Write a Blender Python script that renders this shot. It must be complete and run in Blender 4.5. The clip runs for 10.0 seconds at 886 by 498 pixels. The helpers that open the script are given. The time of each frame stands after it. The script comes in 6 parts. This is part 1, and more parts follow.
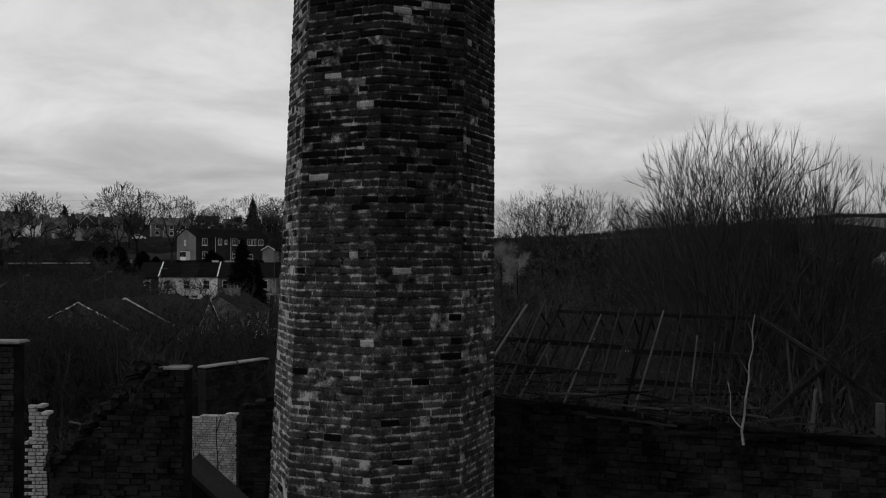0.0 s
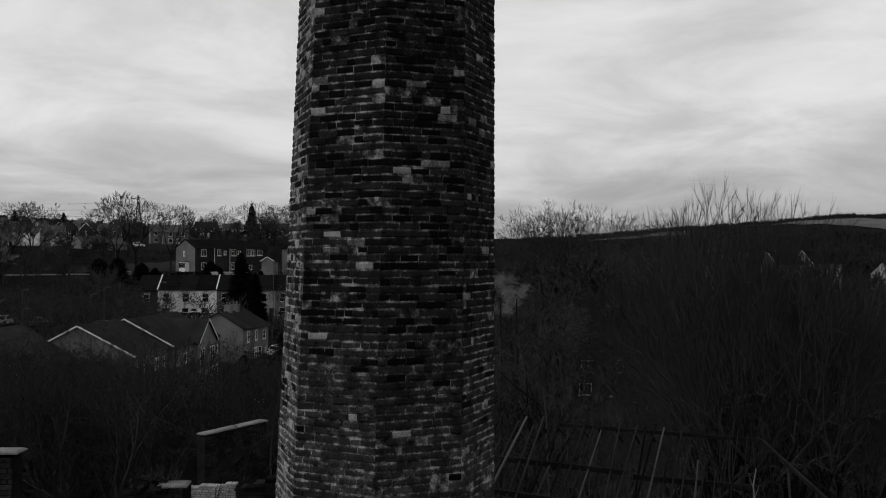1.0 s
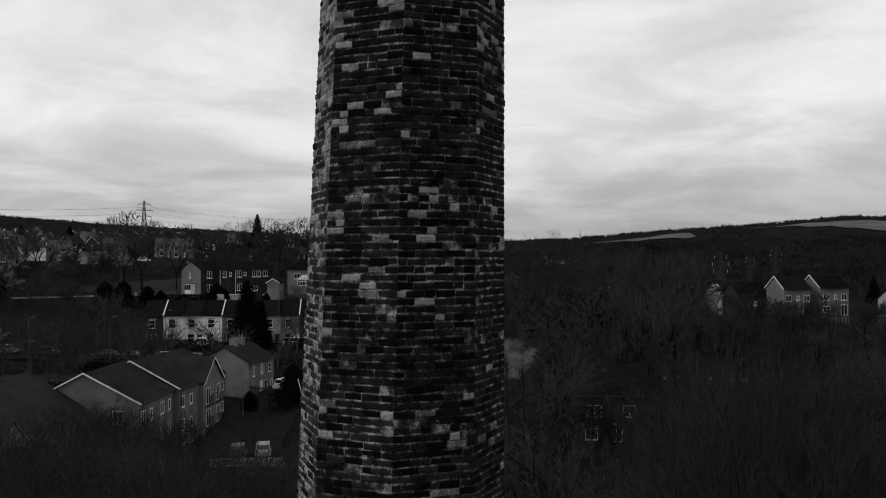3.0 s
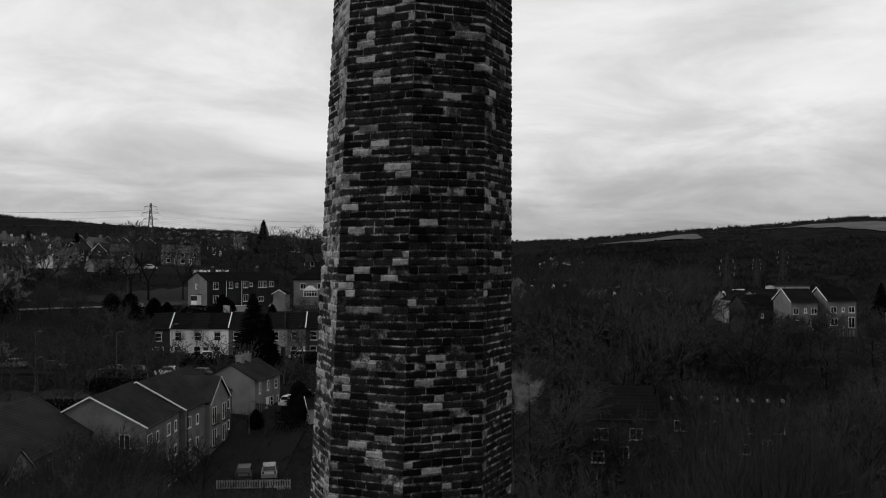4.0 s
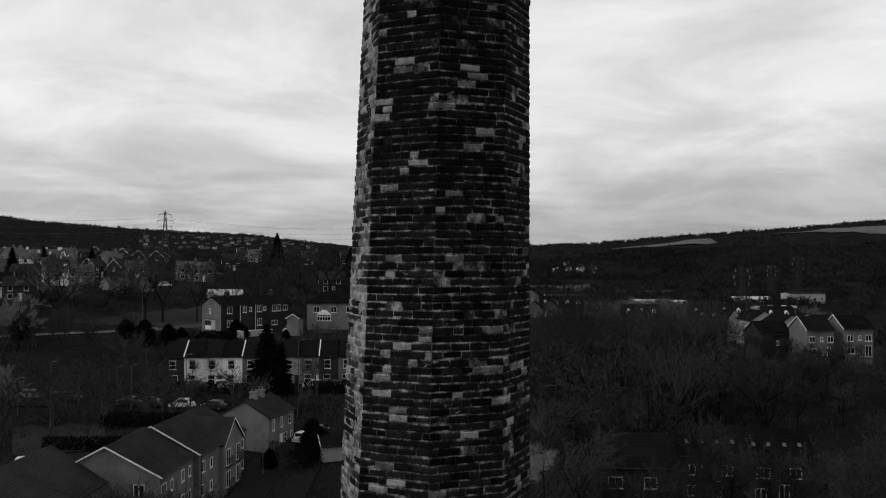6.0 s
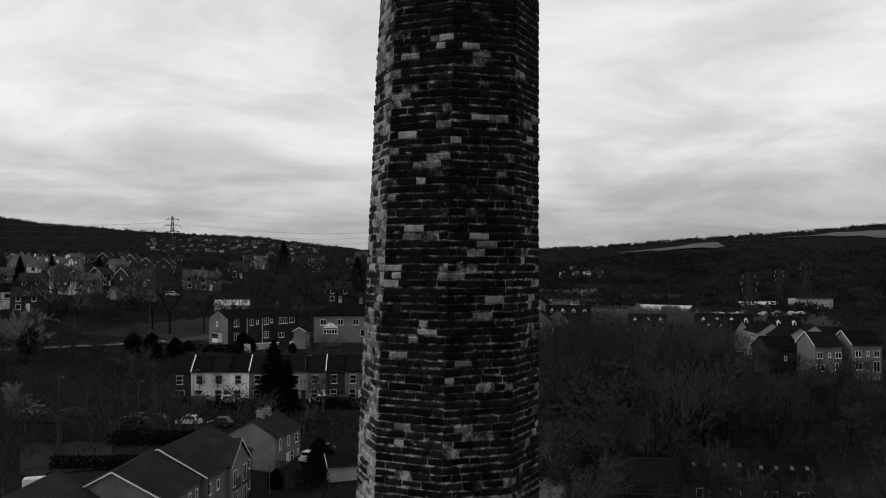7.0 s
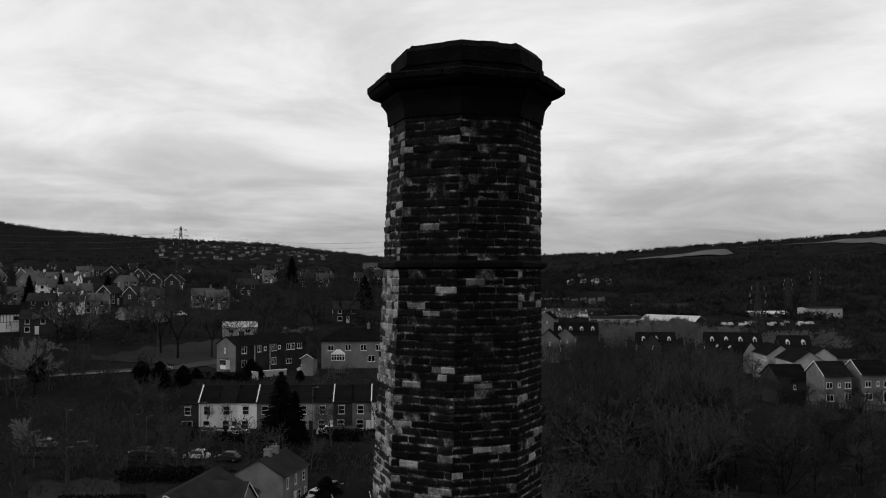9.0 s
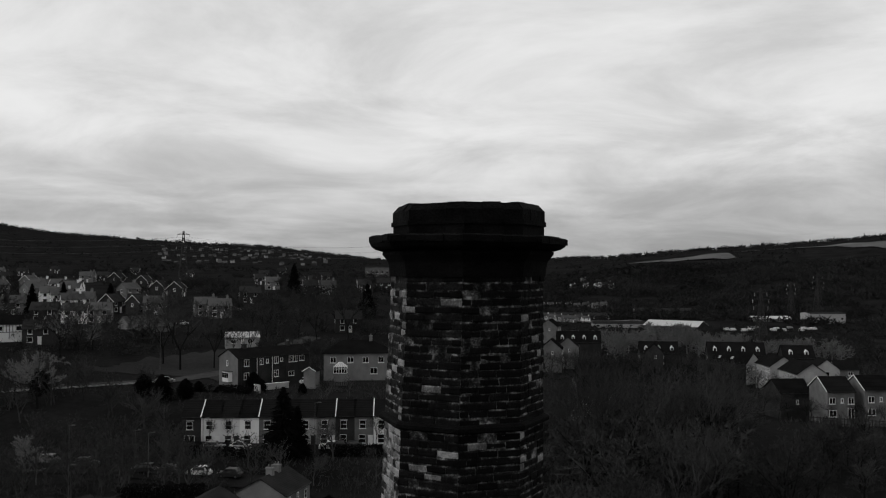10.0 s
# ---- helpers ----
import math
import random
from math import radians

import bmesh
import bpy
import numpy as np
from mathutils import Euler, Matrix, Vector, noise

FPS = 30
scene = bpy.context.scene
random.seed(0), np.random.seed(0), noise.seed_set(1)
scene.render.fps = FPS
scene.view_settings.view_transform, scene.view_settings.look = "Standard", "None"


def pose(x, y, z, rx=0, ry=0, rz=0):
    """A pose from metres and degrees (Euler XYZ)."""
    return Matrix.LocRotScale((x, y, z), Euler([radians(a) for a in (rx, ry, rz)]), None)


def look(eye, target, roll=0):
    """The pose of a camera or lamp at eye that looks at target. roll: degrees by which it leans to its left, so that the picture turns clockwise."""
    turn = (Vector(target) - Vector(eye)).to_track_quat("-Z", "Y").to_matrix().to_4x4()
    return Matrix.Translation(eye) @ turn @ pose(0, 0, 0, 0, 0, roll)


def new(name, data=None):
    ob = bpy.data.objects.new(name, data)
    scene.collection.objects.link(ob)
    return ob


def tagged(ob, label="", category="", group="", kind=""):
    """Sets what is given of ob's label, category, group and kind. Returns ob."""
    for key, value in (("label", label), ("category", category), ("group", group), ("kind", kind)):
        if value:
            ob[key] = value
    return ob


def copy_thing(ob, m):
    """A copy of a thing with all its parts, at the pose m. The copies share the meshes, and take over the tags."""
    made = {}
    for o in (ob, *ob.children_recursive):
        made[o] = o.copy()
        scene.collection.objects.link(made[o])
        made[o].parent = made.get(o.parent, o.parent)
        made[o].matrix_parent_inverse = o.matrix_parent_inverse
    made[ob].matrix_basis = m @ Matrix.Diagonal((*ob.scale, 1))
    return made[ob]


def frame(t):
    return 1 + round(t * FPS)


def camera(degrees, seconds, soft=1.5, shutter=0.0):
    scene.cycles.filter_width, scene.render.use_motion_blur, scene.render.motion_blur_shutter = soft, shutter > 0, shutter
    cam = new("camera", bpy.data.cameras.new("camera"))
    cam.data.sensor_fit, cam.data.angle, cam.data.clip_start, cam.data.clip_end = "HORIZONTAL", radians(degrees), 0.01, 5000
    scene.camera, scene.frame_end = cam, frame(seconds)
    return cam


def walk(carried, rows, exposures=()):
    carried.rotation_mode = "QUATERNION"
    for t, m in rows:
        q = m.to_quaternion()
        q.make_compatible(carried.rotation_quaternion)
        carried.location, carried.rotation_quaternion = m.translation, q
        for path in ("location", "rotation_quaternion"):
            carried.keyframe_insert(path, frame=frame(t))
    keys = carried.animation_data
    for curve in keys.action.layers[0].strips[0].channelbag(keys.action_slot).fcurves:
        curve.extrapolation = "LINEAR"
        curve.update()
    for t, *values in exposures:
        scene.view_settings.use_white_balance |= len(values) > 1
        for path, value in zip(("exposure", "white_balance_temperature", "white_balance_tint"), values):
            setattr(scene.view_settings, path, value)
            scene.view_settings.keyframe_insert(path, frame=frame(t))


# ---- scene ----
# The camera rises in front of a tall octagonal chimney.
cam = camera(52.47, 10.0, soft=1.1)
PATH = [  # seconds, x, y, z, pitch, roll, yaw
    (0.0, 0.859, -14.283, 15.000, 0.738, -0.042, -0.103),
    (0.5, 0.857, -14.265, 16.142, 0.734, -0.011, -0.142),
    (1.0, 0.852, -14.243, 17.294, 0.727, 0.013, -0.153),
    (1.5, 0.849, -14.207, 18.456, 0.721, 0.020, -0.133),
    (2.0, 0.838, -14.159, 19.622, 0.700, 0.029, -0.063),
    (2.5, 0.813, -14.123, 20.793, 0.706, 0.029, 0.036),
    (4.0, 0.782, -14.020, 24.348, 0.680, 0.018, 0.562),
    (4.5, 0.776, -13.950, 25.531, 0.688, 0.027, 0.769),
    (5.0, 0.774, -13.904, 26.721, 0.713, 0.037, 0.984),
    (5.5, 0.756, -13.873, 27.917, 0.754, 0.042, 1.194),
    (7.0, 0.692, -13.861, 31.465, 0.941, -0.050, 1.813),
    (7.5, 0.710, -13.870, 32.635, 1.020, -0.051, 2.004),
    (8.0, 0.737, -13.867, 33.800, 1.090, -0.028, 2.129),
    (8.5, 0.772, -13.843, 34.955, 1.163, 0.008, 2.244),
    (9.0, 0.784, -13.844, 36.106, 1.235, 0.023, 2.315),
    (9.5, 0.791, -13.845, 37.255, 1.310, -0.009, 2.412),
    (10.0, 0.794, -13.843, 38.393, 1.368, -0.058, 2.474),
]
walk(cam, [(t, pose(x, y, z, 90 + p, r, w)) for t, x, y, z, p, r, w in PATH],
     [(0, -0.22), (1.2, -0.15), (2.5, 0.0), (7.5, 0.0), (9.0, 0.04), (10, -0.10)])

# ---- world, sun and exposure ----
SUN_AZ, SUN_EL = -112.0, 28.0            # degrees clockwise from +y, and above the horizon

world = bpy.data.worlds.new("overcast")
scene.world = world
world.use_nodes = True
wn, wl = world.node_tree.nodes, world.node_tree.links
wn.clear()


def wnode(kind, **values):
    n = wn.new(kind)
    for key, value in values.items():
        n.inputs[key].default_value = value
    return n


w_out = wn.new("ShaderNodeOutputWorld")
w_bg = wn.new("ShaderNodeBackground")
w_sky = wn.new("ShaderNodeTexSky")
w_sky.sky_type, w_sky.sun_disc = "NISHITA", False
w_sky.sun_elevation, w_sky.sun_rotation = radians(SUN_EL), radians(SUN_AZ)
w_sky.air_density, w_sky.dust_density = 1.0, 6.0
w_grey = wn.new("ShaderNodeRGBToBW")
wl.new(w_sky.outputs[0], w_grey.inputs[0])
w_co = wn.new("ShaderNodeTexCoord")
w_sep = wn.new("ShaderNodeSeparateXYZ")
wl.new(w_co.outputs["Generated"], w_sep.inputs[0])


def wmath(op, a, b=None, c=None, clamp=False):
    n = wn.new("ShaderNodeMath")
    n.operation, n.use_clamp = op, clamp
    for i, v in enumerate((a, b, c)):
        if v is None:
            continue
        if isinstance(v, (int, float)):
            n.inputs[i].default_value = v
        else:
            wl.new(v, n.inputs[i])
    return n.outputs[0]


# a sheet of cloud seen from below: its forms crowd together towards the horizon
w_deck = wmath("ADD", wmath("MAXIMUM", w_sep.outputs[2], 0.0), 0.17)
w_vec = wn.new("ShaderNodeCombineXYZ")
wl.new(wmath("DIVIDE", w_sep.outputs[0], w_deck), w_vec.inputs[0])
wl.new(wmath("DIVIDE", w_sep.outputs[1], w_deck), w_vec.inputs[1])
w_n1 = wnode("ShaderNodeTexNoise", Scale=1.25, Detail=9.0, Roughness=0.6, Distortion=0.5)
wl.new(w_vec.outputs[0], w_n1.inputs["Vector"])
w_n2 = wnode("ShaderNodeTexNoise", Scale=0.5, Detail=4.0, Roughness=0.5, Distortion=0.2)
wl.new(w_vec.outputs[0], w_n2.inputs["Vector"])
cloud = wmath("ADD", wmath("MULTIPLY", w_n1.outputs["Fac"], 0.6), wmath("MULTIPLY", w_n2.outputs["Fac"], 0.4))
w_ramp = wn.new("ShaderNodeMapRange")
w_ramp.interpolation_type = "SMOOTHSTEP"
wl.new(cloud, w_ramp.inputs["Value"])
for key, value in (("From Min", 0.36), ("From Max", 0.63), ("To Min", 0.58), ("To Max", 0.87)):
    w_ramp.inputs[key].default_value = value
# the light sits behind the cloud ahead: the sheet fades towards the zenith and behind
glow = wmath("MULTIPLY_ADD", w_sep.outputs[1], 0.62, 0.42)
glow = wmath("MULTIPLY_ADD", w_sep.outputs[0], -0.10, glow)
glow = wmath("MINIMUM", wmath("MAXIMUM", glow, 0.10), 1.0)
w_mr = wn.new("ShaderNodeMapRange")
w_mr.interpolation_type = "SMOOTHSTEP"
wl.new(glow, w_mr.inputs["Value"])
for key, value in (("From Min", 0.10), ("From Max", 0.80), ("To Min", 0.66), ("To Max", 1.0)):
    w_mr.inputs[key].default_value = value
clouds = wmath("MULTIPLY", w_ramp.outputs[0], w_mr.outputs[0])
# long grey banks low over the hills
w_low = wn.new("ShaderNodeCombineXYZ")
wl.new(wmath("MULTIPLY", w_sep.outputs[0], 1.6), w_low.inputs[0])
wl.new(w_sep.outputs[1], w_low.inputs[1])
wl.new(wmath("MULTIPLY", w_sep.outputs[2], 15.0), w_low.inputs[2])
w_n3 = wnode("ShaderNodeTexNoise", Scale=1.3, Detail=4.0, Roughness=0.5)
wl.new(w_low.outputs[0], w_n3.inputs["Vector"])
w_bank = wn.new("ShaderNodeMapRange")
w_bank.interpolation_type = "SMOOTHSTEP"
wl.new(w_n3.outputs["Fac"], w_bank.inputs["Value"])
for key, value in (("From Min", 0.36), ("From Max", 0.60), ("To Min", 0.0), ("To Max", 0.42)):
    w_bank.inputs[key].default_value = value
low = wmath("SUBTRACT", 1.0, wmath("MULTIPLY", wmath("SUBTRACT", w_sep.outputs[2], 0.035), 9.0, clamp=True), clamp=True)
clouds = wmath("MULTIPLY", clouds, wmath("SUBTRACT", 1.0, wmath("MULTIPLY", w_bank.outputs[0], low)))
haze = wmath("MULTIPLY", w_grey.outputs[0], 0.006)
total = wmath("ADD", clouds, haze)
wl.new(total, w_bg.inputs["Color"])
w_bg.inputs["Strength"].default_value = 1.0
wl.new(w_bg.outputs[0], w_out.inputs["Surface"])

sun = new("sun", bpy.data.lights.new("sun", "SUN"))
sun.data.energy, sun.data.angle = 0.6, radians(30)
ray = Vector((math.sin(radians(SUN_AZ)), math.cos(radians(SUN_AZ)), math.tan(radians(SUN_EL))))
sun.matrix_world = look(ray * 300, (0, 0, 0))

# ---- materials (the film is black and white, so all tones are grey) ----


def grey(v):
    return (v, v, v, 1.0)


def material(name, dark, light, rough=0.85, scale=3.0, fine=30.0, bump=0.2, vary=0.0, island=0.0, metal=0.0, spec=0.3):
    """A grey surface between two tones, with coarse stains, fine grain and relief; vary: change from object to object,
    island: from piece to piece of a joined mesh."""
    m = bpy.data.materials.new(name)
    m.use_nodes = True
    nt = m.node_tree
    b = nt.nodes["Principled BSDF"]
    b.inputs["Roughness"].default_value, b.inputs["Metallic"].default_value = rough, metal
    b.inputs["Specular IOR Level"].default_value = spec
    co = nt.nodes.new("ShaderNodeTexCoord")
    n1 = nt.nodes.new("ShaderNodeTexNoise")
    n1.inputs["Scale"].default_value, n1.inputs["Detail"].default_value = scale, 4.0
    n2 = nt.nodes.new("ShaderNodeTexNoise")
    n2.inputs["Scale"].default_value, n2.inputs["Detail"].default_value = fine, 3.0
    for n in (n1, n2):
        nt.links.new(co.outputs["Object"], n.inputs["Vector"])

    def op(kind, a, c, d=None):
        n = nt.nodes.new("ShaderNodeMath")
        n.operation = kind
        for i, v in enumerate((a, c, d)):
            if v is None:
                continue
            if isinstance(v, (int, float)):
                n.inputs[i].default_value = v
            else:
                nt.links.new(v, n.inputs[i])
        return n.outputs[0]

    f = op("ADD", op("MULTIPLY", n1.outputs["Fac"], 0.65), op("MULTIPLY", n2.outputs["Fac"], 0.35))
    f = op("MULTIPLY_ADD", op("SUBTRACT", f, 0.5), 2.4, 0.5)
    if vary:
        info = nt.nodes.new("ShaderNodeObjectInfo")
        f = op("MULTIPLY_ADD", op("SUBTRACT", info.outputs["Random"], 0.5), vary, f)
    if island:
        geo = nt.nodes.new("ShaderNodeNewGeometry")
        f = op("MULTIPLY_ADD", op("SUBTRACT", geo.outputs["Random Per Island"], 0.5), island, f)
    mix = nt.nodes.new("ShaderNodeMix")
    mix.data_type, mix.clamp_factor = "RGBA", True
    nt.links.new(f, mix.inputs["Factor"])
    mix.inputs["A"].default_value, mix.inputs["B"].default_value = grey(dark), grey(light)
    nt.links.new(mix.outputs["Result"], b.inputs["Base Color"])
    if bump:
        bp = nt.nodes.new("ShaderNodeBump")
        bp.inputs["Strength"].default_value, bp.inputs["Distance"].default_value = bump, 0.03
        nt.links.new(n2.outputs["Fac"], bp.inputs["Height"])
        nt.links.new(bp.outputs["Normal"], b.inputs["Normal"])
    return m


M_SOIL = material("winter_ground", 0.005, 0.024, 0.95, 0.035, 0.9, 0.6, spec=0.0)
M_GRASS = material("rough_grass", 0.018, 0.044, 0.95, 0.05, 1.2, 0.4, spec=0.0)
M_ASPHALT = material("asphalt", 0.011, 0.024, 0.9, 0.3, 8.0, 0.2, spec=0.0)
M_LANE = material("worn_lane", 0.035, 0.075, 0.9, 0.3, 8.0, 0.2, spec=0.0)
M_BARK = material("bark", 0.008, 0.022, 0.9, 2.0, 14.0, 0.5, vary=0.5, spec=0.0)
M_TWIG = material("twigs", 0.029, 0.076, 0.9, 0.4, 3.0, 0.0, vary=0.9, spec=0.0)
M_TWIG_DARK = material("dark_twigs", 0.030, 0.075, 0.9, 0.4, 3.0, 0.0, vary=0.6, spec=0.0)
M_TWIG_NEAR = material("thicket_twigs", 0.020, 0.054, 0.9, 0.4, 3.0, 0.0, vary=0.6, spec=0.0)
M_SCRUB = material("dead_scrub", 0.028, 0.085, 0.9, 0.05, 0.6, 0.0, island=0.5, spec=0.0)
# darker than the nearer twigs: shade inside the far crowns is put into the tone
M_FAR_WOOD = material("shade_toned_woodland", 0.014, 0.056, 0.9, 0.012, 0.2, 0.0, island=0.5, spec=0.0)
M_PALE = material("pale_twigs", 0.13, 0.29, 0.9, 0.8, 5.0, 0.0, vary=0.3, spec=0.0)
M_TUFT = material("pale_fuzzy_twigs", 0.20, 0.42, 0.9, 0.8, 5.0, 0.0, vary=0.3, spec=0.0)
M_GREY_TWIG = material("grey_twigs", 0.10, 0.24, 0.9, 0.05, 1.0, 0.0, spec=0.0)
M_BIRCH = material("birch_bark", 0.08, 0.32, 0.7, 3.0, 20.0, 0.2)
M_LEAF = material("conifer_needles", 0.004, 0.010, 0.9, 0.8, 5.0, 0.0, spec=0.0)
M_CAPSTONE = material("sooty_stone", 0.001, 0.009, 0.9, 3.2, 26.0, 0.9, vary=0.35, spec=0.05)
M_LICHEN = material("dead_moss", 0.004, 0.05, 0.9, 2.2, 22.0, 0.6, vary=0.7, spec=0.0)
M_RUIN = material("ruin_brick", 0.004, 0.032, 0.92, 1.3, 16.0, 0.9, vary=0.4, island=0.5, spec=0.0)
M_RUIN_GREY = material("weathered_ruin_brick", 0.014, 0.070, 0.92, 0.9, 14.0, 0.9, vary=0.5, island=0.5, spec=0.0)
M_RUIN_LIGHT = material("pale_ruin_brick", 0.24, 0.50, 0.9, 1.5, 16.0, 0.5, vary=0.6, island=0.7, spec=0.05)
M_COPING = material("coping_stone", 0.10, 0.26, 0.9, 2.0, 14.0, 0.4, vary=0.5, spec=0.05)
M_TIMBER = material("weathered_timber", 0.006, 0.036, 0.9, 1.2, 20.0, 0.4, vary=0.9, spec=0.0)
M_TIMBER_PALE = material("bleached_timber", 0.035, 0.10, 0.85, 1.2, 20.0, 0.4, vary=0.6, spec=0.05)
M_WALL = material("house_brick", 0.11, 0.22, 0.9, 0.5, 9.0, 0.3, vary=0.6, spec=0.0)
M_WALL_DARK = material("dark_house_brick", 0.022, 0.05, 0.9, 0.5, 9.0, 0.3, vary=0.5, spec=0.0)
M_WALL_PALE = material("pale_render", 0.26, 0.42, 0.85, 0.6, 9.0, 0.2, vary=0.5)
M_WALL_CREAM = material("cream_render", 0.58, 0.76, 0.85, 0.6, 9.0, 0.2, vary=0.3)
M_WALL_WHITE = material("white_render", 0.80, 0.90, 0.85, 0.6, 9.0, 0.15)
M_ROOF = material("roof_tiles", 0.018, 0.040, 0.85, 0.5, 8.0, 0.4, vary=0.5, spec=0.0)
M_ROOF_DARK = material("dark_concrete_tiles", 0.006, 0.015, 0.85, 0.5, 8.0, 0.4, vary=0.5, spec=0.0)
M_SLATE = material("grey_slate", 0.034, 0.085, 0.7, 0.5, 8.0, 0.3, vary=0.9, spec=0.2)
M_ROOF_PALE = material("pale_sheet_roof", 0.40, 0.60, 0.6, 0.1, 2.0, 0.1, vary=0.4)
M_WHITE = material("white_paint", 0.70, 0.82, 0.6, 2.0, 12.0, 0.05)
M_BLACK = material("black_iron", 0.01, 0.02, 0.6, 3.0, 20.0, 0.1)
M_STEEL = material("galvanised_steel", 0.06, 0.11, 0.7, 1.0, 9.0, 0.1)
M_PYLON = material("dull_pylon_steel", 0.022, 0.045, 0.8, 1.0, 9.0, 0.1)
M_CAR = {k: material("car_paint_" + k, a, b, 0.3, 0.6, 5.0, 0.0, spec=0.6)
         for k, a, b in (("white", 0.66, 0.74), ("grey", 0.20, 0.26), ("black", 0.015, 0.025))}
M_TYRE = material("tyre_rubber", 0.012, 0.02, 0.9, 5.0, 40.0, 0.1)
M_GLASS = material("window_glass", 0.008, 0.014, 0.12, 0.5, 3.0, 0.0, spec=0.6)
M_FIELD = material("pale_field", 0.07, 0.17, 0.95, 0.02, 0.3, 0.2, spec=0.0)

# ---- mesh helpers ----


class Geo:
    """Vertices and faces gathered for one mesh."""

    def __init__(self):
        self.v, self.f = [], []

    def box(self, x0, y0, z0, x1, y1, z1, m=None, inset=0.0):
        n = len(self.v)
        i = inset
        pts = [(x0, y0, z0), (x1, y0, z0), (x1, y1, z0), (x0, y1, z0),
               (x0 + i, y0 + i, z1), (x1 - i, y0 + i, z1), (x1 - i, y1 - i, z1), (x0 + i, y1 - i, z1)]
        if m is not None:
            pts = [tuple(m @ Vector(p)) for p in pts]
        self.v += pts
        for q in ((0, 3, 2, 1), (4, 5, 6, 7), (0, 1, 5, 4), (1, 2, 6, 5), (2, 3, 7, 6), (3, 0, 4, 7)):
            self.f.append(tuple(n + k for k in q))
        return self

    def poly(self, pts):
        n = len(self.v)
        self.v += [tuple(p) for p in pts]
        self.f.append(tuple(range(n, n + len(pts))))
        return self

    def prism(self, outline, offset):
        """A flat outline swept by offset into a solid."""
        o, n = Vector(offset), len(self.v)
        k = len(outline)
        self.v += [tuple(p) for p in outline] + [tuple(Vector(p) + o) for p in outline]
        self.f.append(tuple(range(n + k - 1, n - 1, -1)))
        self.f.append(tuple(range(n + k, n + 2 * k)))
        for i in range(k):
            j = (i + 1) % k
            self.f.append((n + i, n + j, n + k + j, n + k + i))
        return self

    def beam(self, a, b, w, h=None, sides=4, w2=None):
        """A bar from a to b; with more sides a rod; w2: its width at b."""
        a, b = Vector(a), Vector(b)
        h, w2 = h or w, w if w2 is None else w2
        d = (b - a).normalized()
        s = d.cross(Vector((0, 0, 1)))
        s = s.normalized() if s.length > 1e-4 else Vector((1, 0, 0))
        u = s.cross(d)
        n = len(self.v)
        for p, k in ((a, 1.0), (b, w2 / w)):
            for i in range(sides):
                t = (i + 0.5) * 2 * math.pi / sides
                q = 0.7071 if sides == 4 else 0.5
                self.v.append(tuple(p + s * math.cos(t) * w * q * k + u * math.sin(t) * h * q * k))
        for i in range(sides):
            j = (i + 1) % sides
            self.f.append((n + i, n + j, n + sides + j, n + sides + i))
        self.f.append(tuple(range(n + sides - 1, n - 1, -1)))
        self.f.append(tuple(range(n + sides, n + 2 * sides)))
        return self

    def ring(self, profile, sides, phi, centre=lambda z: (0.0, 0.0)):
        """A turned form with flat sides: profile of (radius to the corner, z)."""
        n = len(self.v)
        for r, z in profile:
            cx, cy = centre(z)
            for i in range(sides):
                t = phi + i * 2 * math.pi / sides
                self.v.append((cx + r * math.cos(t), cy + r * math.sin(t), z))
        for k in range(len(profile) - 1):
            for i in range(sides):
                j = (i + 1) % sides
                self.f.append((n + k * sides + i, n + k * sides + j, n + (k + 1) * sides + j, n + (k + 1) * sides + i))
        self.f.append(tuple(range(n + sides - 1, n - 1, -1)))
        m = n + (len(profile) - 1) * sides
        self.f.append(tuple(range(m, m + sides)))
        return self


def mesh_of(name, geo, mat):
    me = bpy.data.meshes.new(name)
    me.from_pydata(geo.v, [], geo.f)
    me.materials.append(mat)
    me.validate()
    me.update()
    return me


def part(name, geo, mat, parent, label="", m=None):
    ob = new(name, geo if isinstance(geo, bpy.types.Mesh) else mesh_of(name, geo, mat))
    if m is not None:
        ob.matrix_basis = m
    ob.parent = parent
    if label:
        tagged(ob, label)
    return ob


def thing(name, label, category, m=None, group="", kind=""):
    ob = new(name)
    ob.empty_display_size = 0.2
    if m is not None:
        ob.matrix_basis = m
    return tagged(ob, label, category, group, kind)


# ---- ground: a valley with a hillside town on one side and a wooded slope on the other ----


def ramp(x, a, b):
    t = min(1.0, max(0.0, (x - a) / (b - a)))
    return t * t * (3 - 2 * t)


LEFT = ((0, 60, 95, 112, 128, 147, 165, 188, 232, 275, 370, 500, 733, 1000, 1500, 2200),
        (3, -0.8, -0.8, 2.0, 4.2, 6.2, 7.0, 13.5, 15, 20, 27, 30, 33, 36, 45, 50))
RIGHT = ((0, 40, 70, 110, 150, 175, 215, 290, 400, 650, 820, 1100, 1400, 1750, 2000),
         (3, 0, -1, 1, 8.5, 10.5, 9, 5, 0, -8, -11, -7, 6, 30, 60))
CREST_AZ = (-60, -29, -25.8, -18.6, -13.3, -8.4, -6.2, 3.9, 7.4, 12.2, 16.8, 20.3, 23.8, 60)
CREST_EL = (2.6, 2.55, 2.08, 1.62, 1.40, 0.82, 0.60, 0.66, 0.72, 1.08, 1.38, 1.62, 1.88, 1.5)


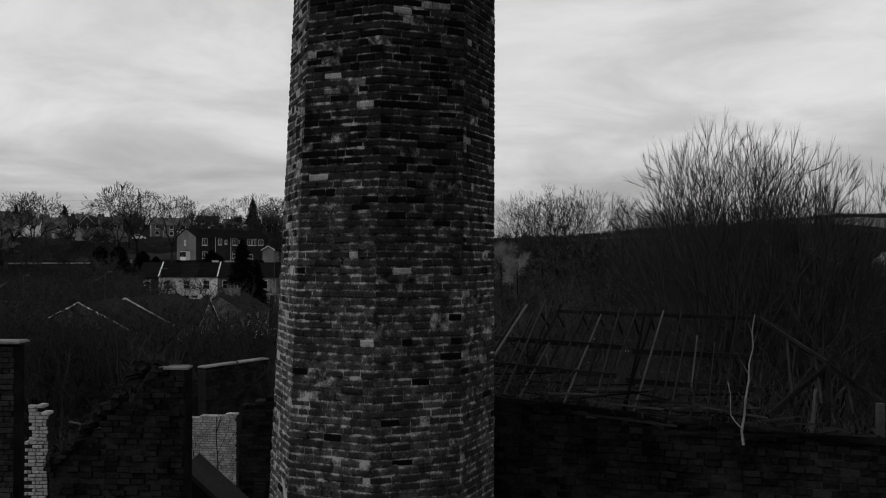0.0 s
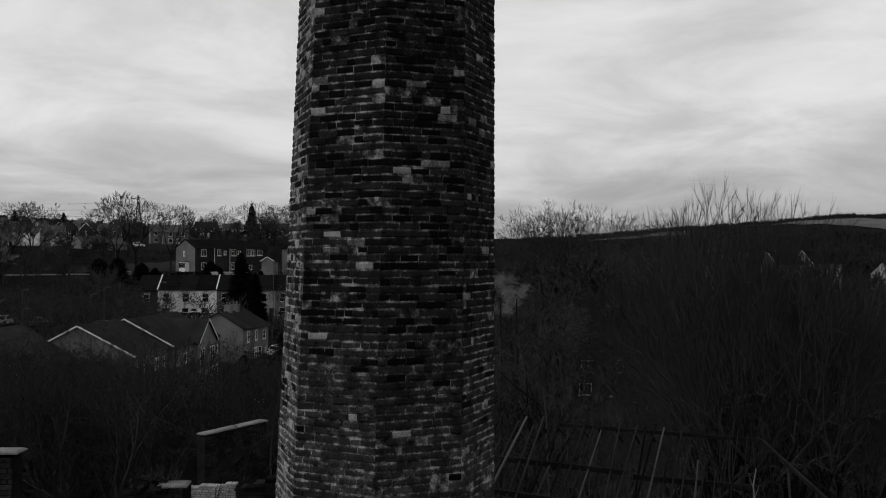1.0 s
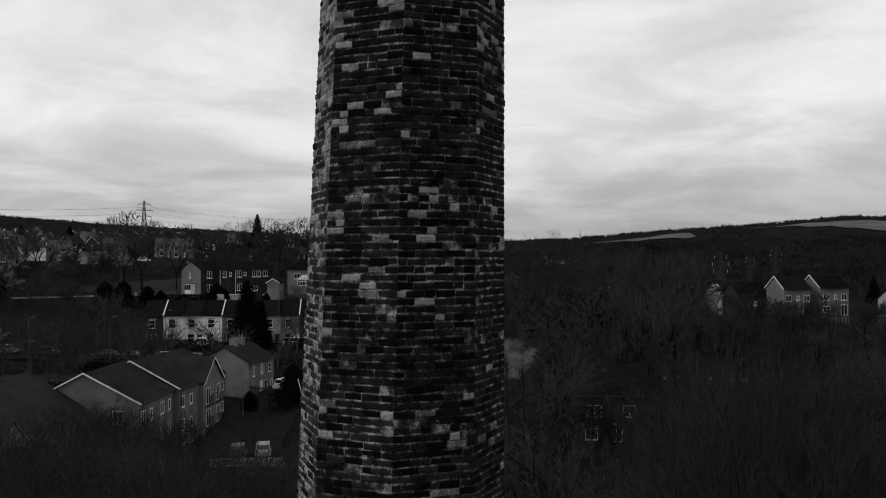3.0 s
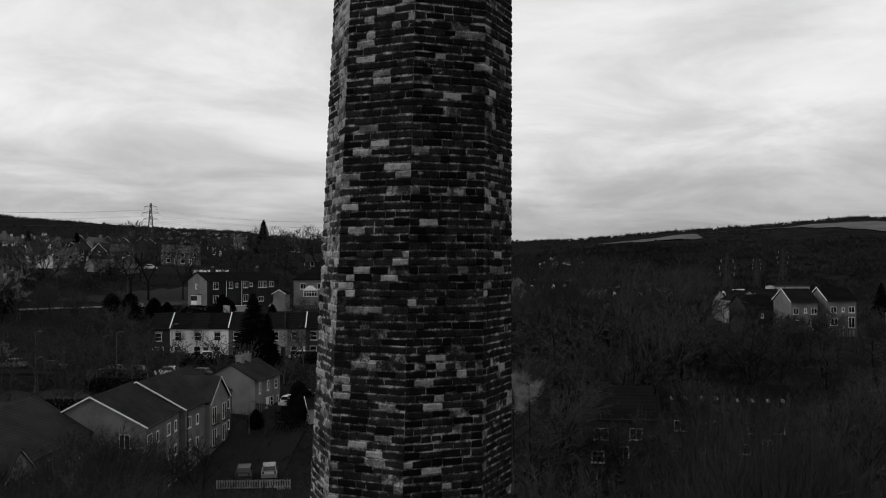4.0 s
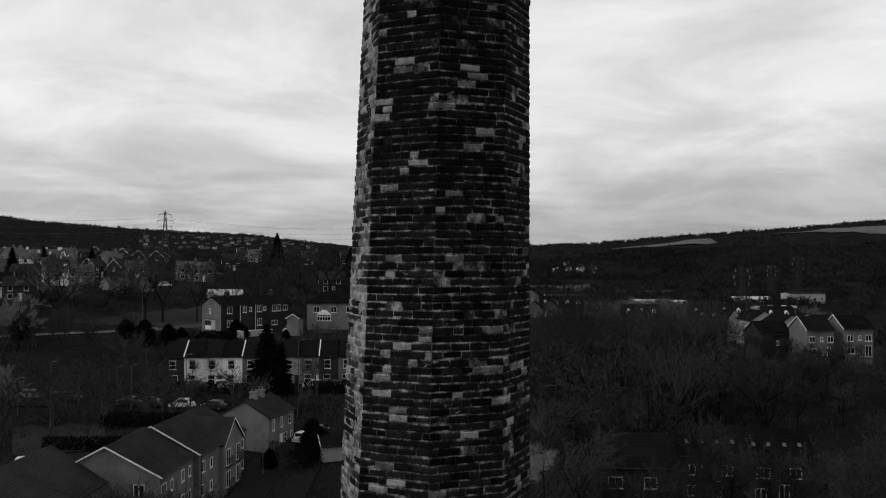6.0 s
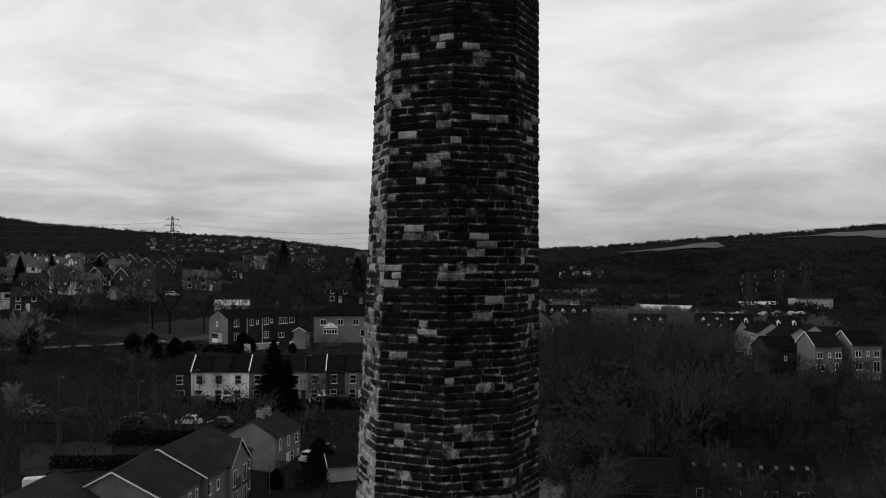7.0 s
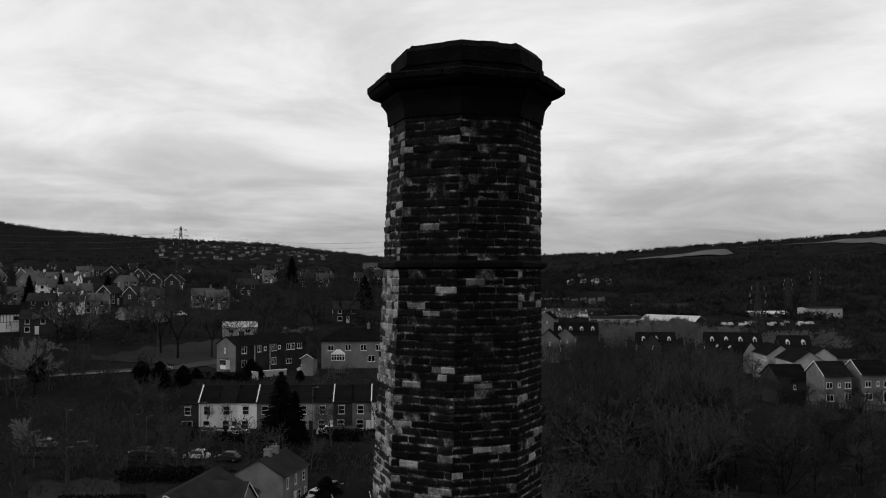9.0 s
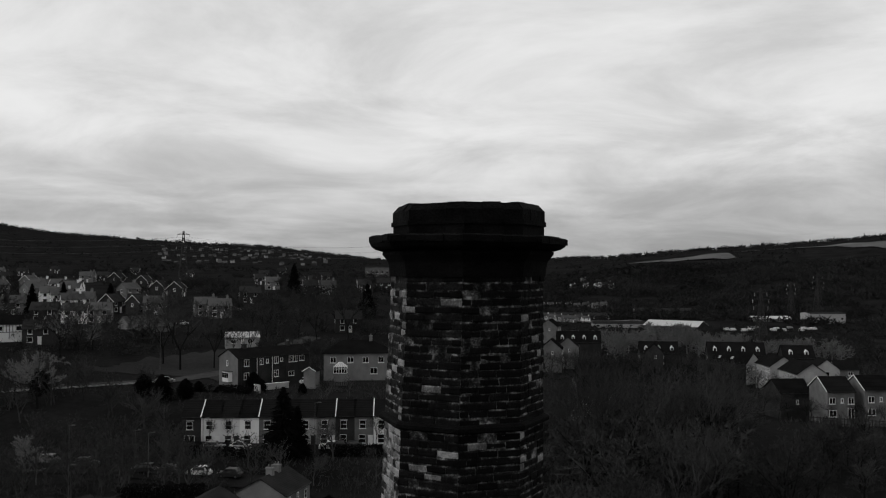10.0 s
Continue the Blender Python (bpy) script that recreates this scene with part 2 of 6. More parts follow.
def height(x, y):
    dx, dy = x - 0.8, y + 13.8
    r = math.hypot(dx, dy)
    az = math.degrees(math.atan2(dx, dy))
    right = ramp(az, -5.0, 5.0) if abs(az) < 110 else 0.5
    near = np.interp(r, *LEFT) * (1 - right) + np.interp(r, *RIGHT) * right
    crest_r = 3400 - 1300 * ramp(az, -8, 9)
    el = float(np.interp(az, CREST_AZ, CREST_EL)) if abs(az) < 90 else 1.2
    crest = 38.4 + crest_r * math.tan(radians(el))
    start = 0.40 * crest_r
    t = ramp(r, start, crest_r)
    z = near * (1 - t) + crest * t
    if r > crest_r:
        z = crest - (r - crest_r) * 0.06
    rough = 0.0
    if r > 60:
        rough = noise.noise((x * 0.02, y * 0.02, 0.3)) * min(1.0, r / 600) * 1.5 + noise.noise((x * 0.006, y * 0.006, 1.3)) * min(r / 500, 3.0)
        rough *= 1 - 0.8 * ramp(r, 0.8 * crest_r, crest_r)
    return float(z + rough)


def ground_sheet():
    rings = [0.0] + [6 * 1.052 ** i for i in range(133)]
    steps = []
    a = -180.0
    while a < 180:
        steps.append(a)
        a += 0.6 if -40 < a < 36 else 6.0
    g = Geo()
    for r in rings:
        for a in steps:
            x, y = 0.8 + r * math.sin(radians(a)), -13.8 + r * math.cos(radians(a))
            g.v.append((x, y, height(x, y)))
    n = len(steps)
    for i in range(len(rings) - 1):
        for j in range(n):
            k = (j + 1) % n
            g.f.append((i * n + k, i * n + j, (i + 1) * n + j, (i + 1) * n + k))
    me = mesh_of("ground", g, M_SOIL)
    for p in me.polygons:
        p.use_smooth = True
    return tagged(new("ground", me), "dark winter ground of a valley and its hills", "ground", kind="structure")


ground_sheet()
# ---- the chimney ----
PHI = radians(-91.79)                   # one corner of the octagon, nearly facing the camera
COURSE = 0.1126


def axis(z):
    return 0.02425 * (z - 15.0), 0.0


def corner_radius(z):
    return 1.70 - 0.02273 * (z - 15.0)


chimney = thing("mill_chimney", "tall octagonal soot-blackened brick mill chimney with stone cap, slightly leaning", "chimney", pose(0, 0, 0))
Z_BOTTOM, Z_RING, Z_NECK = 2.0, 36.16, 38.33
rnd = random.Random(11)


def masonry_material(name, mortar):
    """Soot-black worn bricks or their pale joints, with ragged pale scars that run over both."""
    m = bpy.data.materials.new(name)
    m.use_nodes = True
    nt = m.node_tree
    b = nt.nodes["Principled BSDF"]
    b.inputs["Roughness"].default_value = 0.95
    b.inputs["Specular IOR Level"].default_value = 0.05
    link = nt.links.new

    def node(kind, **kw):
        n = nt.nodes.new(kind)
        for k, v in kw.items():
            n.inputs[k].default_value = v
        return n

    def op(kind, a, c, d=None, clamp=False):
        n = nt.nodes.new("ShaderNodeMath")
        n.operation, n.use_clamp = kind, clamp
        for i, v in enumerate((a, c, d)):
            if v is None:
                continue
            if isinstance(v, (int, float)):
                n.inputs[i].default_value = v
            else:
                link(v, n.inputs[i])
        return n.outputs[0]

    def span(value, lo, hi, t0=0.0, t1=1.0):
        n = node("ShaderNodeMapRange")
        n.interpolation_type = "SMOOTHSTEP"
        link(value, n.inputs["Value"])
        for i, v in zip(("From Min", "From Max", "To Min", "To Max"), (lo, hi, t0, t1)):
            n.inputs[i].default_value = v
        return n.outputs[0]

    geo = node("ShaderNodeNewGeometry")
    sep = node("ShaderNodeSeparateXYZ")
    link(geo.outputs["Position"], sep.inputs[0])
    flat = node("ShaderNodeMapping")
    flat.inputs["Scale"].default_value = (1.0, 1.0, 2.4)
    link(geo.outputs["Position"], flat.inputs["Vector"])

    def noise_of(vec, scale, detail, rough):
        n = node("ShaderNodeTexNoise", Scale=scale, Detail=detail, Roughness=rough)
        link(vec, n.inputs["Vector"])
        return n.outputs["Fac"]

    pos = geo.outputs["Position"]
    fine, wide = noise_of(pos, 34.0, 5.0, 0.65), noise_of(pos, 6.0, 4.0, 0.6)
    scars = noise_of(flat.outputs[0], 2.6, 6.0, 0.62)
    zone = noise_of(pos, 0.55, 2.0, 0.5)
    # the outer faces are paler, most of all to -x of the leaning axis
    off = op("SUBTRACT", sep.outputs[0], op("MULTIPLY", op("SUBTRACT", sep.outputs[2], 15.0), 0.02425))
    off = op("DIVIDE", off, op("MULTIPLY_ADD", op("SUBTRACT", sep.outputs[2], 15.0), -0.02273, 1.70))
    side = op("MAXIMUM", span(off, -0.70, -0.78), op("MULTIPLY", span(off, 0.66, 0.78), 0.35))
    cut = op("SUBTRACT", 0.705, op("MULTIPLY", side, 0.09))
    cut = op("SUBTRACT", cut, op("MULTIPLY", op("SUBTRACT", zone, 0.5), 0.20))
    cut = op("MULTIPLY_ADD", span(sep.outputs[2], 35.8, 38.2), 0.05, cut)   # thick soot under the cornice
    mask = span(op("SUBTRACT", op("MULTIPLY_ADD", op("SUBTRACT", fine, 0.5), 0.16, scars), cut), -0.012, 0.030)
    low = span(sep.outputs[2], 17.2, 14.2)
    if mortar:
        v = op("MULTIPLY_ADD", op("SUBTRACT", wide, 0.5), 2.1, 0.60)
        v = op("MULTIPLY_ADD", op("SUBTRACT", fine, 0.5), 0.9, v)
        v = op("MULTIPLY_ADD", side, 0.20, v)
        v = op("MULTIPLY_ADD", op("SUBTRACT", zone, 0.5), 0.8, v)
        v = op("MULTIPLY_ADD", low, 0.10, v)
        v = op("MULTIPLY_ADD", span(sep.outputs[2], 27.0, 33.0), -0.10, v)
        v = op("MULTIPLY_ADD", span(sep.outputs[2], 36.0, 38.3), -0.10, v)
    else:
        att = node("ShaderNodeAttribute")
        att.attribute_name = "tone"
        rim = node("ShaderNodeAttribute")
        rim.attribute_name = "rim"
        v = op("MULTIPLY_ADD", op("SUBTRACT", fine, 0.5), 0.55, att.outputs["Fac"])
        v = op("MULTIPLY_ADD", op("SUBTRACT", wide, 0.5), 0.55, v)
        # lime washed over the edges of some bricks
        smear = op("MULTIPLY", rim.outputs["Fac"], span(op("MULTIPLY_ADD", op("SUBTRACT", fine, 0.5), 0.5, wide), 0.48, 0.66))
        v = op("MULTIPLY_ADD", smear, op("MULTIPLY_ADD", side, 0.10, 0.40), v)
    ramp_node = nt.nodes.new("ShaderNodeValToRGB")
    cr = ramp_node.color_ramp
    cr.elements[0].position, cr.elements[0].color = 0.0, grey(0.004)
    cr.elements[1].position, cr.elements[1].color = 1.0, grey(0.40)
    for p, c in ((0.25, 0.009), (0.5, 0.032), (0.72, 0.12)):
        e = cr.elements.new(p)
        e.color = grey(c)
    link(v, ramp_node.inputs[0])
    mix = nt.nodes.new("ShaderNodeMix")
    mix.data_type = "RGBA"
    link(op("MULTIPLY", mask, 0.85 if mortar else 0.92), mix.inputs["Factor"])
    link(ramp_node.outputs[0], mix.inputs["A"])
    pale = nt.nodes.new("ShaderNodeMix")
    pale.data_type = "RGBA"
    link(wide, pale.inputs["Factor"])
    pale.inputs["A"].default_value, pale.inputs["B"].default_value = grey(0.10), grey(0.48)
    link(pale.outputs["Result"], mix.inputs["B"])
    link(mix.outputs["Result"], b.inputs["Base Color"])
    bp = node("ShaderNodeBump", Strength=0.8, Distance=0.02)
    link(op("ADD", fine, wide), bp.inputs["Height"])
    link(bp.outputs["Normal"], b.inputs["Normal"])
    return m


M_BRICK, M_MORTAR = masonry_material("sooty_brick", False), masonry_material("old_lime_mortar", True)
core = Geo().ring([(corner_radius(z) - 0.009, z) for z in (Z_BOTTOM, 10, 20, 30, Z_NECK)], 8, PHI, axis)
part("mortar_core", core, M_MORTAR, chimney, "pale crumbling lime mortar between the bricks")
part("plinth", Geo().ring([(corner_radius(z) + 0.03, z) for z in (Z_BOTTOM - 0.4, 6, 9.02)], 8, PHI, axis), M_RUIN, chimney, "dark brick foot of the shaft")



def brick_tone(z, a, s):
    """How pale a brick is, 0 to 1. Sides of the octagon: 6 and 5 are the palest, 7 and 0 face
    the yard and are black with scattered whole pale bricks in clusters, 1 is streaked."""
    run = noise.noise((a * 2.2, z * 1.1, 5.0))
    spot = noise.noise((a * 3.2 + 9, z * 2.1, 2.0))
    low = ramp(-z, -17.2, -14.2)        # less soot near the ground
    band = ramp(-z, -22.0, -18.0)
    t = 0.30 - 0.09 * ramp(z, 27, 33) + 0.055 * band + 0.07 * run + 0.08 * rnd.uniform(-1, 1) + 0.15 * low
    if rnd.random() < (0.17 + 0.14 * run + 0.14 * band * (1 - low)) * (1 - 0.85 * low):
        t = 0.05                        # a burnt black brick
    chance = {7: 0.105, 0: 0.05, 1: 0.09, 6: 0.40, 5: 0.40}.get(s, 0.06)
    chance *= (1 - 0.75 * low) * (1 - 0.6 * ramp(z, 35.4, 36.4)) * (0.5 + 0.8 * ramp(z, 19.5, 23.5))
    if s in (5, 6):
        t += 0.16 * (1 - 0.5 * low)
    if rnd.random() < chance * max(0.15, 1.0 + 3.4 * spot):
        t = 0.68 + 0.26 * rnd.random()  # a pale brick
    return t


def brick_list():
    rows = int((Z_NECK - 9.0) / COURSE)
    out = []
    for k in range(rows):
        z0 = Z_NECK - (k + 1) * COURSE
        zm = z0 + COURSE / 2
        if abs(zm - Z_RING) < 0.07:
            continue
        R = corner_radius(zm)
        cx, cy = axis(zm)
        for s in range(8):
            t0, t1 = PHI + s * math.pi / 4, PHI + (s + 1) * math.pi / 4
            p0 = Vector((cx + R * math.cos(t0), cy + R * math.sin(t0), z0))
            p1 = Vector((cx + R * math.cos(t1), cy + R * math.sin(t1), z0))
            tm = (t0 + t1) / 2
            normal = Vector((math.cos(tm), math.sin(tm), 0))
            along = (p1 - p0)
            length = along.length
            along.normalize()
            u = 0.0
            first = (0.15 if (k + s) % 2 else 0.29) * rnd.uniform(0.85, 1.1)
            while u < length - 1e-3:
                w = first if u == 0 else rnd.choice((0.29, 0.30, 0.28, 0.15)) * rnd.uniform(0.93, 1.07)
                if length - (u + w) < 0.10:
                    w = length - u
                out.append((p0, along, normal, u, w, z0, tm, s))
                u += w
    return out


def brick_mesh(g, tones, spec, local=None):
    p0, along, normal, u, w, z0, tm, s = spec
    joint = 0.0075
    proud = rnd.uniform(-0.004, 0.008)
    if rnd.random() < 0.05:
        proud = -0.018
    if rnd.random() < 0.03:
        proud = 0.016
    h = COURSE
    tilt = rnd.uniform(-0.004, 0.004)
    c, e = 0.008 + rnd.uniform(0, 0.005), 0.016 + rnd.uniform(0, 0.008)
    a0, a1 = u + 0.0045, u + w - 0.0045
    wavy = 0.007 * noise.noise((u * 1.3 + s * 7.0, z0 * 2.0, 3.0)) + rnd.uniform(-0.003, 0.003)
    b0, b1 = joint + wavy + rnd.uniform(-0.003, 0.004), h - joint + wavy + rnd.uniform(-0.004, 0.003)
    n = len(g.v)
    base = p0 if local is None else p0 - local
    for (aa, bb, d) in ((a0, b0, -0.10), (a1, b0, -0.10), (a1, b1, -0.10), (a0, b1, -0.10),
                        (a0, b0, proud - c), (a1, b0, proud - c), (a1, b1, proud - c), (a0, b1, proud - c),
                        (a0 + 0.005, b0 + e, proud + tilt), (a1 - 0.005, b0 + e, proud - tilt), (a1 - 0.005, b1 - e, proud), (a0 + 0.005, b1 - e, proud)):
        w_ = 0.0 if d < -0.05 else 0.0085
        q = base + along * (aa + rnd.uniform(-w_, w_)) + normal * (d + rnd.uniform(-w_, w_) * 0.4) + Vector((0, 0, bb + rnd.uniform(-w_, w_) * 0.7))
        g.v.append(tuple(q))
    for q in ((0, 1, 5, 4), (1, 2, 6, 5), (2, 3, 7, 6), (3, 0, 4, 7), (4, 5, 9, 8), (5, 6, 10, 9), (6, 7, 11, 10), (7, 4, 8, 11), (8, 9, 10, 11)):
        g.f.append(tuple(n + i for i in q))
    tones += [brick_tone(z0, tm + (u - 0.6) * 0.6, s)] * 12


def toned(name, g, tones, mat):
    me = mesh_of(name, g, mat)
    att = me.attributes.new("tone", "FLOAT", "POINT")
    if len(att.data) == len(tones):
        att.data.foreach_set("value", tones)
        rim = me.attributes.new("rim", "FLOAT", "POINT")
        rim.data.foreach_set("value", [1.0] * 8 + [0.0] * 4 if len(tones) == 12 else ([1.0] * 8 + [0.0] * 4) * (len(tones) // 12))
    return me


def build_bricks():
    joined, tones, single = Geo(), [], 0
    for spec in brick_list():
        if spec[7] in (0, 7) and 22.0 < spec[5] < 26.6 and single < 300:
            origin = spec[0] + spec[1] * spec[3]
            g, t1 = Geo(), []
            brick_mesh(g, t1, spec, origin)
            part("brick", toned("brick", g, t1, M_BRICK), None, chimney, m=Matrix.Translation(origin))
            single += 1
        else:
            brick_mesh(joined, tones, spec)
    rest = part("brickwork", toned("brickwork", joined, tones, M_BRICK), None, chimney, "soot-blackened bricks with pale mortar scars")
    tagged(rest, kind="stuff")


def chimney_cap():
    def ring_part(name, profile, label):
        return part(name, Geo().ring(profile, 8, PHI, axis), M_CAPSTONE, chimney, label)

    r = corner_radius(Z_RING)
    ring_part("string_course", [(r - 0.05, Z_RING - 0.07), (r + 0.03, Z_RING - 0.06), (r + 0.085, Z_RING - 0.035), (r + 0.09, Z_RING + 0.02), (r + 0.06, Z_RING + 0.05), (r - 0.05, Z_RING + 0.07)], "projecting moulded stone string course")
    n = corner_radius(Z_NECK)
    ring_part("neck_moulding", [(n - 0.1, 38.30), (n + 0.03, 38.30), (n + 0.04, 38.42), (n + 0.06, 38.52), (n + 0.12, 38.60), (n + 0.15, 38.63), (n + 0.15, 38.68), (n - 0.1, 38.70)], "black moulded stone neck under the cornice")
    ring_part("cornice_moulding", [(n - 0.05, 38.675), (n + 0.17, 38.685), (n + 0.26, 38.71), (n + 0.32, 38.75), (n + 0.35, 38.80), (n + 0.35, 38.83), (n + 0.1, 38.832)], "curved underside of the cornice")
    # the cornice slab, stone by stone
    for s in range(8):
        for k in range(4):
            t0, t1 = PHI + s * math.pi / 4, PHI + (s + 1) * math.pi / 4
            R = n + 0.375
            cx, cy = axis(38.86)
            a, b = Vector((cx + R * math.cos(t0), cy + R * math.sin(t0), 0)), Vector((cx + R * math.cos(t1), cy + R * math.sin(t1), 0))
            f0, f1 = k / 4 + 0.002, (k + 1) / 4 - 0.002
            p, q = a.lerp(b, f0), a.lerp(b, f1)
            c = Vector((cx, cy, 0))
            pi_, qi = c.lerp(p, 0.55), c.lerp(q, 0.55)
            z0 = 38.80 + rnd.uniform(-0.008, 0.008) - 0.022 * (p.x - 0.6) / 1.5
            z1 = z0 + 0.105 + rnd.uniform(-0.012, 0.014)
            d = rnd.uniform(-0.02, 0.012)
            p, q = p + (p - c).normalized() * d, q + (q - c).normalized() * d
            g = Geo()
            rim = 0.025
            o = [p, q, qi, pi_]
            ii = [c.lerp(p, 1 - rim), c.lerp(q, 1 - rim), qi, pi_]
            g.v = [(w.x, w.y, z0) for w in o] + [(w.x, w.y, z1 - 0.02) for w in o] + [(w.x, w.y, z1) for w in ii]
            for i in range(4):
                j = (i + 1) % 4
                g.f += [(i, j, 4 + j, 4 + i), (4 + i, 4 + j, 8 + j, 8 + i)]
            g.f += [(3, 2, 1, 0), (8, 9, 10, 11)]
            part("cornice_stone", g, M_CAPSTONE, chimney, "weathered cornice stone")
    m = n
    for s in range(8):
        for k in range(3):
            for zlo, zhi, ro, taper in ((38.90, 39.06, m - 0.005, 0.0), (39.06, 39.13, m + 0.025, 0.0), (39.13, 39.38, m + 0.0, 0.08)):
                t0, t1 = PHI + s * math.pi / 4, PHI + (s + 1) * math.pi / 4
                cx, cy = axis(39.1)
                c = Vector((cx, cy, 0))
                ro2 = ro + rnd.uniform(-0.004, 0.004)
                a, b = Vector((cx + ro2 * math.cos(t0), cy + ro2 * math.sin(t0), 0)), Vector((cx + ro2 * math.cos(t1), cy + ro2 * math.sin(t1), 0))
                p, q = a.lerp(b, k / 3 + 0.001), a.lerp(b, (k + 1) / 3 - 0.001)
                zt = zhi + (rnd.uniform(-0.012, 0.014) if zhi > 39.2 else 0)
                g = Geo()
                top = [c.lerp(p, 1 - taper), c.lerp(q, 1 - taper)]
                inner = [c.lerp(q, 0.72), c.lerp(p, 0.72)]
                g.v = [(w.x, w.y, zlo) for w in (p, q, *inner)] + [(w.x, w.y, zt - 0.10 * (taper > 0)) for w in (p, q, *inner)] + [(w.x, w.y, zt + rnd.uniform(-0.006, 0.006)) for w in (*top, *inner)]
                for i in range(4):
                    j = (i + 1) % 4
                    g.f += [(i, j, 4 + j, 4 + i), (4 + i, 4 + j, 8 + j, 8 + i)]
                g.f += [(3, 2, 1, 0), (8, 9, 10, 11)]
                part("cap_stone", g, M_CAPSTONE, chimney, "sooty block of the chimney's crown")


chimney_cap()
build_bricks()


def rim_growth():
    """Short dead grass and moss along the crown's rim and on the cornice."""
    g = Geo()
    cx, cy = axis(39.3)
    R = corner_radius(Z_NECK)
    for _ in range(2400):
        a = rnd.uniform(0, 2 * math.pi)
        if noise.noise((math.cos(a) * 1.6, math.sin(a) * 1.6, 2.0)) < -0.18:
            continue
        k = math.cos(math.pi / 8) / math.cos((a - PHI) % (math.pi / 4) - math.pi / 8)
        top = rnd.random() < 0.6
        r = R * k * (rnd.uniform(0.83, 0.90) if top else 1.0) + (0.0 if top else rnd.uniform(0.12, 0.33))
        z = 39.33 if top else 38.88 - 0.022 * (r * math.cos(a)) / 1.5
        p = Vector((cx + r * math.cos(a), cy + r * math.sin(a), z))
        for _ in range(2):
            q = p + Vector((rnd.uniform(-.025, .025), rnd.uniform(-.025, .025), rnd.uniform(0.02, 0.055 if top else 0.04)))
            n = len(g.v)
            w = Vector((-math.sin(a), math.cos(a), 0)) * 0.008
            g.v += [tuple(p - w), tuple(p + w), tuple(q)]
            g.f.append((n, n + 1, n + 2))
    grown = part("dead_grass", g, M_LICHEN, chimney, "short dead grass and moss on the crown")
    tagged(grown, kind="stuff")


rim_growth()
# ---- houses ----
WINDOWS = {}


def lattice(xs, zs, solid, y0, y1):
    """One welded board from y0 (front) to y1 with openings: a grid of cells, kept where solid(x, z) holds at their middles."""
    g, index = Geo(), {}

    def at(i, k, y):
        if (i, k, y) not in index:
            index[(i, k, y)] = len(g.v)
            g.v.append((xs[i], y, zs[k]))
        return index[(i, k, y)]

    def kept(i, k):
        return 0 <= i < len(xs) - 1 and 0 <= k < len(zs) - 1 and solid((xs[i] + xs[i + 1]) / 2, (zs[k] + zs[k + 1]) / 2)

    for i in range(len(xs) - 1):
        for k in range(len(zs) - 1):
            if not kept(i, k):
                continue
            g.f.append((at(i, k, y0), at(i + 1, k, y0), at(i + 1, k + 1, y0), at(i, k + 1, y0)))
            for di, dk, p, q in ((-1, 0, (i, k + 1), (i, k)), (1, 0, (i + 1, k), (i + 1, k + 1)), (0, -1, (i, k), (i + 1, k)), (0, 1, (i + 1, k + 1), (i, k + 1))):
                if not kept(i + di, k + dk):
                    g.f.append((at(*q, y0), at(*p, y0), at(*p, y1), at(*q, y1)))
    return g


def window_meshes(w, h, style):
    """Frame and pane of a window, face at y = 0, looking to -y, origin at the middle of its foot."""
    key = (round(w, 2), round(h, 2), style)
    if key not in WINDOWS:
        t = 0.055 if style == "sash" else (0.07 if style != "far" else 0.11)
        post = style in ("split", "french", "cross")
        rail = {"sash": h * 0.5, "cross": h * 0.64}.get(style)
        xs = [-w / 2 - 0.08, -w / 2, -w / 2 + t] + ([-0.035, 0.035] if post else []) + [w / 2 - t, w / 2, w / 2 + 0.08]
        zs = ([] if style == "french" else [-0.10]) + [0, t] + ([rail - 0.03, rail + 0.03] if rail else []) + [h - t, h]

        def solid(x, z):
            if z < 0:
                return True
            if abs(x) > w / 2:
                return False
            if abs(x) > w / 2 - t or z < t or z > h - t or (post and abs(x) < 0.035):
                return True
            return bool(rail) and abs(z - rail) < 0.03 and (style == "sash" or x < 0)

        pane = Geo().box(-w / 2 + t * 0.6, -0.02, t * 0.6, w / 2 - t * 0.6, -0.004, h - t * 0.6)
        WINDOWS[key] = (mesh_of("window", lattice(xs, zs, solid, -0.06, 0.0), M_WHITE), mesh_of("pane", pane, M_GLASS))
    return WINDOWS[key]


def gable_body(L, W, eave, rise, foot=2.5):
    pts = [(-L / 2, -W / 2, -foot), (-L / 2, W / 2, -foot), (-L / 2, W / 2, eave), (-L / 2, 0, eave + rise), (-L / 2, -W / 2, eave)]
    return Geo().prism(pts, (L, 0, 0))


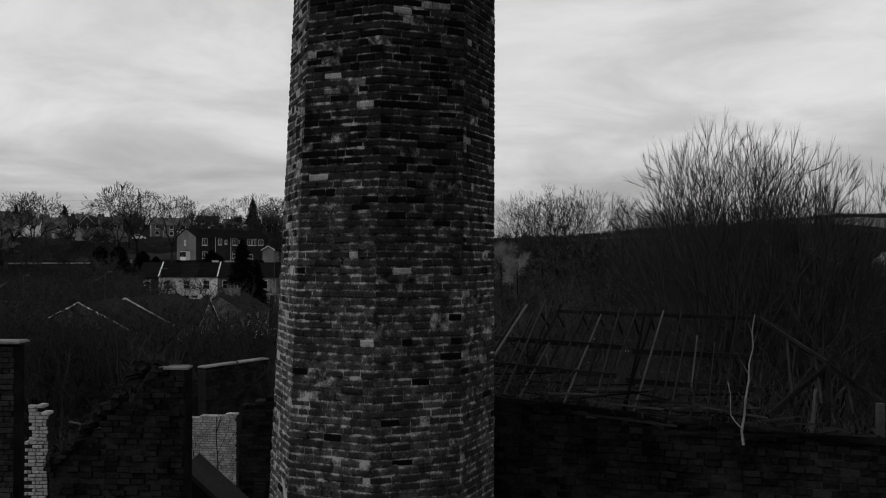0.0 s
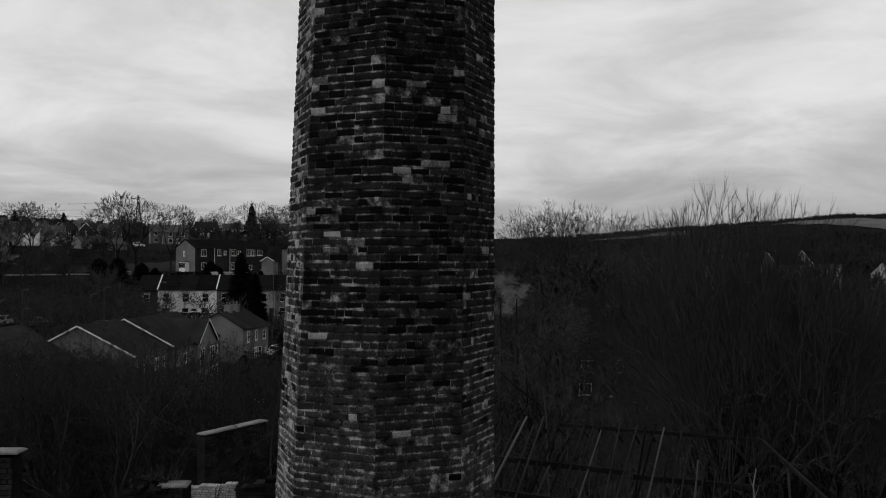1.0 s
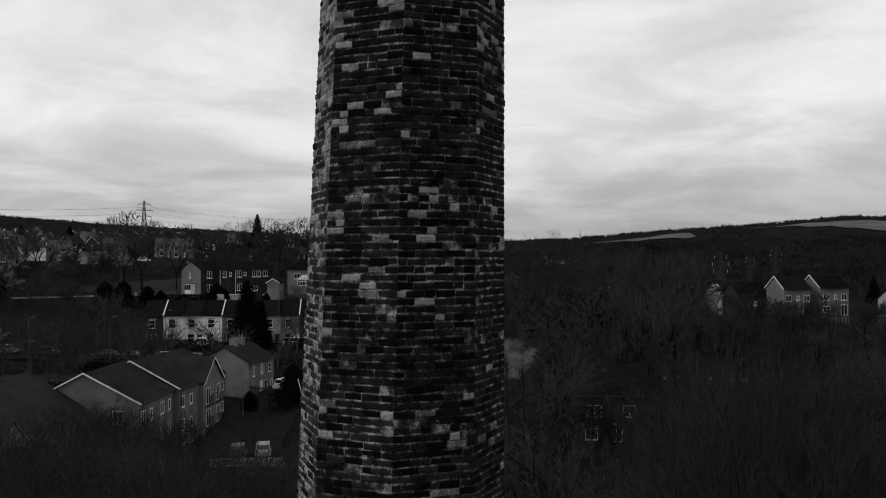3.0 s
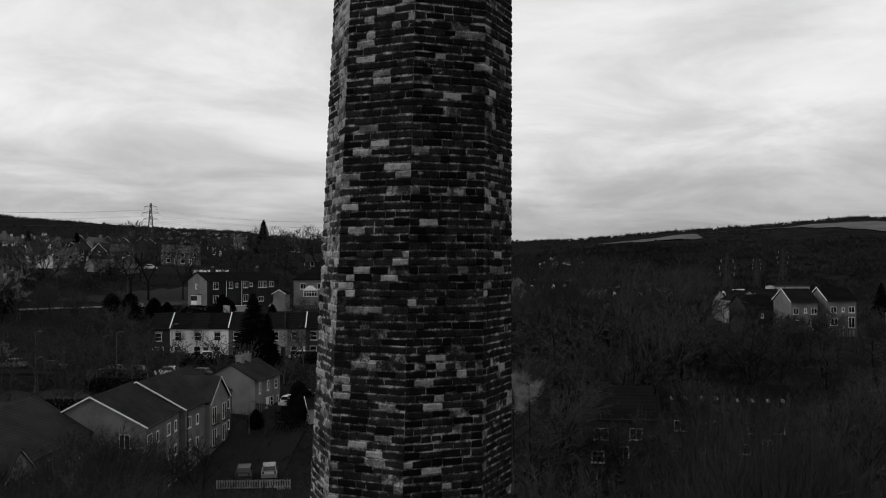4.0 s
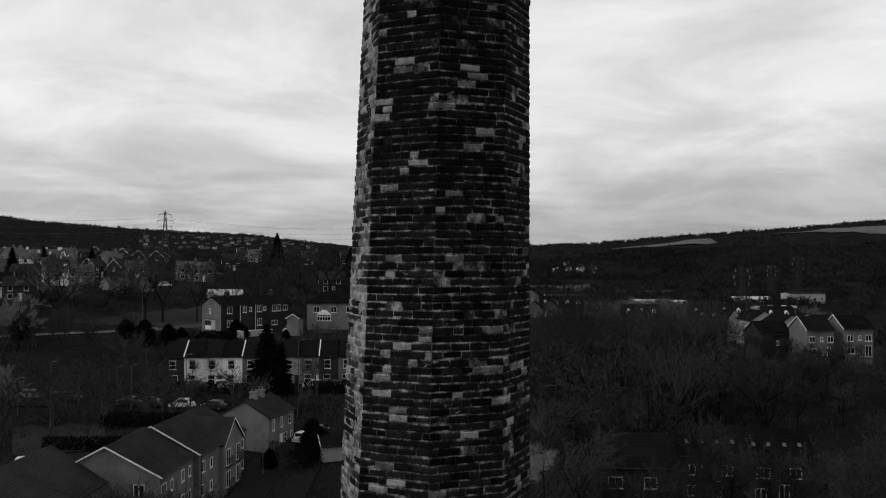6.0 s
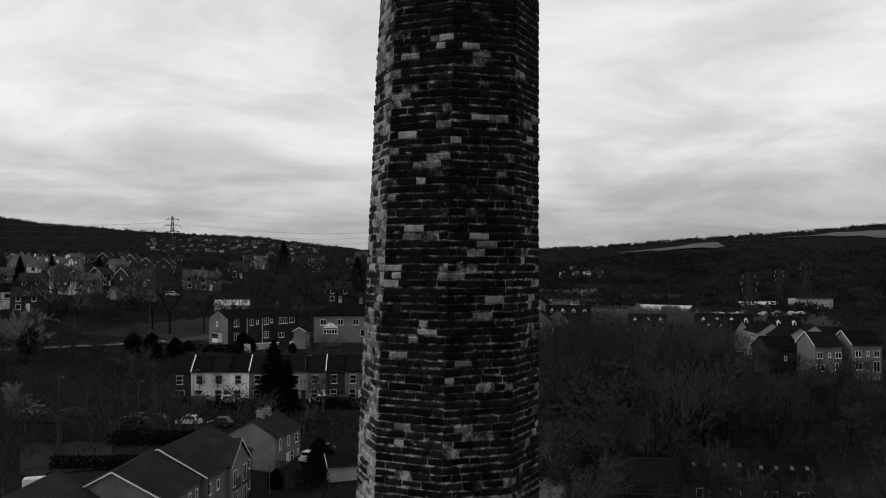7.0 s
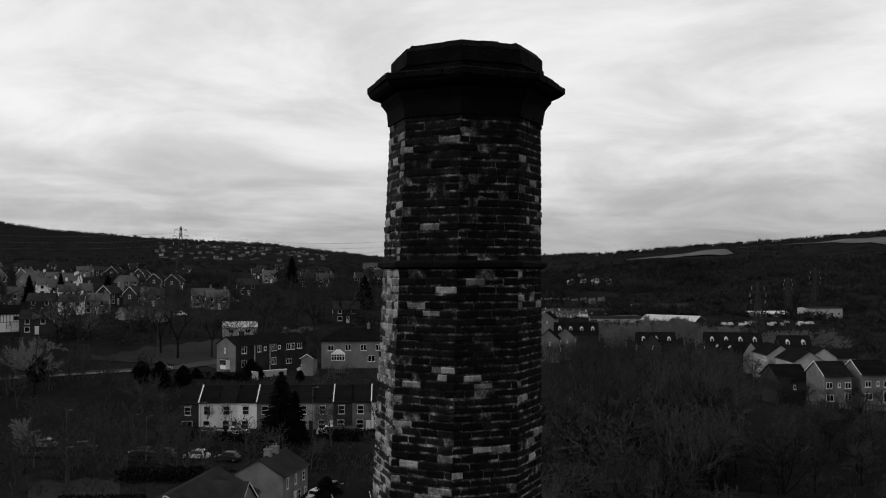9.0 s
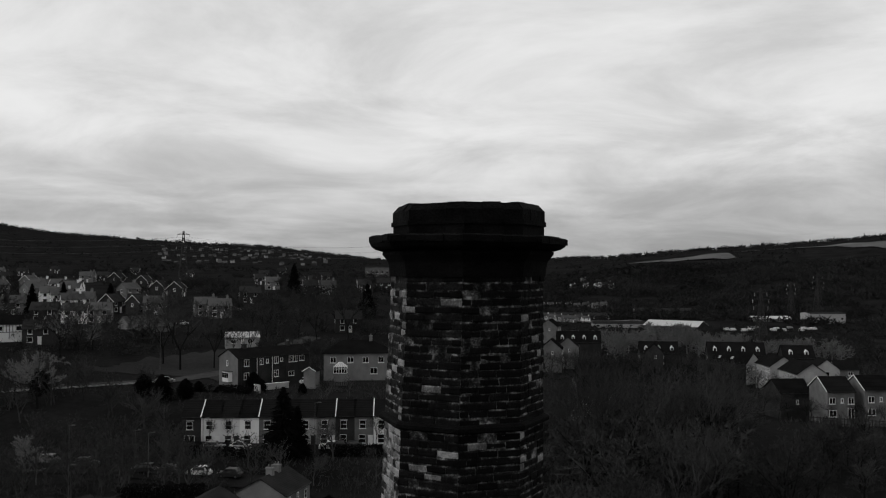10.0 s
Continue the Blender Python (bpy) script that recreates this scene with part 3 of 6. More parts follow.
def roof_slopes(L, W, eave, rise, over=0.3, courses=10, thick=0.12):
    """Two tiled slopes, each of overlapping courses, as one folded sheet with thickness."""
    half = W / 2 + over
    drop = rise * half / (W / 2)
    line = []
    for side in (-1, 1):
        for k in range(courses):
            a, b = k / courses, (k + 1) / courses
            if side > 0:
                a, b = 1 - a, 1 - b
                line += [(side * half * (1 - a), eave + rise - drop * (1 - a) + 0.10), (side * half * (1 - b), eave + rise - drop * (1 - b) + 0.135)]
            else:
                line += [(side * half * (1 - a), eave + rise - drop * (1 - a) + 0.135), (side * half * (1 - b), eave + rise - drop * (1 - b) + 0.10)]
    line += [(half, eave + rise - drop), (0, eave + rise - 0.02), (-half, eave + rise - drop)]
    x0, x1 = -L / 2 - over * 0.7, L / 2 + over * 0.7
    g, n = Geo(), len(line)
    g.v = [(x0, y, z) for y, z in line] + [(x1, y, z) for y, z in line]
    for i in range(n):
        j = (i + 1) % n
        g.f.append((i, n + i, n + j, j))
    m = n - 3                            # the two ends, strip by strip
    for e in (0, n):
        for i in range(m - 1):
            apex = e + n - 2
            q = (e + i, e + i + 1, apex)
            g.f.append(q if e else q[::-1])
        for q in ((e + n - 4, e + n - 3, e + n - 2), (e + n - 2, e + n - 1, e)):
            g.f.append(q if e else q[::-1])
    return g


def hip_roof(L, W, eave, rise, over=0.35):
    a, b = L / 2 + over, W / 2 + over
    r = max(L / 2 - W / 2, 0.3)
    g = Geo()
    g.v = [(-a, -b, eave), (a, -b, eave), (a, b, eave), (-a, b, eave), (-r, 0, eave + rise), (r, 0, eave + rise),
           (-a, -b, eave - 0.15), (a, -b, eave - 0.15), (a, b, eave - 0.15), (-a, b, eave - 0.15)]
    g.f = [(0, 1, 5, 4), (1, 2, 5), (2, 3, 4, 5), (3, 0, 4), (6, 7, 1, 0), (7, 8, 2, 1), (8, 9, 3, 2), (9, 6, 0, 3), (9, 8, 7, 6)]
    return g


def stack(L, z, pots=2):
    g = Geo().box(-0.35, -0.5, z - 0.9, 0.35, 0.5, z + 0.8).box(-0.42, -0.57, z + 0.8, 0.42, 0.57, z + 0.95)
    return g


def house(name, label, m, L, W, eave, rise, wall=None, roof=None, windows=(), doors=(), stacks=(), verge=None,
          hip=False, courses=10, category="house", group="", gutter=True):
    """windows: (face, along, foot, width, height, style); faces: f front (-y), b back, l left gable, r right gable."""
    h = thing(name, label, category, m, group)
    wall, roof = wall or M_WALL, roof or (M_ROOF if name in ("apartment_block", "cottage") else M_ROOF_DARK)
    if hip:
        part("wall", Geo().box(-L / 2, -W / 2, -2.5, L / 2, W / 2, eave), wall, h)
        part("roof", hip_roof(L, W, eave, rise), roof, h, "dark hipped roof")
    else:
        part("wall", gable_body(L, W, eave, rise), wall, h)
        part("roof", roof_slopes(L, W, eave, rise, courses=courses), roof, h, "dark tiled pitched roof")
    face = {"f": pose(0, -W / 2, 0), "b": pose(0, W / 2, 0, 0, 0, 180), "l": pose(-L / 2, 0, 0, 0, 0, -90), "r": pose(L / 2, 0, 0, 0, 0, 90)}
    for f, u, z, w, hh, style in windows:
        fm, pm = window_meshes(w, hh, style)
        win = part("window", fm, None, h, m=face[f] @ pose(u, -0.01, z))
        part("pane", pm, None, win)
    for f, u, w, hh, mat in doors:
        d = part("door", Geo().box(-w / 2, -0.06, 0, w / 2, 0, hh).box(-w / 2 - 0.1, -0.09, hh, w / 2 + 0.1, 0, hh + 0.12), mat, h, m=face[f] @ pose(u, -0.01, 0))
    for u in stacks:
        c = part("chimney", stack(L, eave + rise), wall, h, m=pose(u, 0, 0))
        for k in (-0.22, 0.22):
            part("chimney_pot", Geo().beam((0, k, eave + rise + 0.9), (0, k, eave + rise + 1.35), 0.24, sides=8, w2=0.2), M_WALL, c)
    if verge:
        for x in (-L / 2 - 0.24, L / 2 + 0.24) if verge == "both" else ((-L / 2 - 0.24,) if verge == "l" else (L / 2 + 0.24,)):
            for s in (-1, 1):
                drop = rise * 0.3 / (W / 2)
                part("bargeboard", Geo().beam((x, s * (W / 2 + 0.3), eave - drop + 0.1), (x, 0, eave + rise + 0.1), 0.05, 0.15), M_WHITE, h)
    if gutter and not hip:
        for s in (-1, 1):
            part("gutter", Geo().beam((-L / 2, s * (W / 2 + 0.30), eave - 0.1), (L / 2, s * (W / 2 + 0.30), eave - 0.1), 0.12), M_BLACK, h)
    return h


def balcony(parent, m, w=1.7):
    b = part("balcony", Geo().box(-w / 2, -0.45, -0.12, w / 2, 0, -0.04), M_BLACK, parent, "black iron balcony rail", m=m)
    part("rail", Geo().box(-w / 2, -0.45, 0.98, w / 2, -0.40, 1.04), M_BLACK, b)
    for s in (-1, 1):
        part("rail", Geo().box(s * w / 2 - 0.02, -0.40, 0.98, s * w / 2 + 0.02, 0, 1.03), M_BLACK, b)
    if "baluster" not in WINDOWS:
        WINDOWS["baluster"] = mesh_of("baluster", Geo().box(-0.015, -0.44, -0.05, 0.015, -0.41, 0.98), M_BLACK)
    for i in range(9):
        part("baluster", WINDOWS["baluster"], None, b, m=pose(-w / 2 + 0.02 + (w - 0.04) * i / 8, 0, 0))
    return b


# blocks of flats, long side facing +x, gable facing the chimney
def flats():
    floors = (0.9, 3.6, 6.2)

    def cols(spec):
        out = []
        for u, style in spec:
            for k, z in enumerate(floors):
                if style == "french":
                    out.append(("f", u, z - 0.75, 1.35, 2.0, "french"))
                else:
                    out.append(("f", u, z, 1.1, 1.25, "split") if style == "w" else ("f", u, z, 0.8, 1.15, "far"))
        return out

    lab = "three-storey brick flats, dark tiled roof"
    a = house("apartment_block", lab + ", half hidden by trees", pose(-40.3, 61.2, -0.8, 0, 0, 90), 26.2, 11, 8.3, 3.4,
              windows=cols(((-9, "w"), (-6, "french"), (-2.6, "w"), (0.6, "w"), (4, "french"), (7.5, "w"), (10.5, "w"))), verge="l", courses=22, category="apartment building", group="flats")
    part("cross_gable", Geo().prism([(-4.6, -5.9, 5), (0.2, -5.9, 5), (0.2, -5.9, 7.9), (-2.2, -5.9, 9.6), (-4.6, -5.9, 7.9)], (0, 5, 0)), M_WALL, a)
    for s in (-1, 1):
        part("bargeboard", Geo().beam((-2.2 + s * 2.7, -6.05, 7.6), (-2.2, -6.05, 9.75), 0.05, 0.15), M_WHITE, a)
        part("cross_roof", Geo().prism([(-2.2 + s * 2.8, -6.1, 7.55), (-2.2, -6.1, 9.7), (-2.2, -6.1, 9.85), (-2.2 + s * 2.8, -6.1, 7.7)][::s], (0, 5, 0)), M_ROOF, a)
    b = house("apartment_block", lab + ", its gable end lit", pose(-34.8, 79.7, -0.45, 0, 0, 90), 10.8, 11, 8.3, 2.9,
              windows=cols(((-4.4, "french"), (-2.0, "s"), (1.6, "w"), (4.0, "s"))) + [("l", 3.4, 0.9 + 2.7 * k, 1.1, 1.3, "split") for k in range(3)],
              verge="l", courses=22, category="apartment building", group="flats")
    for k in (1, 2):
        balcony(b, pose(-4.4, -5.52, floors[k] - 0.75))
    c = house("apartment_block", lab + ", black balconies", pose(-33.5, 93.1, -0.6, 0, 0, 85), 15.0, 11.0, 8.4, 2.9,
              windows=cols(((-6.4, "w"), (-3.9, "s"), (6.7, "s"))), verge="l", courses=22, category="apartment building", group="flats")
    g0, g1 = -1.2, 5.2
    mid = (g0 + g1) / 2
    part("cross_gable", Geo().prism([(g0, -6.0, -2.5), (g1, -6.0, -2.5), (g1, -6.0, 8.3), (mid, -6.0, 10.7), (g0, -6.0, 8.3)], (0, 5.5, 0)), M_WALL, c)
    for s in (-1, 1):
        x = mid + s * 3.5
        part("bargeboard", Geo().beam((x, -6.28, 8.0), (mid, -6.28, 10.85), 0.05, 0.15), M_WHITE, c)
        part("cross_roof", Geo().prism([(x, -6.3, 7.98), (mid, -6.3, 10.8), (mid, -6.3, 10.95), (x, -6.3, 8.12)][::s], (0, 6.2, 0)), M_ROOF, c)
    for u in (mid - 1.7, mid + 1.7):
        for k, z in enumerate(floors):
            fm, pm = window_meshes(1.35, 2.0, "french")
            w = part("window", fm, None, c, m=pose(u, -6.02, z - 0.75))
            part("pane", pm, None, w)
            if k:
                balcony(c, pose(u, -6.03, z - 0.75))
    for x in (-7.3, 7.3):
        part("drainpipe", Geo().beam((x, -5.7, -1), (x, -5.7, 8.3), 0.1, sides=6), M_BLACK, c)


flats()

house("cottage", "plain two-storey house with blank rendered gable and dark roof", pose(-28.2, 111.2, 3.2, 0, 0, 77), 8.2, 7.2, 5.0, 2.0,
      wall=M_WALL, windows=[("f", -2.6, 3.0, 0.6, 1.5, "far"), ("f", 0.0, 3.1, 0.6, 1.4, "far"), ("f", 2.6, 3.1, 0.8, 1.2, "sash"), ("f", 1.2, 0.8, 0.9, 1.3, "sash"), ("f", 3.2, 0.8, 0.6, 1.2, "far")],
      doors=[("f", -0.2, 0.9, 2.05, M_WHITE)], stacks=(-1.2, 0.9), courses=14)
garage = house("garage", "small white garage with pitched roof beside a drive", pose(-16.4, 106.0, 2.6, 0, 0, 20), 4.6, 3.6, 2.4, 1.1, wall=M_WALL_PALE, verge="both", courses=6, category="garage")


def terrace():
    """A row of narrow houses in steps of one frontage; verge: a white party wall verge on its left edge."""
    d = Vector((math.cos(radians(5.2)), math.sin(radians(5.2)), 0))
    start = Vector((-53.15, 149.3, 6.55))
    row = ((M_WALL_DARK, "dark brick", 0), (M_WALL_CREAM, "cream rendered", 1), (M_WALL_CREAM, "cream rendered", 0), (M_WALL_WHITE, "white rendered", 0), (M_WALL, "grey brick", 1), (M_WALL_PALE, "pale rendered", 0),
           (M_WALL_PALE, "pale rendered", 0), (M_WALL, "grey brick", 0), (M_WALL_DARK, "dark brick", 1), (M_WALL, "grey brick", 0), (M_WALL_WHITE, "white rendered", 1))
    w = 3.42
    for i, (mat, word, verge) in enumerate(row):
        p = start + d * w * (i + 0.5)
        win = [("f", -0.25, 3.35, 1.15, 1.5, "sash"), ("f", -0.35, 0.75, 1.2, 1.55, "sash")]
        if i == 0:
            win = [("f", -0.3, 3.35, 1.15, 1.4, "sash"), ("f", -0.35, 0.7, 1.9, 1.6, "split")]
        h = house("terraced_house", word + " narrow two-storey terraced house with slate roof", pose(p.x, p.y, p.z, 0, 0, 5.2), w, 8, 5.6, 2.4, wall=mat,
                  windows=win, doors=[("f", 1.15, 0.85, 2.05, M_WHITE if i % 2 else M_BLACK)], courses=10, group="terraced row", gutter=i % 2 == 0)
        part("lintel", Geo().box(-0.95, -4.06, 4.86, 0.45, -4.0, 5.02), M_WALL_PALE, h)
        if verge:
            part("party_wall_verge", Geo().beam((-w / 2, -4.3, 5.6), (-w / 2, 0, 8.15), 0.18, 0.18), M_WHITE, h, "white party wall verge on the roof")


terrace()

gh = house("brick_row", "two-storey row with pale rendered gable and white bay", pose(-46.6, 181.6, 14.0, 0, 0, 49), 18.6, 7, 6.0, 1.65, wall=M_WALL_DARK,
           windows=[("f", -7.2, 4.2, 1.25, 1.45, "cross"), ("f", -7.2, 1.4, 1.25, 1.45, "cross"), ("f", -3.4, 4.3, 0.95, 1.35, "cross"), ("f", -1.9, 4.5, 0.6, 0.9, "far"), ("f", 0.4, 4.3, 1.2, 1.45, "cross"), ("f", 0.4, 1.4, 1.2, 1.45, "cross"),
                    ("f", 1.8, 4.6, 0.7, 0.8, "far"), ("f", 4.3, 4.3, 1.1, 1.4, "split"), ("f", 5.5, 4.3, 1.0, 1.4, "split"), ("f", 7.3, 4.4, 1.3, 1.2, "split"), ("f", 4.4, 1.3, 1.5, 1.0, "split"), ("l", -0.4, 4.2, 0.6, 1.1, "far")],
           stacks=(-5.5, 6), courses=10)
part("gable_render", Geo().prism([(-9.33, -3.51, -1), (-9.33, 3.51, -1), (-9.33, 3.51, 6.0), (-9.33, 0, 7.62), (-9.33, -3.51, 6.0)], (0.02, 0, 0)), M_WALL, gh, "pale rendered gable wall")
bay = part("bay_window", Geo().prism([(-9.3, -1.5, 0.9), (-9.3, 1.5, 0.9), (-10.1, 1.1, 0.9), (-10.1, -1.1, 0.9)], (0, 0, 2.1)), M_WHITE, gh, "white bay window")
for u in (-0.74, 0.0, 0.74):
    part("pane", Geo().box(-10.13, u - 0.32, 1.75, -10.105, u + 0.32, 2.8), M_GLASS, bay)
part("bay_roof", Geo().prism([(-9.3, -1.65, 3.0), (-9.3, 1.65, 3.0), (-10.25, 1.2, 3.0), (-10.25, -1.2, 3.0)], (0, 0, 0.14)), M_SLATE, bay, "dark flat bay roof")
for x in (-8.5, -5.4, -4.6, -0.7, 3.0):
    part("drainpipe", Geo().beam((x, -3.62, 0), (x, -3.62, 5.9), 0.13, sides=6), M_WHITE if x in (-0.7, -4.6) else M_BLACK, gh)
yard = thing("yard_wall", "pale rendered garden wall and white outbuilding behind the row", "garden wall", pose(-43.2, 172.3, 14.2, 0, 0, 40))
part("wall", Geo().box(-3.6, -0.15, -1.5, 4.2, 0.15, 0.62), M_WALL_PALE, yard)
part("coping", Geo().box(-3.7, -0.22, 0.62, 4.3, 0.22, 0.72), M_WALL_WHITE, yard)
part("low_wall", Geo().box(-3.6, -2.2, -1.5, -3.3, -0.2, 0.8), M_WALL_PALE, yard)
hh = house("detached_house", "brick house with hipped slate roof and white windows", pose(-27.5, 190.5, 14.6, 0, 0, 8), 15, 8.5, 5.4, 2.6, wall=M_WALL, hip=True,
           windows=[("f", u, 3.2, 1.3, 1.3, "split") for u in (-5.4, -1.6, 1.8, 5.2)] + [("f", 3.6, 0.7, 1.6, 1.4, "split")], stacks=(3.0,))


def conservatory():
    c = thing("conservatory", "white glazed conservatory with a pitched glass roof on brick base", "conservatory", pose(-29.4, 177.8, 15.3, 0, 0, 6))
    w, d, h = 2.8, 2.4, 2.5
    part("base", Geo().box(-w / 2, -d / 2, -1.5, w / 2, d / 2, 1.2), M_WALL, c)
    fr = Geo()
    for i in range(6):
        x = -w / 2 + w * i / 5
        fr.box(x - 0.05, -d / 2, 1.2, x + 0.05, -d / 2 + 0.08, h)
    for z in (1.2, 2.1, h):
        fr.box(-w / 2 - 0.05, -d / 2 - 0.02, z, w / 2 + 0.05, -d / 2 + 0.1, z + 0.1)
        for x in (-w / 2, w / 2):
            fr.box(x - 0.06, -d / 2, z, x + 0.06, d / 2, z + 0.1)
    for i in range(6):
        x = -w / 2 + w * i / 5
        fr.beam((x, -d / 2 - 0.1, h + 0.1), (x * 0.25, 0, h + 0.95), 0.08)
    fr.beam((-0.5, 0, h + 0.95), (0.5, 0, h + 0.95), 0.12)
    part("frame", fr, M_WHITE, c)
    part("glazing", Geo().box(-w / 2 + 0.02, -d / 2 + 0.03, 1.25, w / 2 - 0.02, d / 2, h), M_GLASS, c)
    g = Geo()
    g.v = [(-w / 2, -d / 2, h + 0.08), (w / 2, -d / 2, h + 0.08), (w / 2, d / 2, h + 0.08), (-w / 2, d / 2, h + 0.08), (-0.5, 0, h + 0.89), (0.5, 0, h + 0.89)]
    g.f = [(0, 1, 5, 4), (1, 2, 5), (2, 3, 4, 5), (3, 0, 4), (3, 2, 1, 0)]
    part("roof", g, M_ROOF_PALE, c, "pale translucent roof")


conservatory()
house("shed", "small garden shed with white edged gable", pose(-35.3, 176.2, 15.5, 0, 0, 84), 3.4, 2.5, 1.7, 0.75, wall=M_WALL, verge="l", courses=4, category="shed", gutter=False)

# the estate on the far side of the wood
EST = [("f", -1.6, 3.1, 1.1, 1.15, "split"), ("f", 0.2, 3.3, 0.5, 0.85, "far"), ("f", 1.8, 3.1, 1.1, 1.15, "split"), ("f", 1.8, 0.3, 1.2, 2.0, "french"), ("f", -1.5, 0.8, 1.4, 1.2, "split")]
est_label = "modern two-storey brick house with dark roof and white windows"
for i, (x, y, z, rot, L, tone) in enumerate(((65.5, 156.3, 11.2, 3, 4.9, M_WALL), (72.7, 157.0, 11.4, 3, 5.4, M_WALL), (84.2, 148.2, 9.4, 4, 7.0, M_WALL_PALE), (60.0, 164.0, 9.8, 6, 6.0, M_WALL_DARK))):
    house("estate_house", est_label, pose(x, y, z, 0, 0, rot), L, 8.0, 5.4, 2.2, wall=tone, roof=M_ROOF_DARK, windows=EST if x > 62 else EST[1:2], verge="l" if i < 2 else None, courses=12, group="estate houses")
for x, y, z, rot, L in ((80.4, 214.0, 8.5, 92, 12.5), (79.0, 229.5, 8.6, 92, 11.0)):
    house("estate_house", "modern pale brick house with a row of small windows", pose(x, y, z, 0, 0, rot), L, 7.2, 4.9, 2.5, wall=M_WALL_PALE, roof=M_ROOF_DARK, courses=10, group="estate houses",
          windows=[("b", L / 2 - 1.0 - 1.5 * k, zz, 1.0, 1.0, "split") for k in range(4) for zz in (0.8, 3.4)])
sky_house = house("estate_house", "modern brick house with pale gable and skylights in its dark roof", pose(71.4, 240.5, 8.4, 0, 0, -48), 11.0, 7.4, 4.6, 2.8, wall=M_WALL_DARK, roof=M_ROOF_DARK, courses=10, group="estate houses", windows=[("r", 0.2, 3.0, 0.6, 1.1, "far")])
part("gable_render", Geo().prism([(5.505, -3.7, -1), (5.505, 3.7, -1), (5.505, 3.7, 4.6), (5.505, 0, 7.35), (5.505, -3.7, 4.6)][::-1], (0.02, 0, 0)), M_WALL_PALE, sky_house, "pale gable wall")
for u in (-3.6, 0.4):
    part("skylight", Geo().box(-0.35, -0.5, 0, 0.35, 0.5, 0.06), M_WALL_PALE, sky_house, "small skylight", m=pose(u, -2.2, 5.95, 37.1, 0, 0))
house("estate_house", "modern brick house with white windows, gable to the wood", pose(89.3, 224.6, 8.3, 0, 0, 84), 8.0, 6.4, 4.9, 2.4, wall=M_WALL_PALE, roof=M_ROOF_DARK, courses=10, group="estate houses", windows=[("l", -0.3, 3.2, 2.0, 1.1, "split"), ("l", -1.2, 0.8, 1.2, 1.2, "split")])
house("estate_house", "modern brick house with white windows beside a dark drive", pose(94.6, 225.0, 8.2, 0, 0, 2), 5.6, 6.4, 4.9, 2.0, wall=M_WALL, roof=M_ROOF_DARK, courses=10, group="estate houses", windows=[("f", 0.6, 3.3, 1.3, 1.0, "split"), ("f", -1.4, 0.9, 1.1, 1.2, "split"), ("f", 0.8, 0.9, 1.1, 1.2, "split")])
for x, y, z, rot, L, W in ((23.5, 281, 8.2, 82, 8, 7.0), (30.2, 296, 7.8, 84, 9, 7.0), (31.5, 392, 8.6, 75, 10, 8), (21.5, 158, 10.6, 15, 7, 7), (57.5, 286, 6.6, 80, 7, 6.0)):
    house("estate_house", "modern brick house with its gable turned to the wood", pose(x, y, z, 0, 0, rot), L, W, 5.0, 3.0, wall=M_WALL if x < 50 else M_WALL_DARK, roof=M_ROOF_DARK,
          windows=[("f", -2.2, 3.1, 1.1, 1.15, "split"), ("f", 2.2, 3.1, 1.1, 1.15, "split"), ("f", -2.2, 0.8, 1.2, 1.2, "split"), ("l", 0.5, 3.2, 0.6, 1.0, "far"), ("f", 2.0, 0.3, 1.2, 2.0, "french")], courses=10, group="estate houses")


def dormer_row(x, y, z, rot, L, n):
    h = house("dormer_row", "long brick row with dark roof and white dormers", pose(x, y, z, 0, 0, rot), L, 9, 5.0, 3.6, wall=M_WALL_DARK, roof=M_ROOF_DARK, courses=10,
              windows=[("l", 0.6, 3.0, 0.8, 1.1, "far")], category="terraced row", group="dormer rows")
    for k in range(n):
        u = -L / 2 + L * (k + 0.5) / n
        d = part("dormer", Geo().prism([(u - 0.55, -3.4, 5.6), (u + 0.55, -3.4, 5.6), (u + 0.55, -3.4, 6.9), (u, -3.4, 7.5), (u - 0.55, -3.4, 6.9)], (0, 2.6, 0)), M_WHITE, h, "white dormer window")
        part("pane", Geo().box(u - 0.3, -3.44, 5.9, u + 0.3, -3.405, 6.8), M_GLASS, d)


for x, y, rot, L, n, zt in ((35.5, 312, -4, 15.5, 4, 8.0), (60, 292, -6, 12.5, 3, 6.0), (82.2, 280, -9, 17.4, 4, 6.8), (100.2, 276, -6, 9.4, 2, 6.2)):
    dormer_row(x, y, zt, rot, L, n)

# a row of low houses inside the wood
for x, y, z in ((18.5, 84.0, 2.4), (29.6, 95.2, 1.2), (37.2, 94.6, 1.0)):
    low = house("wood_side_house", "brick house half hidden among bare trees, white windows and skylights", pose(x, y, z, 0, 0, -4), 7.6, 8, 5.4, 2.8, wall=M_WALL_DARK,
                windows=[("f", -1.9, 3.2, 1.5, 1.2, "split"), ("f", 1.7, 3.2, 1.3, 1.2, "split"), ("f", 0.4, 0.6, 1.2, 1.9, "french"), ("f", -2.2, 0.8, 1.3, 1.2, "split")], courses=10, group="houses in the wood")
    for u in (-2.6, -0.9, 0.9, 2.6) if y > 90 else ():
        part("skylight", Geo().box(-0.2, -0.28, 0, 0.2, 0.28, 0.07), M_WALL, low, "small pale skylight", m=pose(u, -2.3, 6.72, 35.0, 0, 0))

# the hillside town: kinds of houses, built once and copied
TOWN = {}


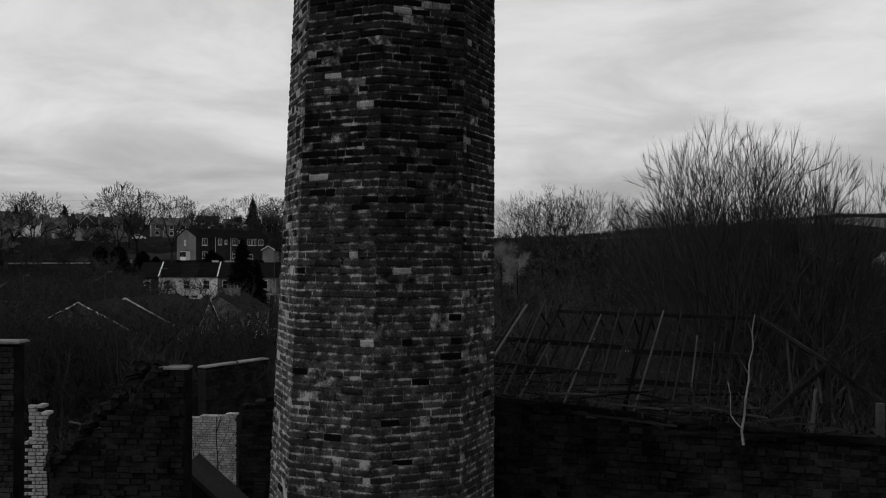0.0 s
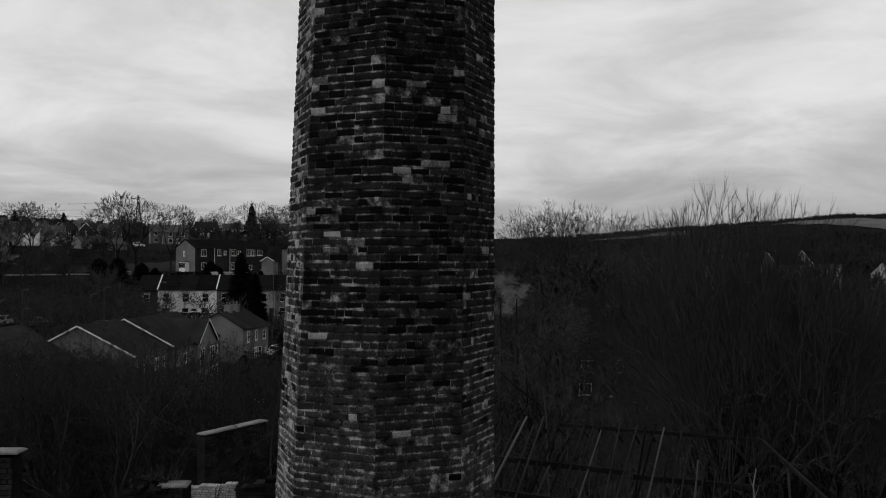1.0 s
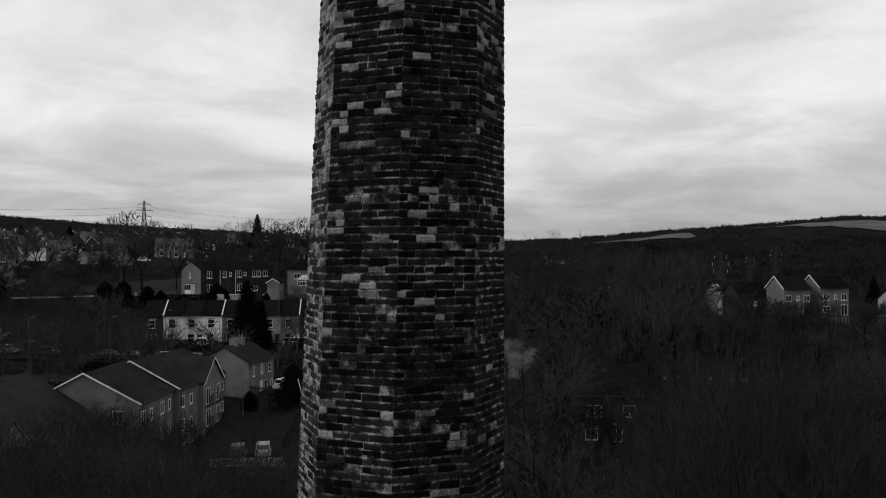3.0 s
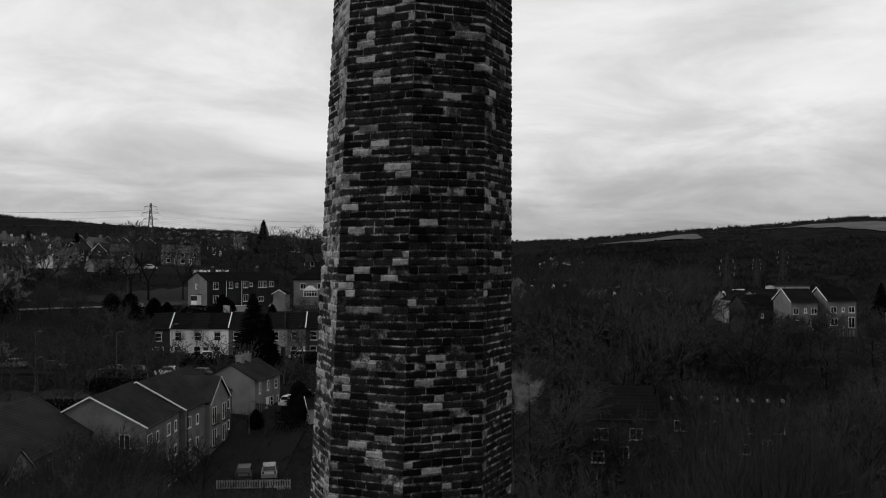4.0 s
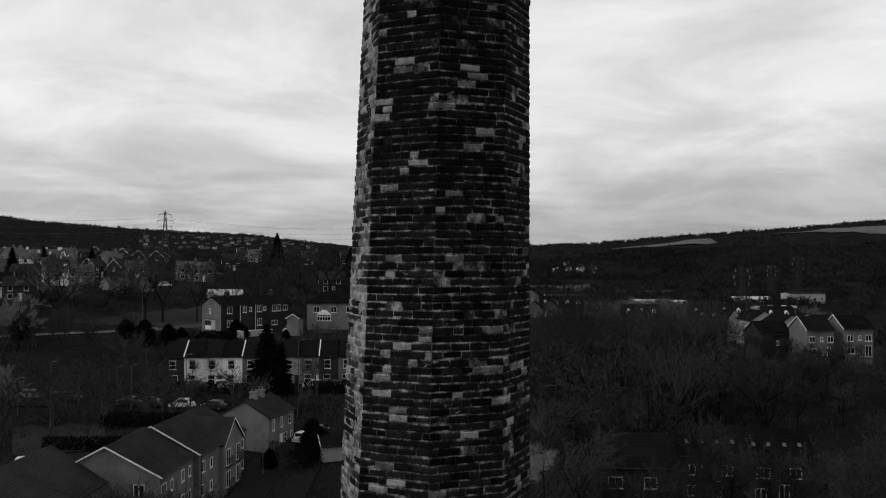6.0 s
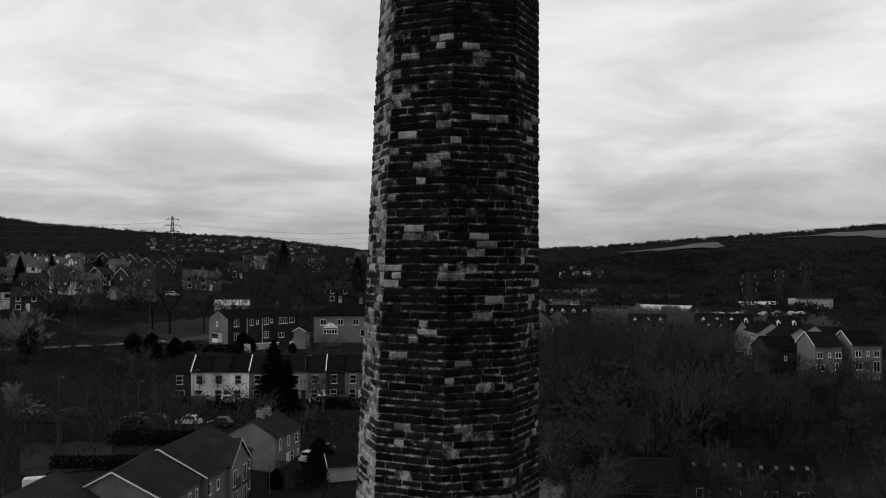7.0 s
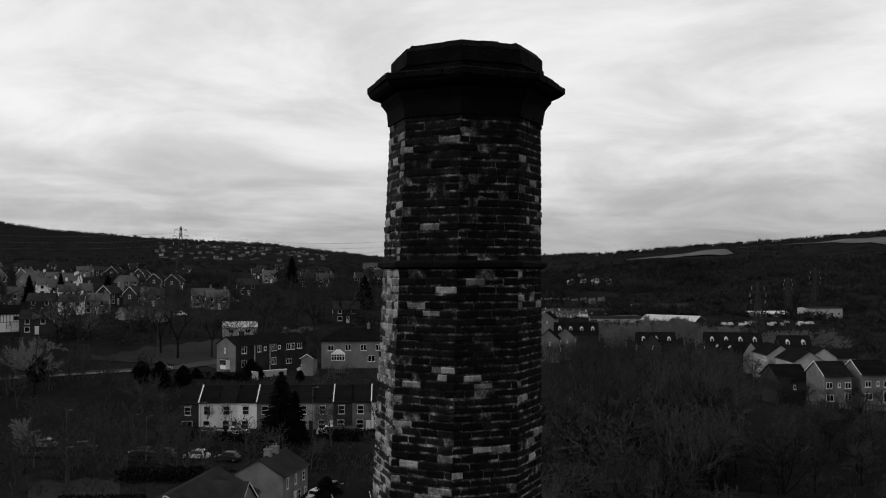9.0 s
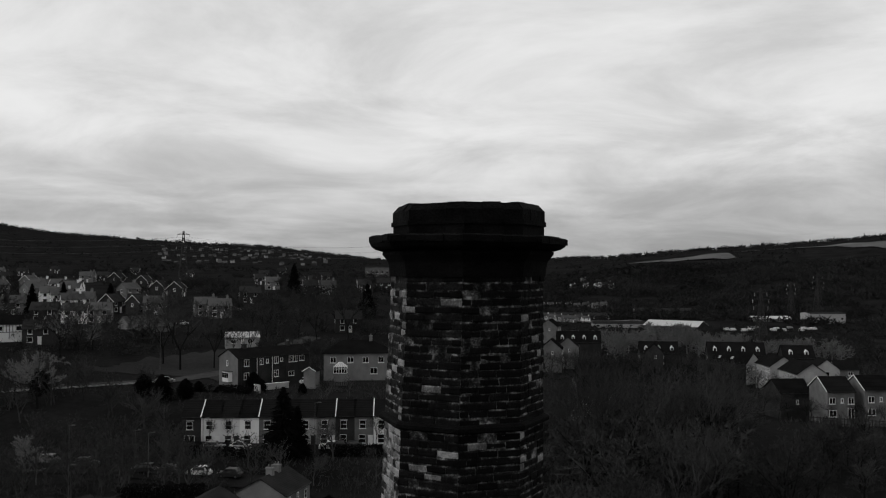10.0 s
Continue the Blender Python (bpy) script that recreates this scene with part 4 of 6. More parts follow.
def town_house(kind, x, y, rot, z=None):
    z = height(x, y) - 0.3 if z is None else z
    m = pose(x, y, z, 0, 0, rot)
    if kind in TOWN:
        return copy_thing(TOWN[kind], m)
    two = [("f", -2.0, 2.8, 1.2, 1.3, "far"), ("f", 1.9, 2.8, 1.2, 1.3, "far"), ("f", -2.0, 0.7, 1.4, 1.4, "far"), ("l", 0, 2.8, 0.9, 1.2, "far"), ("r", 0, 2.8, 0.9, 1.2, "far")]
    spec = {"brick": ("brick house with slate roof on the hillside", 7.4, 6.0, 4.3, 2.3, M_WALL, M_SLATE, None),
            "white": ("white rendered house on the hillside", 7.4, 6.0, 4.3, 2.2, M_WALL_WHITE, M_SLATE, None),
            "pale": ("brick house with slate roof and white bargeboards", 6.6, 6.0, 4.2, 2.4, M_WALL, M_SLATE, "both"),
            "gabled": ("brick house with white edged gables", 6.6, 6.0, 4.2, 2.5, M_WALL_DARK, M_ROOF, "both"),
            "dark": ("dark brick house among trees", 8.0, 6.0, 4.2, 2.3, M_WALL_DARK, M_ROOF, None),
            "distant": ("small distant brick house with slate roof on the far hillside", 7.0, 5.6, 4.2, 2.2, M_WALL, M_SLATE, None),
            "distant_dark": ("small distant dark house on the far hillside", 7.6, 5.6, 4.2, 2.2, M_WALL_DARK, M_SLATE, None),
            "distant_white": ("small distant white house on the far hillside", 6.6, 5.6, 4.2, 2.2, M_WALL_PALE, M_ROOF, None),
            "garage": ("low brick garage with long sloping slate roof", 9, 4.2, 2.4, 1.7, M_WALL, M_SLATE, None)}[kind]
    lab, L, W, e, r, wm, rm, vg = spec
    plain = kind == "garage" or kind.startswith("distant")
    TOWN[kind] = house("hillside_" + ("garage" if kind == "garage" else "house"), lab, m, L, W, e, r, wall=wm, roof=rm, windows=() if plain else two,
                       doors=() if plain else [("f", 0.4, 1.0, 2.1, M_WHITE)], stacks=() if plain else (2.6,), verge=vg, courses=7, category="garage" if kind == "garage" else "house", group="hillside " + ("garages" if kind == "garage" else "houses"), gutter=False)
    return TOWN[kind]


for kind, x, y, rot in (
        ("pale", -211, 399, 78), ("brick", -153, 276, 14), ("brick", -175, 333, 62), ("brick", -168, 318, 62), ("white", -156, 307, 30), ("white", -150, 303, 30), ("white", -196, 380, 10), ("white", -187, 379, 8), ("white", -160, 332, 12), ("white", -165, 345, 8),
        ("dark", -135, 261, 12), ("white", -141, 292, 32), ("white", -126, 262, 14), ("brick", -139, 297, 12), ("brick", -120, 266, 14), ("gabled", -127, 293, 72), ("dark", -119, 297, 14), ("gabled", -117, 291, 70), ("brick", -111, 290, 15),
        ("gabled", -167, 427, 82), ("gabled", -138, 369, 84), ("gabled", -126, 356, 88), ("brick", -87, 284, 24), ("brick", -93, 288, 24), ("dark", -89, 331, 20), ("dark", -40, 260, 12), ("dark", -117, 222, 14), ("brick", -236, 515, 30), ("gabled", -190, 450, 80)):
    town_house(kind, x, y, rot)
for x, y, z in ((-104, 254, 20.4), (-99.8, 253, 20.2), (-95, 247, 19.6)):
    town_house("garage", x, y, 62, z)
r2 = random.Random(5)
for i in range(8):
    town_house(r2.choice(("gabled", "brick", "pale", "dark")), -104 + i * 12 + r2.uniform(-4, 4), 400 + r2.uniform(-14, 34), r2.choice((85, 14, 60, 12, 20)))
for i in range(14):
    a, r = r2.uniform(-30, -7), r2.uniform(480, 860)
    x, y = 0.8 + r * math.sin(radians(a)), -13.8 + r * math.cos(radians(a))
    town_house(r2.choice(("brick", "dark", "dark", "gabled")), x, y, r2.choice((12, 18, 8, 62)))
for i in range(95):
    a, r = r2.uniform(-20, -9.5), r2.uniform(1550, 2450)
    x, y = 0.8 + r * math.sin(radians(a)), -13.8 + r * math.cos(radians(a))
    town_house(r2.choice(("distant", "distant_dark", "distant_dark", "distant_dark", "distant_white")), x, y, r2.uniform(-20, 40))
for i in range(8):                     # rows climbing the near slope
    a, r = r2.uniform(-29.5, -20), r2.uniform(285, 420)
    x, y = 0.8 + r * math.sin(radians(a)), -13.8 + r * math.cos(radians(a))
    if math.hypot(x + 141, y - 258) > 22 and all((x - o.matrix_basis.translation.x) ** 2 + (y - o.matrix_basis.translation.y) ** 2 > 80 for o in bpy.data.objects if o.name.startswith("hillside")):
        town_house(r2.choice(("white", "brick", "gabled", "pale", "dark")), x, y, r2.choice((62, 66, 12, 75)))
for i in range(10):                     # a hamlet on the slope across the valley
    a, r = r2.uniform(5.2, 8.2), r2.uniform(1230, 1350)
    x, y = 0.8 + r * math.sin(radians(a)), -13.8 + r * math.cos(radians(a))
    town_house(r2.choice(("white", "pale", "dark")), x, y, r2.uniform(-20, 40))
for i in range(16):                     # rows along the valley floor
    a, r = (3.6 + 0.42 * i, 870 + r2.uniform(-12, 12)) if i < 8 else (3.8 + 0.55 * (i - 8), 1050 + r2.uniform(-15, 15))
    x, y = 0.8 + r * math.sin(radians(a)), -13.8 + r * math.cos(radians(a))
    town_house(r2.choice(("pale", "brick", "white")), x, y, r2.uniform(0, 10))


def half_timbered():
    h = house("half_timbered_house", "white house with black timbered upper storey", pose(-127, 224, height(-127, 224) - 0.6, 0, 0, 28), 9, 7, 5.0, 2.2, wall=M_WALL_WHITE, windows=[("f", -2, 3.2, 1.4, 1.3, "far"), ("f", 2.6, 3.2, 1.4, 1.3, "far")], courses=8)
    for i in range(12):
        part("timber", Geo().box(-4.4 + i * 0.78, -3.54, 2.9, -4.24 + i * 0.78, -3.5, 4.95), M_BLACK, h)
    part("timber", Geo().box(-4.5, -3.55, 2.75, 4.5, -3.5, 2.9), M_BLACK, h)


half_timbered()
house("bungalow", "low bungalow with a pale sheet roof beside the climbing lane", pose(-65, 231, height(-65, 231) + 0.3, 0, 0, 18), 9.0, 5.0, 2.5, 1.3, wall=M_WALL_PALE, roof=M_ROOF_PALE,
      windows=[("f", -2.4, 0.9, 1.4, 1.1, "split"), ("f", 2.0, 0.9, 1.4, 1.1, "split")], doors=[("f", 0.0, 0.9, 2.0, M_WHITE)], courses=4, category="bungalow", gutter=False)


def works(name, label, x, y, rot, L, W, H, roof, wall, rise=1.5):
    z = height(x, y) - 0.5
    house(name, label, pose(x, y, z, 0, 0, rot), L, W, H, rise, wall=wall, roof=roof, courses=3, category="industrial building", gutter=False,
          windows=[("f", -L / 2 + L * (k + 0.5) / 5, H * 0.4, 2.2, 1.8, "split") for k in range(5)])


works("works_shed", "low shed with pale sheet roof in the valley", 158, 725, -34, 46, 24, 4, M_ROOF_PALE, M_WALL_DARK, 4.0)
works("works_shed", "long shed with pale sheet roof in the valley", 270, 842, 4, 36, 18, 3.4, M_ROOF_PALE, M_WALL, 2.4)
works("warehouse", "tall pale clad warehouse", 313, 826, 6, 33, 20, 9.5, M_ROOF, M_WALL_PALE, 1.0)
works("works_shed", "low dark works roof in the valley", 96, 880, 2, 70, 16, 4, M_ROOF, M_WALL_DARK, 3)
works("works_shed", "low pale works building in the valley", 118, 760, -3, 46, 14, 4, M_ROOF, M_WALL_PALE, 2)
works("works_shed", "low works building far down the valley", 190, 940, 3, 60, 14, 4, M_ROOF, M_WALL, 2)
works("white_block", "flat white building on the far hillside", -84, 716, 4, 20, 10, 8, M_ROOF, M_WALL, 0.5)
# ---- the ruined mill round the chimney's foot ----
rr = random.Random(23)


def brick_wall(name, label, a, b, z0, top, mat, thick=0.45, course=COURSE, length=0.34, singles=0, mortar=None, rough=0.012, tooth=False):
    """A wall from a to b (x, y), its front to the right-hand side of that way turned by -90 degrees; top(u): height at u metres along."""
    a, b = Vector((*a, 0)), Vector((*b, 0))
    d = (b - a)
    total = d.length
    d.normalize()
    n = Vector((d.y, -d.x, 0))
    w = thing(name, label, "ruined wall", pose(a.x, a.y, z0))
    core, loose, count = Geo(), Geo(), 0
    k = 0
    z = z0
    highest = max(top(total * i / 60) for i in range(61))
    steps = max(2, int(total / 0.3))
    for i in range(steps):
        u0, u1 = total * i / steps, total * (i + 1) / steps
        h = min(top(u0 + 0.01), top(u1 - 0.01)) - 0.06
        if h > z0:
            q = Matrix(((d.x, -n.x, 0, 0), (d.y, -n.y, 0, 0), (0, 0, 1, 0), (0, 0, 0, 1)))
            core.box(u0, 0.03, -0.0, u1, thick - 0.03, h - z0, q)
    part("wall_core", core, mortar or M_RUIN, w)
    while z < highest:
        u = 0.0 if k % 2 else -length / 2
        while u < total:
            ww = length * rr.uniform(0.9, 1.08) if rr.random() > 0.2 else length / 2
            u0, u1 = max(u, 0), min(u + ww, total)
            um = (u0 + u1) / 2
            if u1 - u0 > 0.05 and z + course * 0.6 < top(um) + rr.uniform(-0.05, 0.05):
                g = loose if count >= singles else Geo()
                base = Vector((0, 0, 0))
                if tooth and u0 < 0.02 and k % 2:
                    u += ww
                    continue
                if g is not loose:
                    base = d * u0 + Vector((0, 0, z - z0))
                j, c = 0.007, 0.008
                pr = rr.uniform(-rough, rough)
                q0 = len(g.v)
                topmost = z + course * 1.6 > top(um)
                back = thick if topmost else 0.10
                for (uu, zz, dd) in ((u0 + j, z + j, -back), (u1 - j, z + j, -back), (u1 - j, z + course - j, -back), (u0 + j, z + course - j, -back),
                                     (u0 + j, z + j, pr - c), (u1 - j, z + j, pr - c), (u1 - j, z + course - j, pr - c), (u0 + j, z + course - j, pr - c),
                                     (u0 + j + c, z + j + c, pr), (u1 - j - c, z + j + c, pr), (u1 - j - c, z + course - j - c, pr), (u0 + j + c, z + course - j - c, pr)):
                    p = d * uu + n * dd + Vector((0, 0, zz - z0)) - base
                    g.v.append(tuple(p))
                for q in ((0, 1, 5, 4), (1, 2, 6, 5), (2, 3, 7, 6), (3, 0, 4, 7), (4, 5, 9, 8), (5, 6, 10, 9), (6, 7, 11, 10), (7, 4, 8, 11), (8, 9, 10, 11)):
                    g.f.append(tuple(q0 + i for i in q))
                if g is not loose:
                    part("brick", g, mat, w, m=Matrix.Translation(base))
                count += 1
            u += ww
        z += course
        k += 1
    if loose.f:
        tones = []
        for _ in range(len(loose.v) // 12):
            tones += [rr.choice((0.04, 0.08, 0.14, 0.2, 0.26, 0.34))] * 12
        tagged(part("brickwork", toned("brickwork", loose, tones, mat), None, w), kind="stuff")
    return w


def jag(pairs, amount=0.1, seed=0.0):
    us, zs = [p[0] for p in pairs], [p[1] for p in pairs]
    return lambda u: float(np.interp(u, us, zs)) + amount * noise.noise((u * 2.3, seed, 1.0))


# the wall under the fallen roof
brick_wall("mill_wall", "dark broken brick wall under the roofless frame", (0.9, 1.28), (9.6, -1.62), 3.2, jag(((0, 12.62), (3.7, 12.38), (6.2, 12.30), (9.2, 12.1)), 0.16, 2.0), M_RUIN, 0.5, mortar=M_RUIN, rough=0.04, length=0.25)


def coping(name, label, p, size, rot, mat=None, tilt=0.0):
    c = thing(name, label, "coping stone", pose(*p, 0, tilt, rot))
    x, y, z = size
    part("slab", Geo().box(-x / 2, -y / 2, 0, x / 2, y / 2, z * 0.6).box(-x / 2 + 0.02, -y / 2 + 0.02, z * 0.6, x / 2 - 0.02, y / 2 - 0.02, z, inset=0.03), mat or M_COPING, c)
    return c


brick_wall("ruined_wall", "tall dark brick wall with a pale stone coping", (-10.6, 4.5), (-8.05, 4.5), 2.5, lambda u: 13.25, M_RUIN_GREY, 0.5, rough=0.03)
coping("coping_stone", "pale weathered coping slab on the ruined wall", (-9.25, 4.75, 13.26), (2.6, 0.5, 0.06), 0)
def toothed(u):
    """The stepped head of the pier, with every other course standing out at its left edge."""
    return 11.32 if u < 0.10 else (12.15 if u < 0.21 else (12.0 if u < 0.30 else 11.87))


pier = brick_wall("brick_pier", "pale toothed brick pier of the ruin", (-7.66, 4.15), (-7.18, 4.15), 9.6, toothed, M_RUIN_LIGHT, 0.3, singles=300, length=0.155, course=0.074, tooth=True)
part("footing", Geo().box(0, 0.02, -7.2, 0.48, 0.3, 0), M_RUIN, pier)
stump = brick_wall("brick_pier", "broken pale pier stump of the ruin", (-7.05, 4.3), (-6.80, 4.3), 9.4, jag(((0, 10.75), (0.25, 11.0)), 0.08, 7.0), M_RUIN_LIGHT, 0.3, singles=0, length=0.15, course=0.074, tooth=True)
part("footing", Geo().box(0, 0.02, -7.0, 0.25, 0.3, 0), M_RUIN, stump)
brick_wall("ruined_wall", "dark broken wall stepping down to rubble", (-6.9, 3.55), (-4.15, 3.3), 2.5,
           jag(((0, 10.9), (0.5, 11.3), (1.0, 11.75), (1.35, 12.0), (1.7, 12.2), (2.0, 12.5), (2.2, 12.85), (2.86, 12.85)), 0.22, 9.0), M_RUIN, 0.45, rough=0.045, length=0.26)
coping("coping_stone", "pale square cap stone on a brick pier", (-4.42, 3.55, 12.86), (0.62, 0.45, 0.055), 4)
brick_wall("ruined_wall", "brick wall with pale coping in the yard", (-7.2, 16.6), (-5.6, 19.3), 3.0, lambda u: 11.3, M_RUIN, 0.4)
coping("coping_stone", "pale coping on the yard wall", (-6.56, 18.05, 11.31), (3.2, 0.42, 0.06), 59.4)
brick_wall("brick_pier", "dark brick pier by the chimney's foot", (-4.75, 11.0), (-3.8, 11.0), 2.5, jag(((0, 10.9), (1, 11.2)), 0.08, 3.0), M_RUIN, 0.5)
brick_wall("pale_brick_wall", "pale brick wall overgrown with bare stems", (-8.05, 15.7), (-5.9, 15.45), 3.0, jag(((0, 9.7), (2.1, 9.95)), 0.05, 6.0), M_RUIN_LIGHT, 0.3, length=0.17, course=0.078)
lean = thing("lean_to_roof", "dark sloping roof remnant of the ruined yard", "roof remnant", pose(0, 0, 0))
part("gable_wall", Geo().prism([(-6.0, 6.4, 3), (-3.6, 6.4, 3), (-3.6, 6.4, 8.95), (-4.9, 6.4, 10.15), (-6.0, 6.4, 9.9)], (0, 0.4, 0)), M_RUIN, lean)
part("slope", Geo().prism([(-5.0, 6.2, 10.32), (-3.4, 6.2, 8.88), (-3.4, 6.2, 8.76), (-5.0, 6.2, 10.18)], (0, 1.4, 0)), M_ROOF, lean)
ledge = thing("stone_ledge", "flat stone ledge on a pier stump", "ledge", pose(-4.7, 12.2, 7.9, 0, 0, 12))
part("slab", Geo().box(-0.8, -0.5, 0, 0.6, 0.5, 0.12, inset=0.04), M_COPING, ledge)
part("stump", Geo().box(-0.7, -0.4, -5.2, 0.5, 0.4, 0), M_RUIN, ledge)
plank = thing("loose_plank", "bleached plank lying across the ruin", "plank", pose(0, 0, 0))
part("board", Geo().beam((-7.1, 5.0, 11.55), (-6.35, 4.9, 11.42), 0.05, 0.03), M_TIMBER_PALE, plank)


def rubble():
    """Loose bricks fallen on the wall tops."""
    for i in range(95):
        u = rr.random()
        x, y = -6.9 + 2.3 * u, 3.72 - 0.2 * u + rr.uniform(-0.22, 0.25)
        z = float(np.interp(u * 2.86, (0, 0.5, 1.0, 1.35, 1.7, 2.0, 2.2), (10.9, 11.3, 11.75, 12.0, 12.2, 12.5, 12.85))) + rr.uniform(-0.06, 0.13)
        b = new("loose_brick", RUBBLE)
        b.matrix_basis = pose(x, y, z, rr.uniform(-25, 25), rr.uniform(-25, 25), rr.uniform(0, 180))
        tagged(b, "dark loose brick lying on the broken wall", "brick", "rubble")
    for i in range(70):
        u = rr.random()
        b = new("loose_brick", RUBBLE)
        b.matrix_basis = pose(0.9 + 8.5 * u + rr.uniform(-.05, .05), 1.42 - 2.84 * u + rr.uniform(-0.12, 0.25), 12.64 - 0.48 * u + rr.uniform(-0.05, 0.08), rr.uniform(-20, 20), rr.uniform(-20, 20), rr.uniform(-60, 20))
        tagged(b, "dark loose brick lying on the wall under the roof frame", "brick", "rubble")


RUBBLE = mesh_of("loose_brick", Geo().box(-0.14, -0.07, -0.045, 0.14, 0.07, 0.04, inset=0.006), M_RUIN)
rubble()


def roof_frame():
    f = thing("roof_frame", "roofless timber frame of the derelict mill, rafters rotted and leaning", "roof frame", pose(0, 0, 0))
    R0, R1 = Vector((2.2, 4.30, 14.0)), Vector((6.9, 2.72, 13.9))
    E0, E1 = Vector((1.15, 1.25, 12.78)), Vector((5.85, -0.33, 12.42))
    part("ridge_beam", Geo().beam(R0 + (R1 - R0) * 0.22, R1, 0.05, 0.07), M_RUIN, f)
    for q in (0.40, 0.70):
        a, b = R0.lerp(E0, q), R1.lerp(E1, q)
        part("purlin", Geo().beam(a, a.lerp(b, 0.52), 0.07, 0.09), M_RUIN, f)
        part("purlin", Geo().beam(a.lerp(b, 0.55) - Vector((0, 0, 0.06)), b, 0.07, 0.09), M_RUIN, f)
    part("wall_plate", Geo().beam(E0 - Vector((0.3, -0.1, 0.05)), E1 + Vector((3.2, -1.15, -0.25)), 0.10, 0.07), M_TIMBER, f)
    n = 29
    for i in range(n):
        u = (i + 0.5) / n
        top, foot = R0.lerp(R1, u), E0.lerp(E1, u)
        skew = rr.uniform(-0.22, 0.08)
        foot = foot + (R1 - R0).normalized() * skew
        f0 = rr.uniform(-0.05, 0.03) if rr.random() > 0.35 else rr.uniform(0.1, 0.45)
        f1 = 1.0 if rr.random() > 0.3 else rr.uniform(0.6, 0.92)
        rise = Vector((0, 0, rr.uniform(-0.02, 0.10)))
        a, b = top.lerp(foot, f0) + rise, top.lerp(foot, f1)
        pale = i in (2, 7, 11, 18, 22)
        part("rafter", Geo().beam(a, b, 0.018 + rr.uniform(0, 0.018), 0.04), M_TIMBER_PALE if pale else M_TIMBER, f)
        if i in (3, 5, 8, 10, 12, 14, 16, 19):           # the far slope's rafters, seen through the frame
            back = R0.lerp(R1, u + 0.02)
            part("rafter", Geo().beam(back, back + Vector((0.35, 1.1, -0.45)) * rr.uniform(0.7, 1.2), 0.03, 0.05), M_TIMBER, f)
    hip = [R1, Vector((7.25, 0.62, 13.32)), Vector((7.62, -0.45, 12.80)), Vector((8.5, -1.9, 12.10))]
    for a, b in zip(hip, hip[1:]):
        part("hip_rafter", Geo().beam(a, b, 0.045, 0.06), M_TIMBER, f)
    for q in (0.25, 0.5, 0.75):             # jack rafters of the hip
        a = hip[0].lerp(hip[2], q)
        part("rafter", Geo().beam(a, a + Vector((-0.75, -2.2, -0.95)) * (1 - q * 0.75), 0.04, 0.06), M_TIMBER, f)
        part("rafter", Geo().beam(a, a + Vector((1.5, 0.3, -0.95)) * (0.4 + q * 0.5), 0.04, 0.06), M_TIMBER, f)
    part("post", Geo().beam((7.22, 0.58, 12.0), (7.22, 0.58, 13.30), 0.10), M_TIMBER, f)
    part("post", Geo().beam((7.58, -0.50, 12.05), (7.58, -0.50, 12.82), 0.10), M_TIMBER_PALE, f)
    part("post", Geo().beam((6.72, 0.0, 12.1), (6.85, 0.1, 12.95), 0.05), M_TIMBER_PALE, f)
    part("brace", Geo().beam((7.22, 0.58, 13.25), (6.1, 0.2, 12.5), 0.08), M_TIMBER, f)
    part("brace", Geo().beam((7.22, 0.58, 13.25), (8.6, 0.0, 12.3), 0.08), M_TIMBER, f)
    for i in range(44):                     # laths and fallen sticks along the eaves
        u = rr.random()
        p = E0.lerp(E1, u) + Vector((0, rr.uniform(0.0, 0.9), rr.uniform(-0.1, 0.25)))
        q = p + Vector((rr.uniform(0.4, 1.4), rr.uniform(-0.4, 0.2), rr.uniform(-0.15, 0.15)))
        part("fallen_lath", Geo().beam(p, q, 0.03, 0.025), M_TIMBER_PALE if i % 6 == 0 else M_TIMBER, f)
    for p, q in (((3.0, 0.55, 12.50), (4.6, 0.0, 12.38)), ((4.3, -0.02, 12.28), (6.2, -0.75, 12.36)), ((5.7, -0.45, 12.42), (8.6, -1.5, 12.22)), ((6.4, -0.8, 12.40), (8.2, -1.3, 12.36))):
        part("fallen_lath", Geo().beam(p, q, 0.045, 0.035), M_TIMBER, f)


roof_frame()


def brambles():
    """Bare climbing stems and weeds that have grown through the frame and over the wall tops."""
    g = Geo()
    for i in range(760):
        u, v = rr.random(), rr.random()
        p = Vector((1.3 + 6.6 * u, 1.2 - 2.2 * u + 3.0 * v, 12.1))
        H = rr.uniform(0.3, 1.7) if rr.random() < 0.6 else rr.uniform(0.15, 0.5)
        d = Vector((rr.uniform(-.35, .35), rr.uniform(-.35, .35), 1))
        pts = [p]
        for k in range(4):
            d = (d + Vector((rr.uniform(-.5, .5), rr.uniform(-.5, .5), rr.uniform(-.3, .2)))).normalized()
            pts.append(pts[-1] + d * H / 4)
        for a, b, w in zip(pts, pts[1:], (0.010, 0.008, 0.006, 0.004)):
            g.beam(a, b, w, sides=3, w2=w * 0.8)
    for i in range(160):                    # on the left-hand ruin
        u = rr.random()
        p = Vector((-7.0 + 2.6 * u, 3.6 + rr.uniform(-.1, .3), float(np.interp(u * 2.7, (0, 1.0, 1.7, 2.2), (10.9, 11.75, 12.2, 12.85)))))
        q = p + Vector((rr.uniform(-.25, .25), rr.uniform(-.2, .2), rr.uniform(0.1, 0.5)))
        g.beam(p, q, 0.008, sides=3, w2=0.004)
    tagged(new("brambles", mesh_of("brambles", g, M_BRAMBLE)), "bare climbing stems over the ruined frame", "brambles", kind="stuff")


M_BRAMBLE = material("bramble_stems", 0.02, 0.10, 0.9, 1.0, 6.0, 0.0, island=0.9, spec=0.05)
brambles()
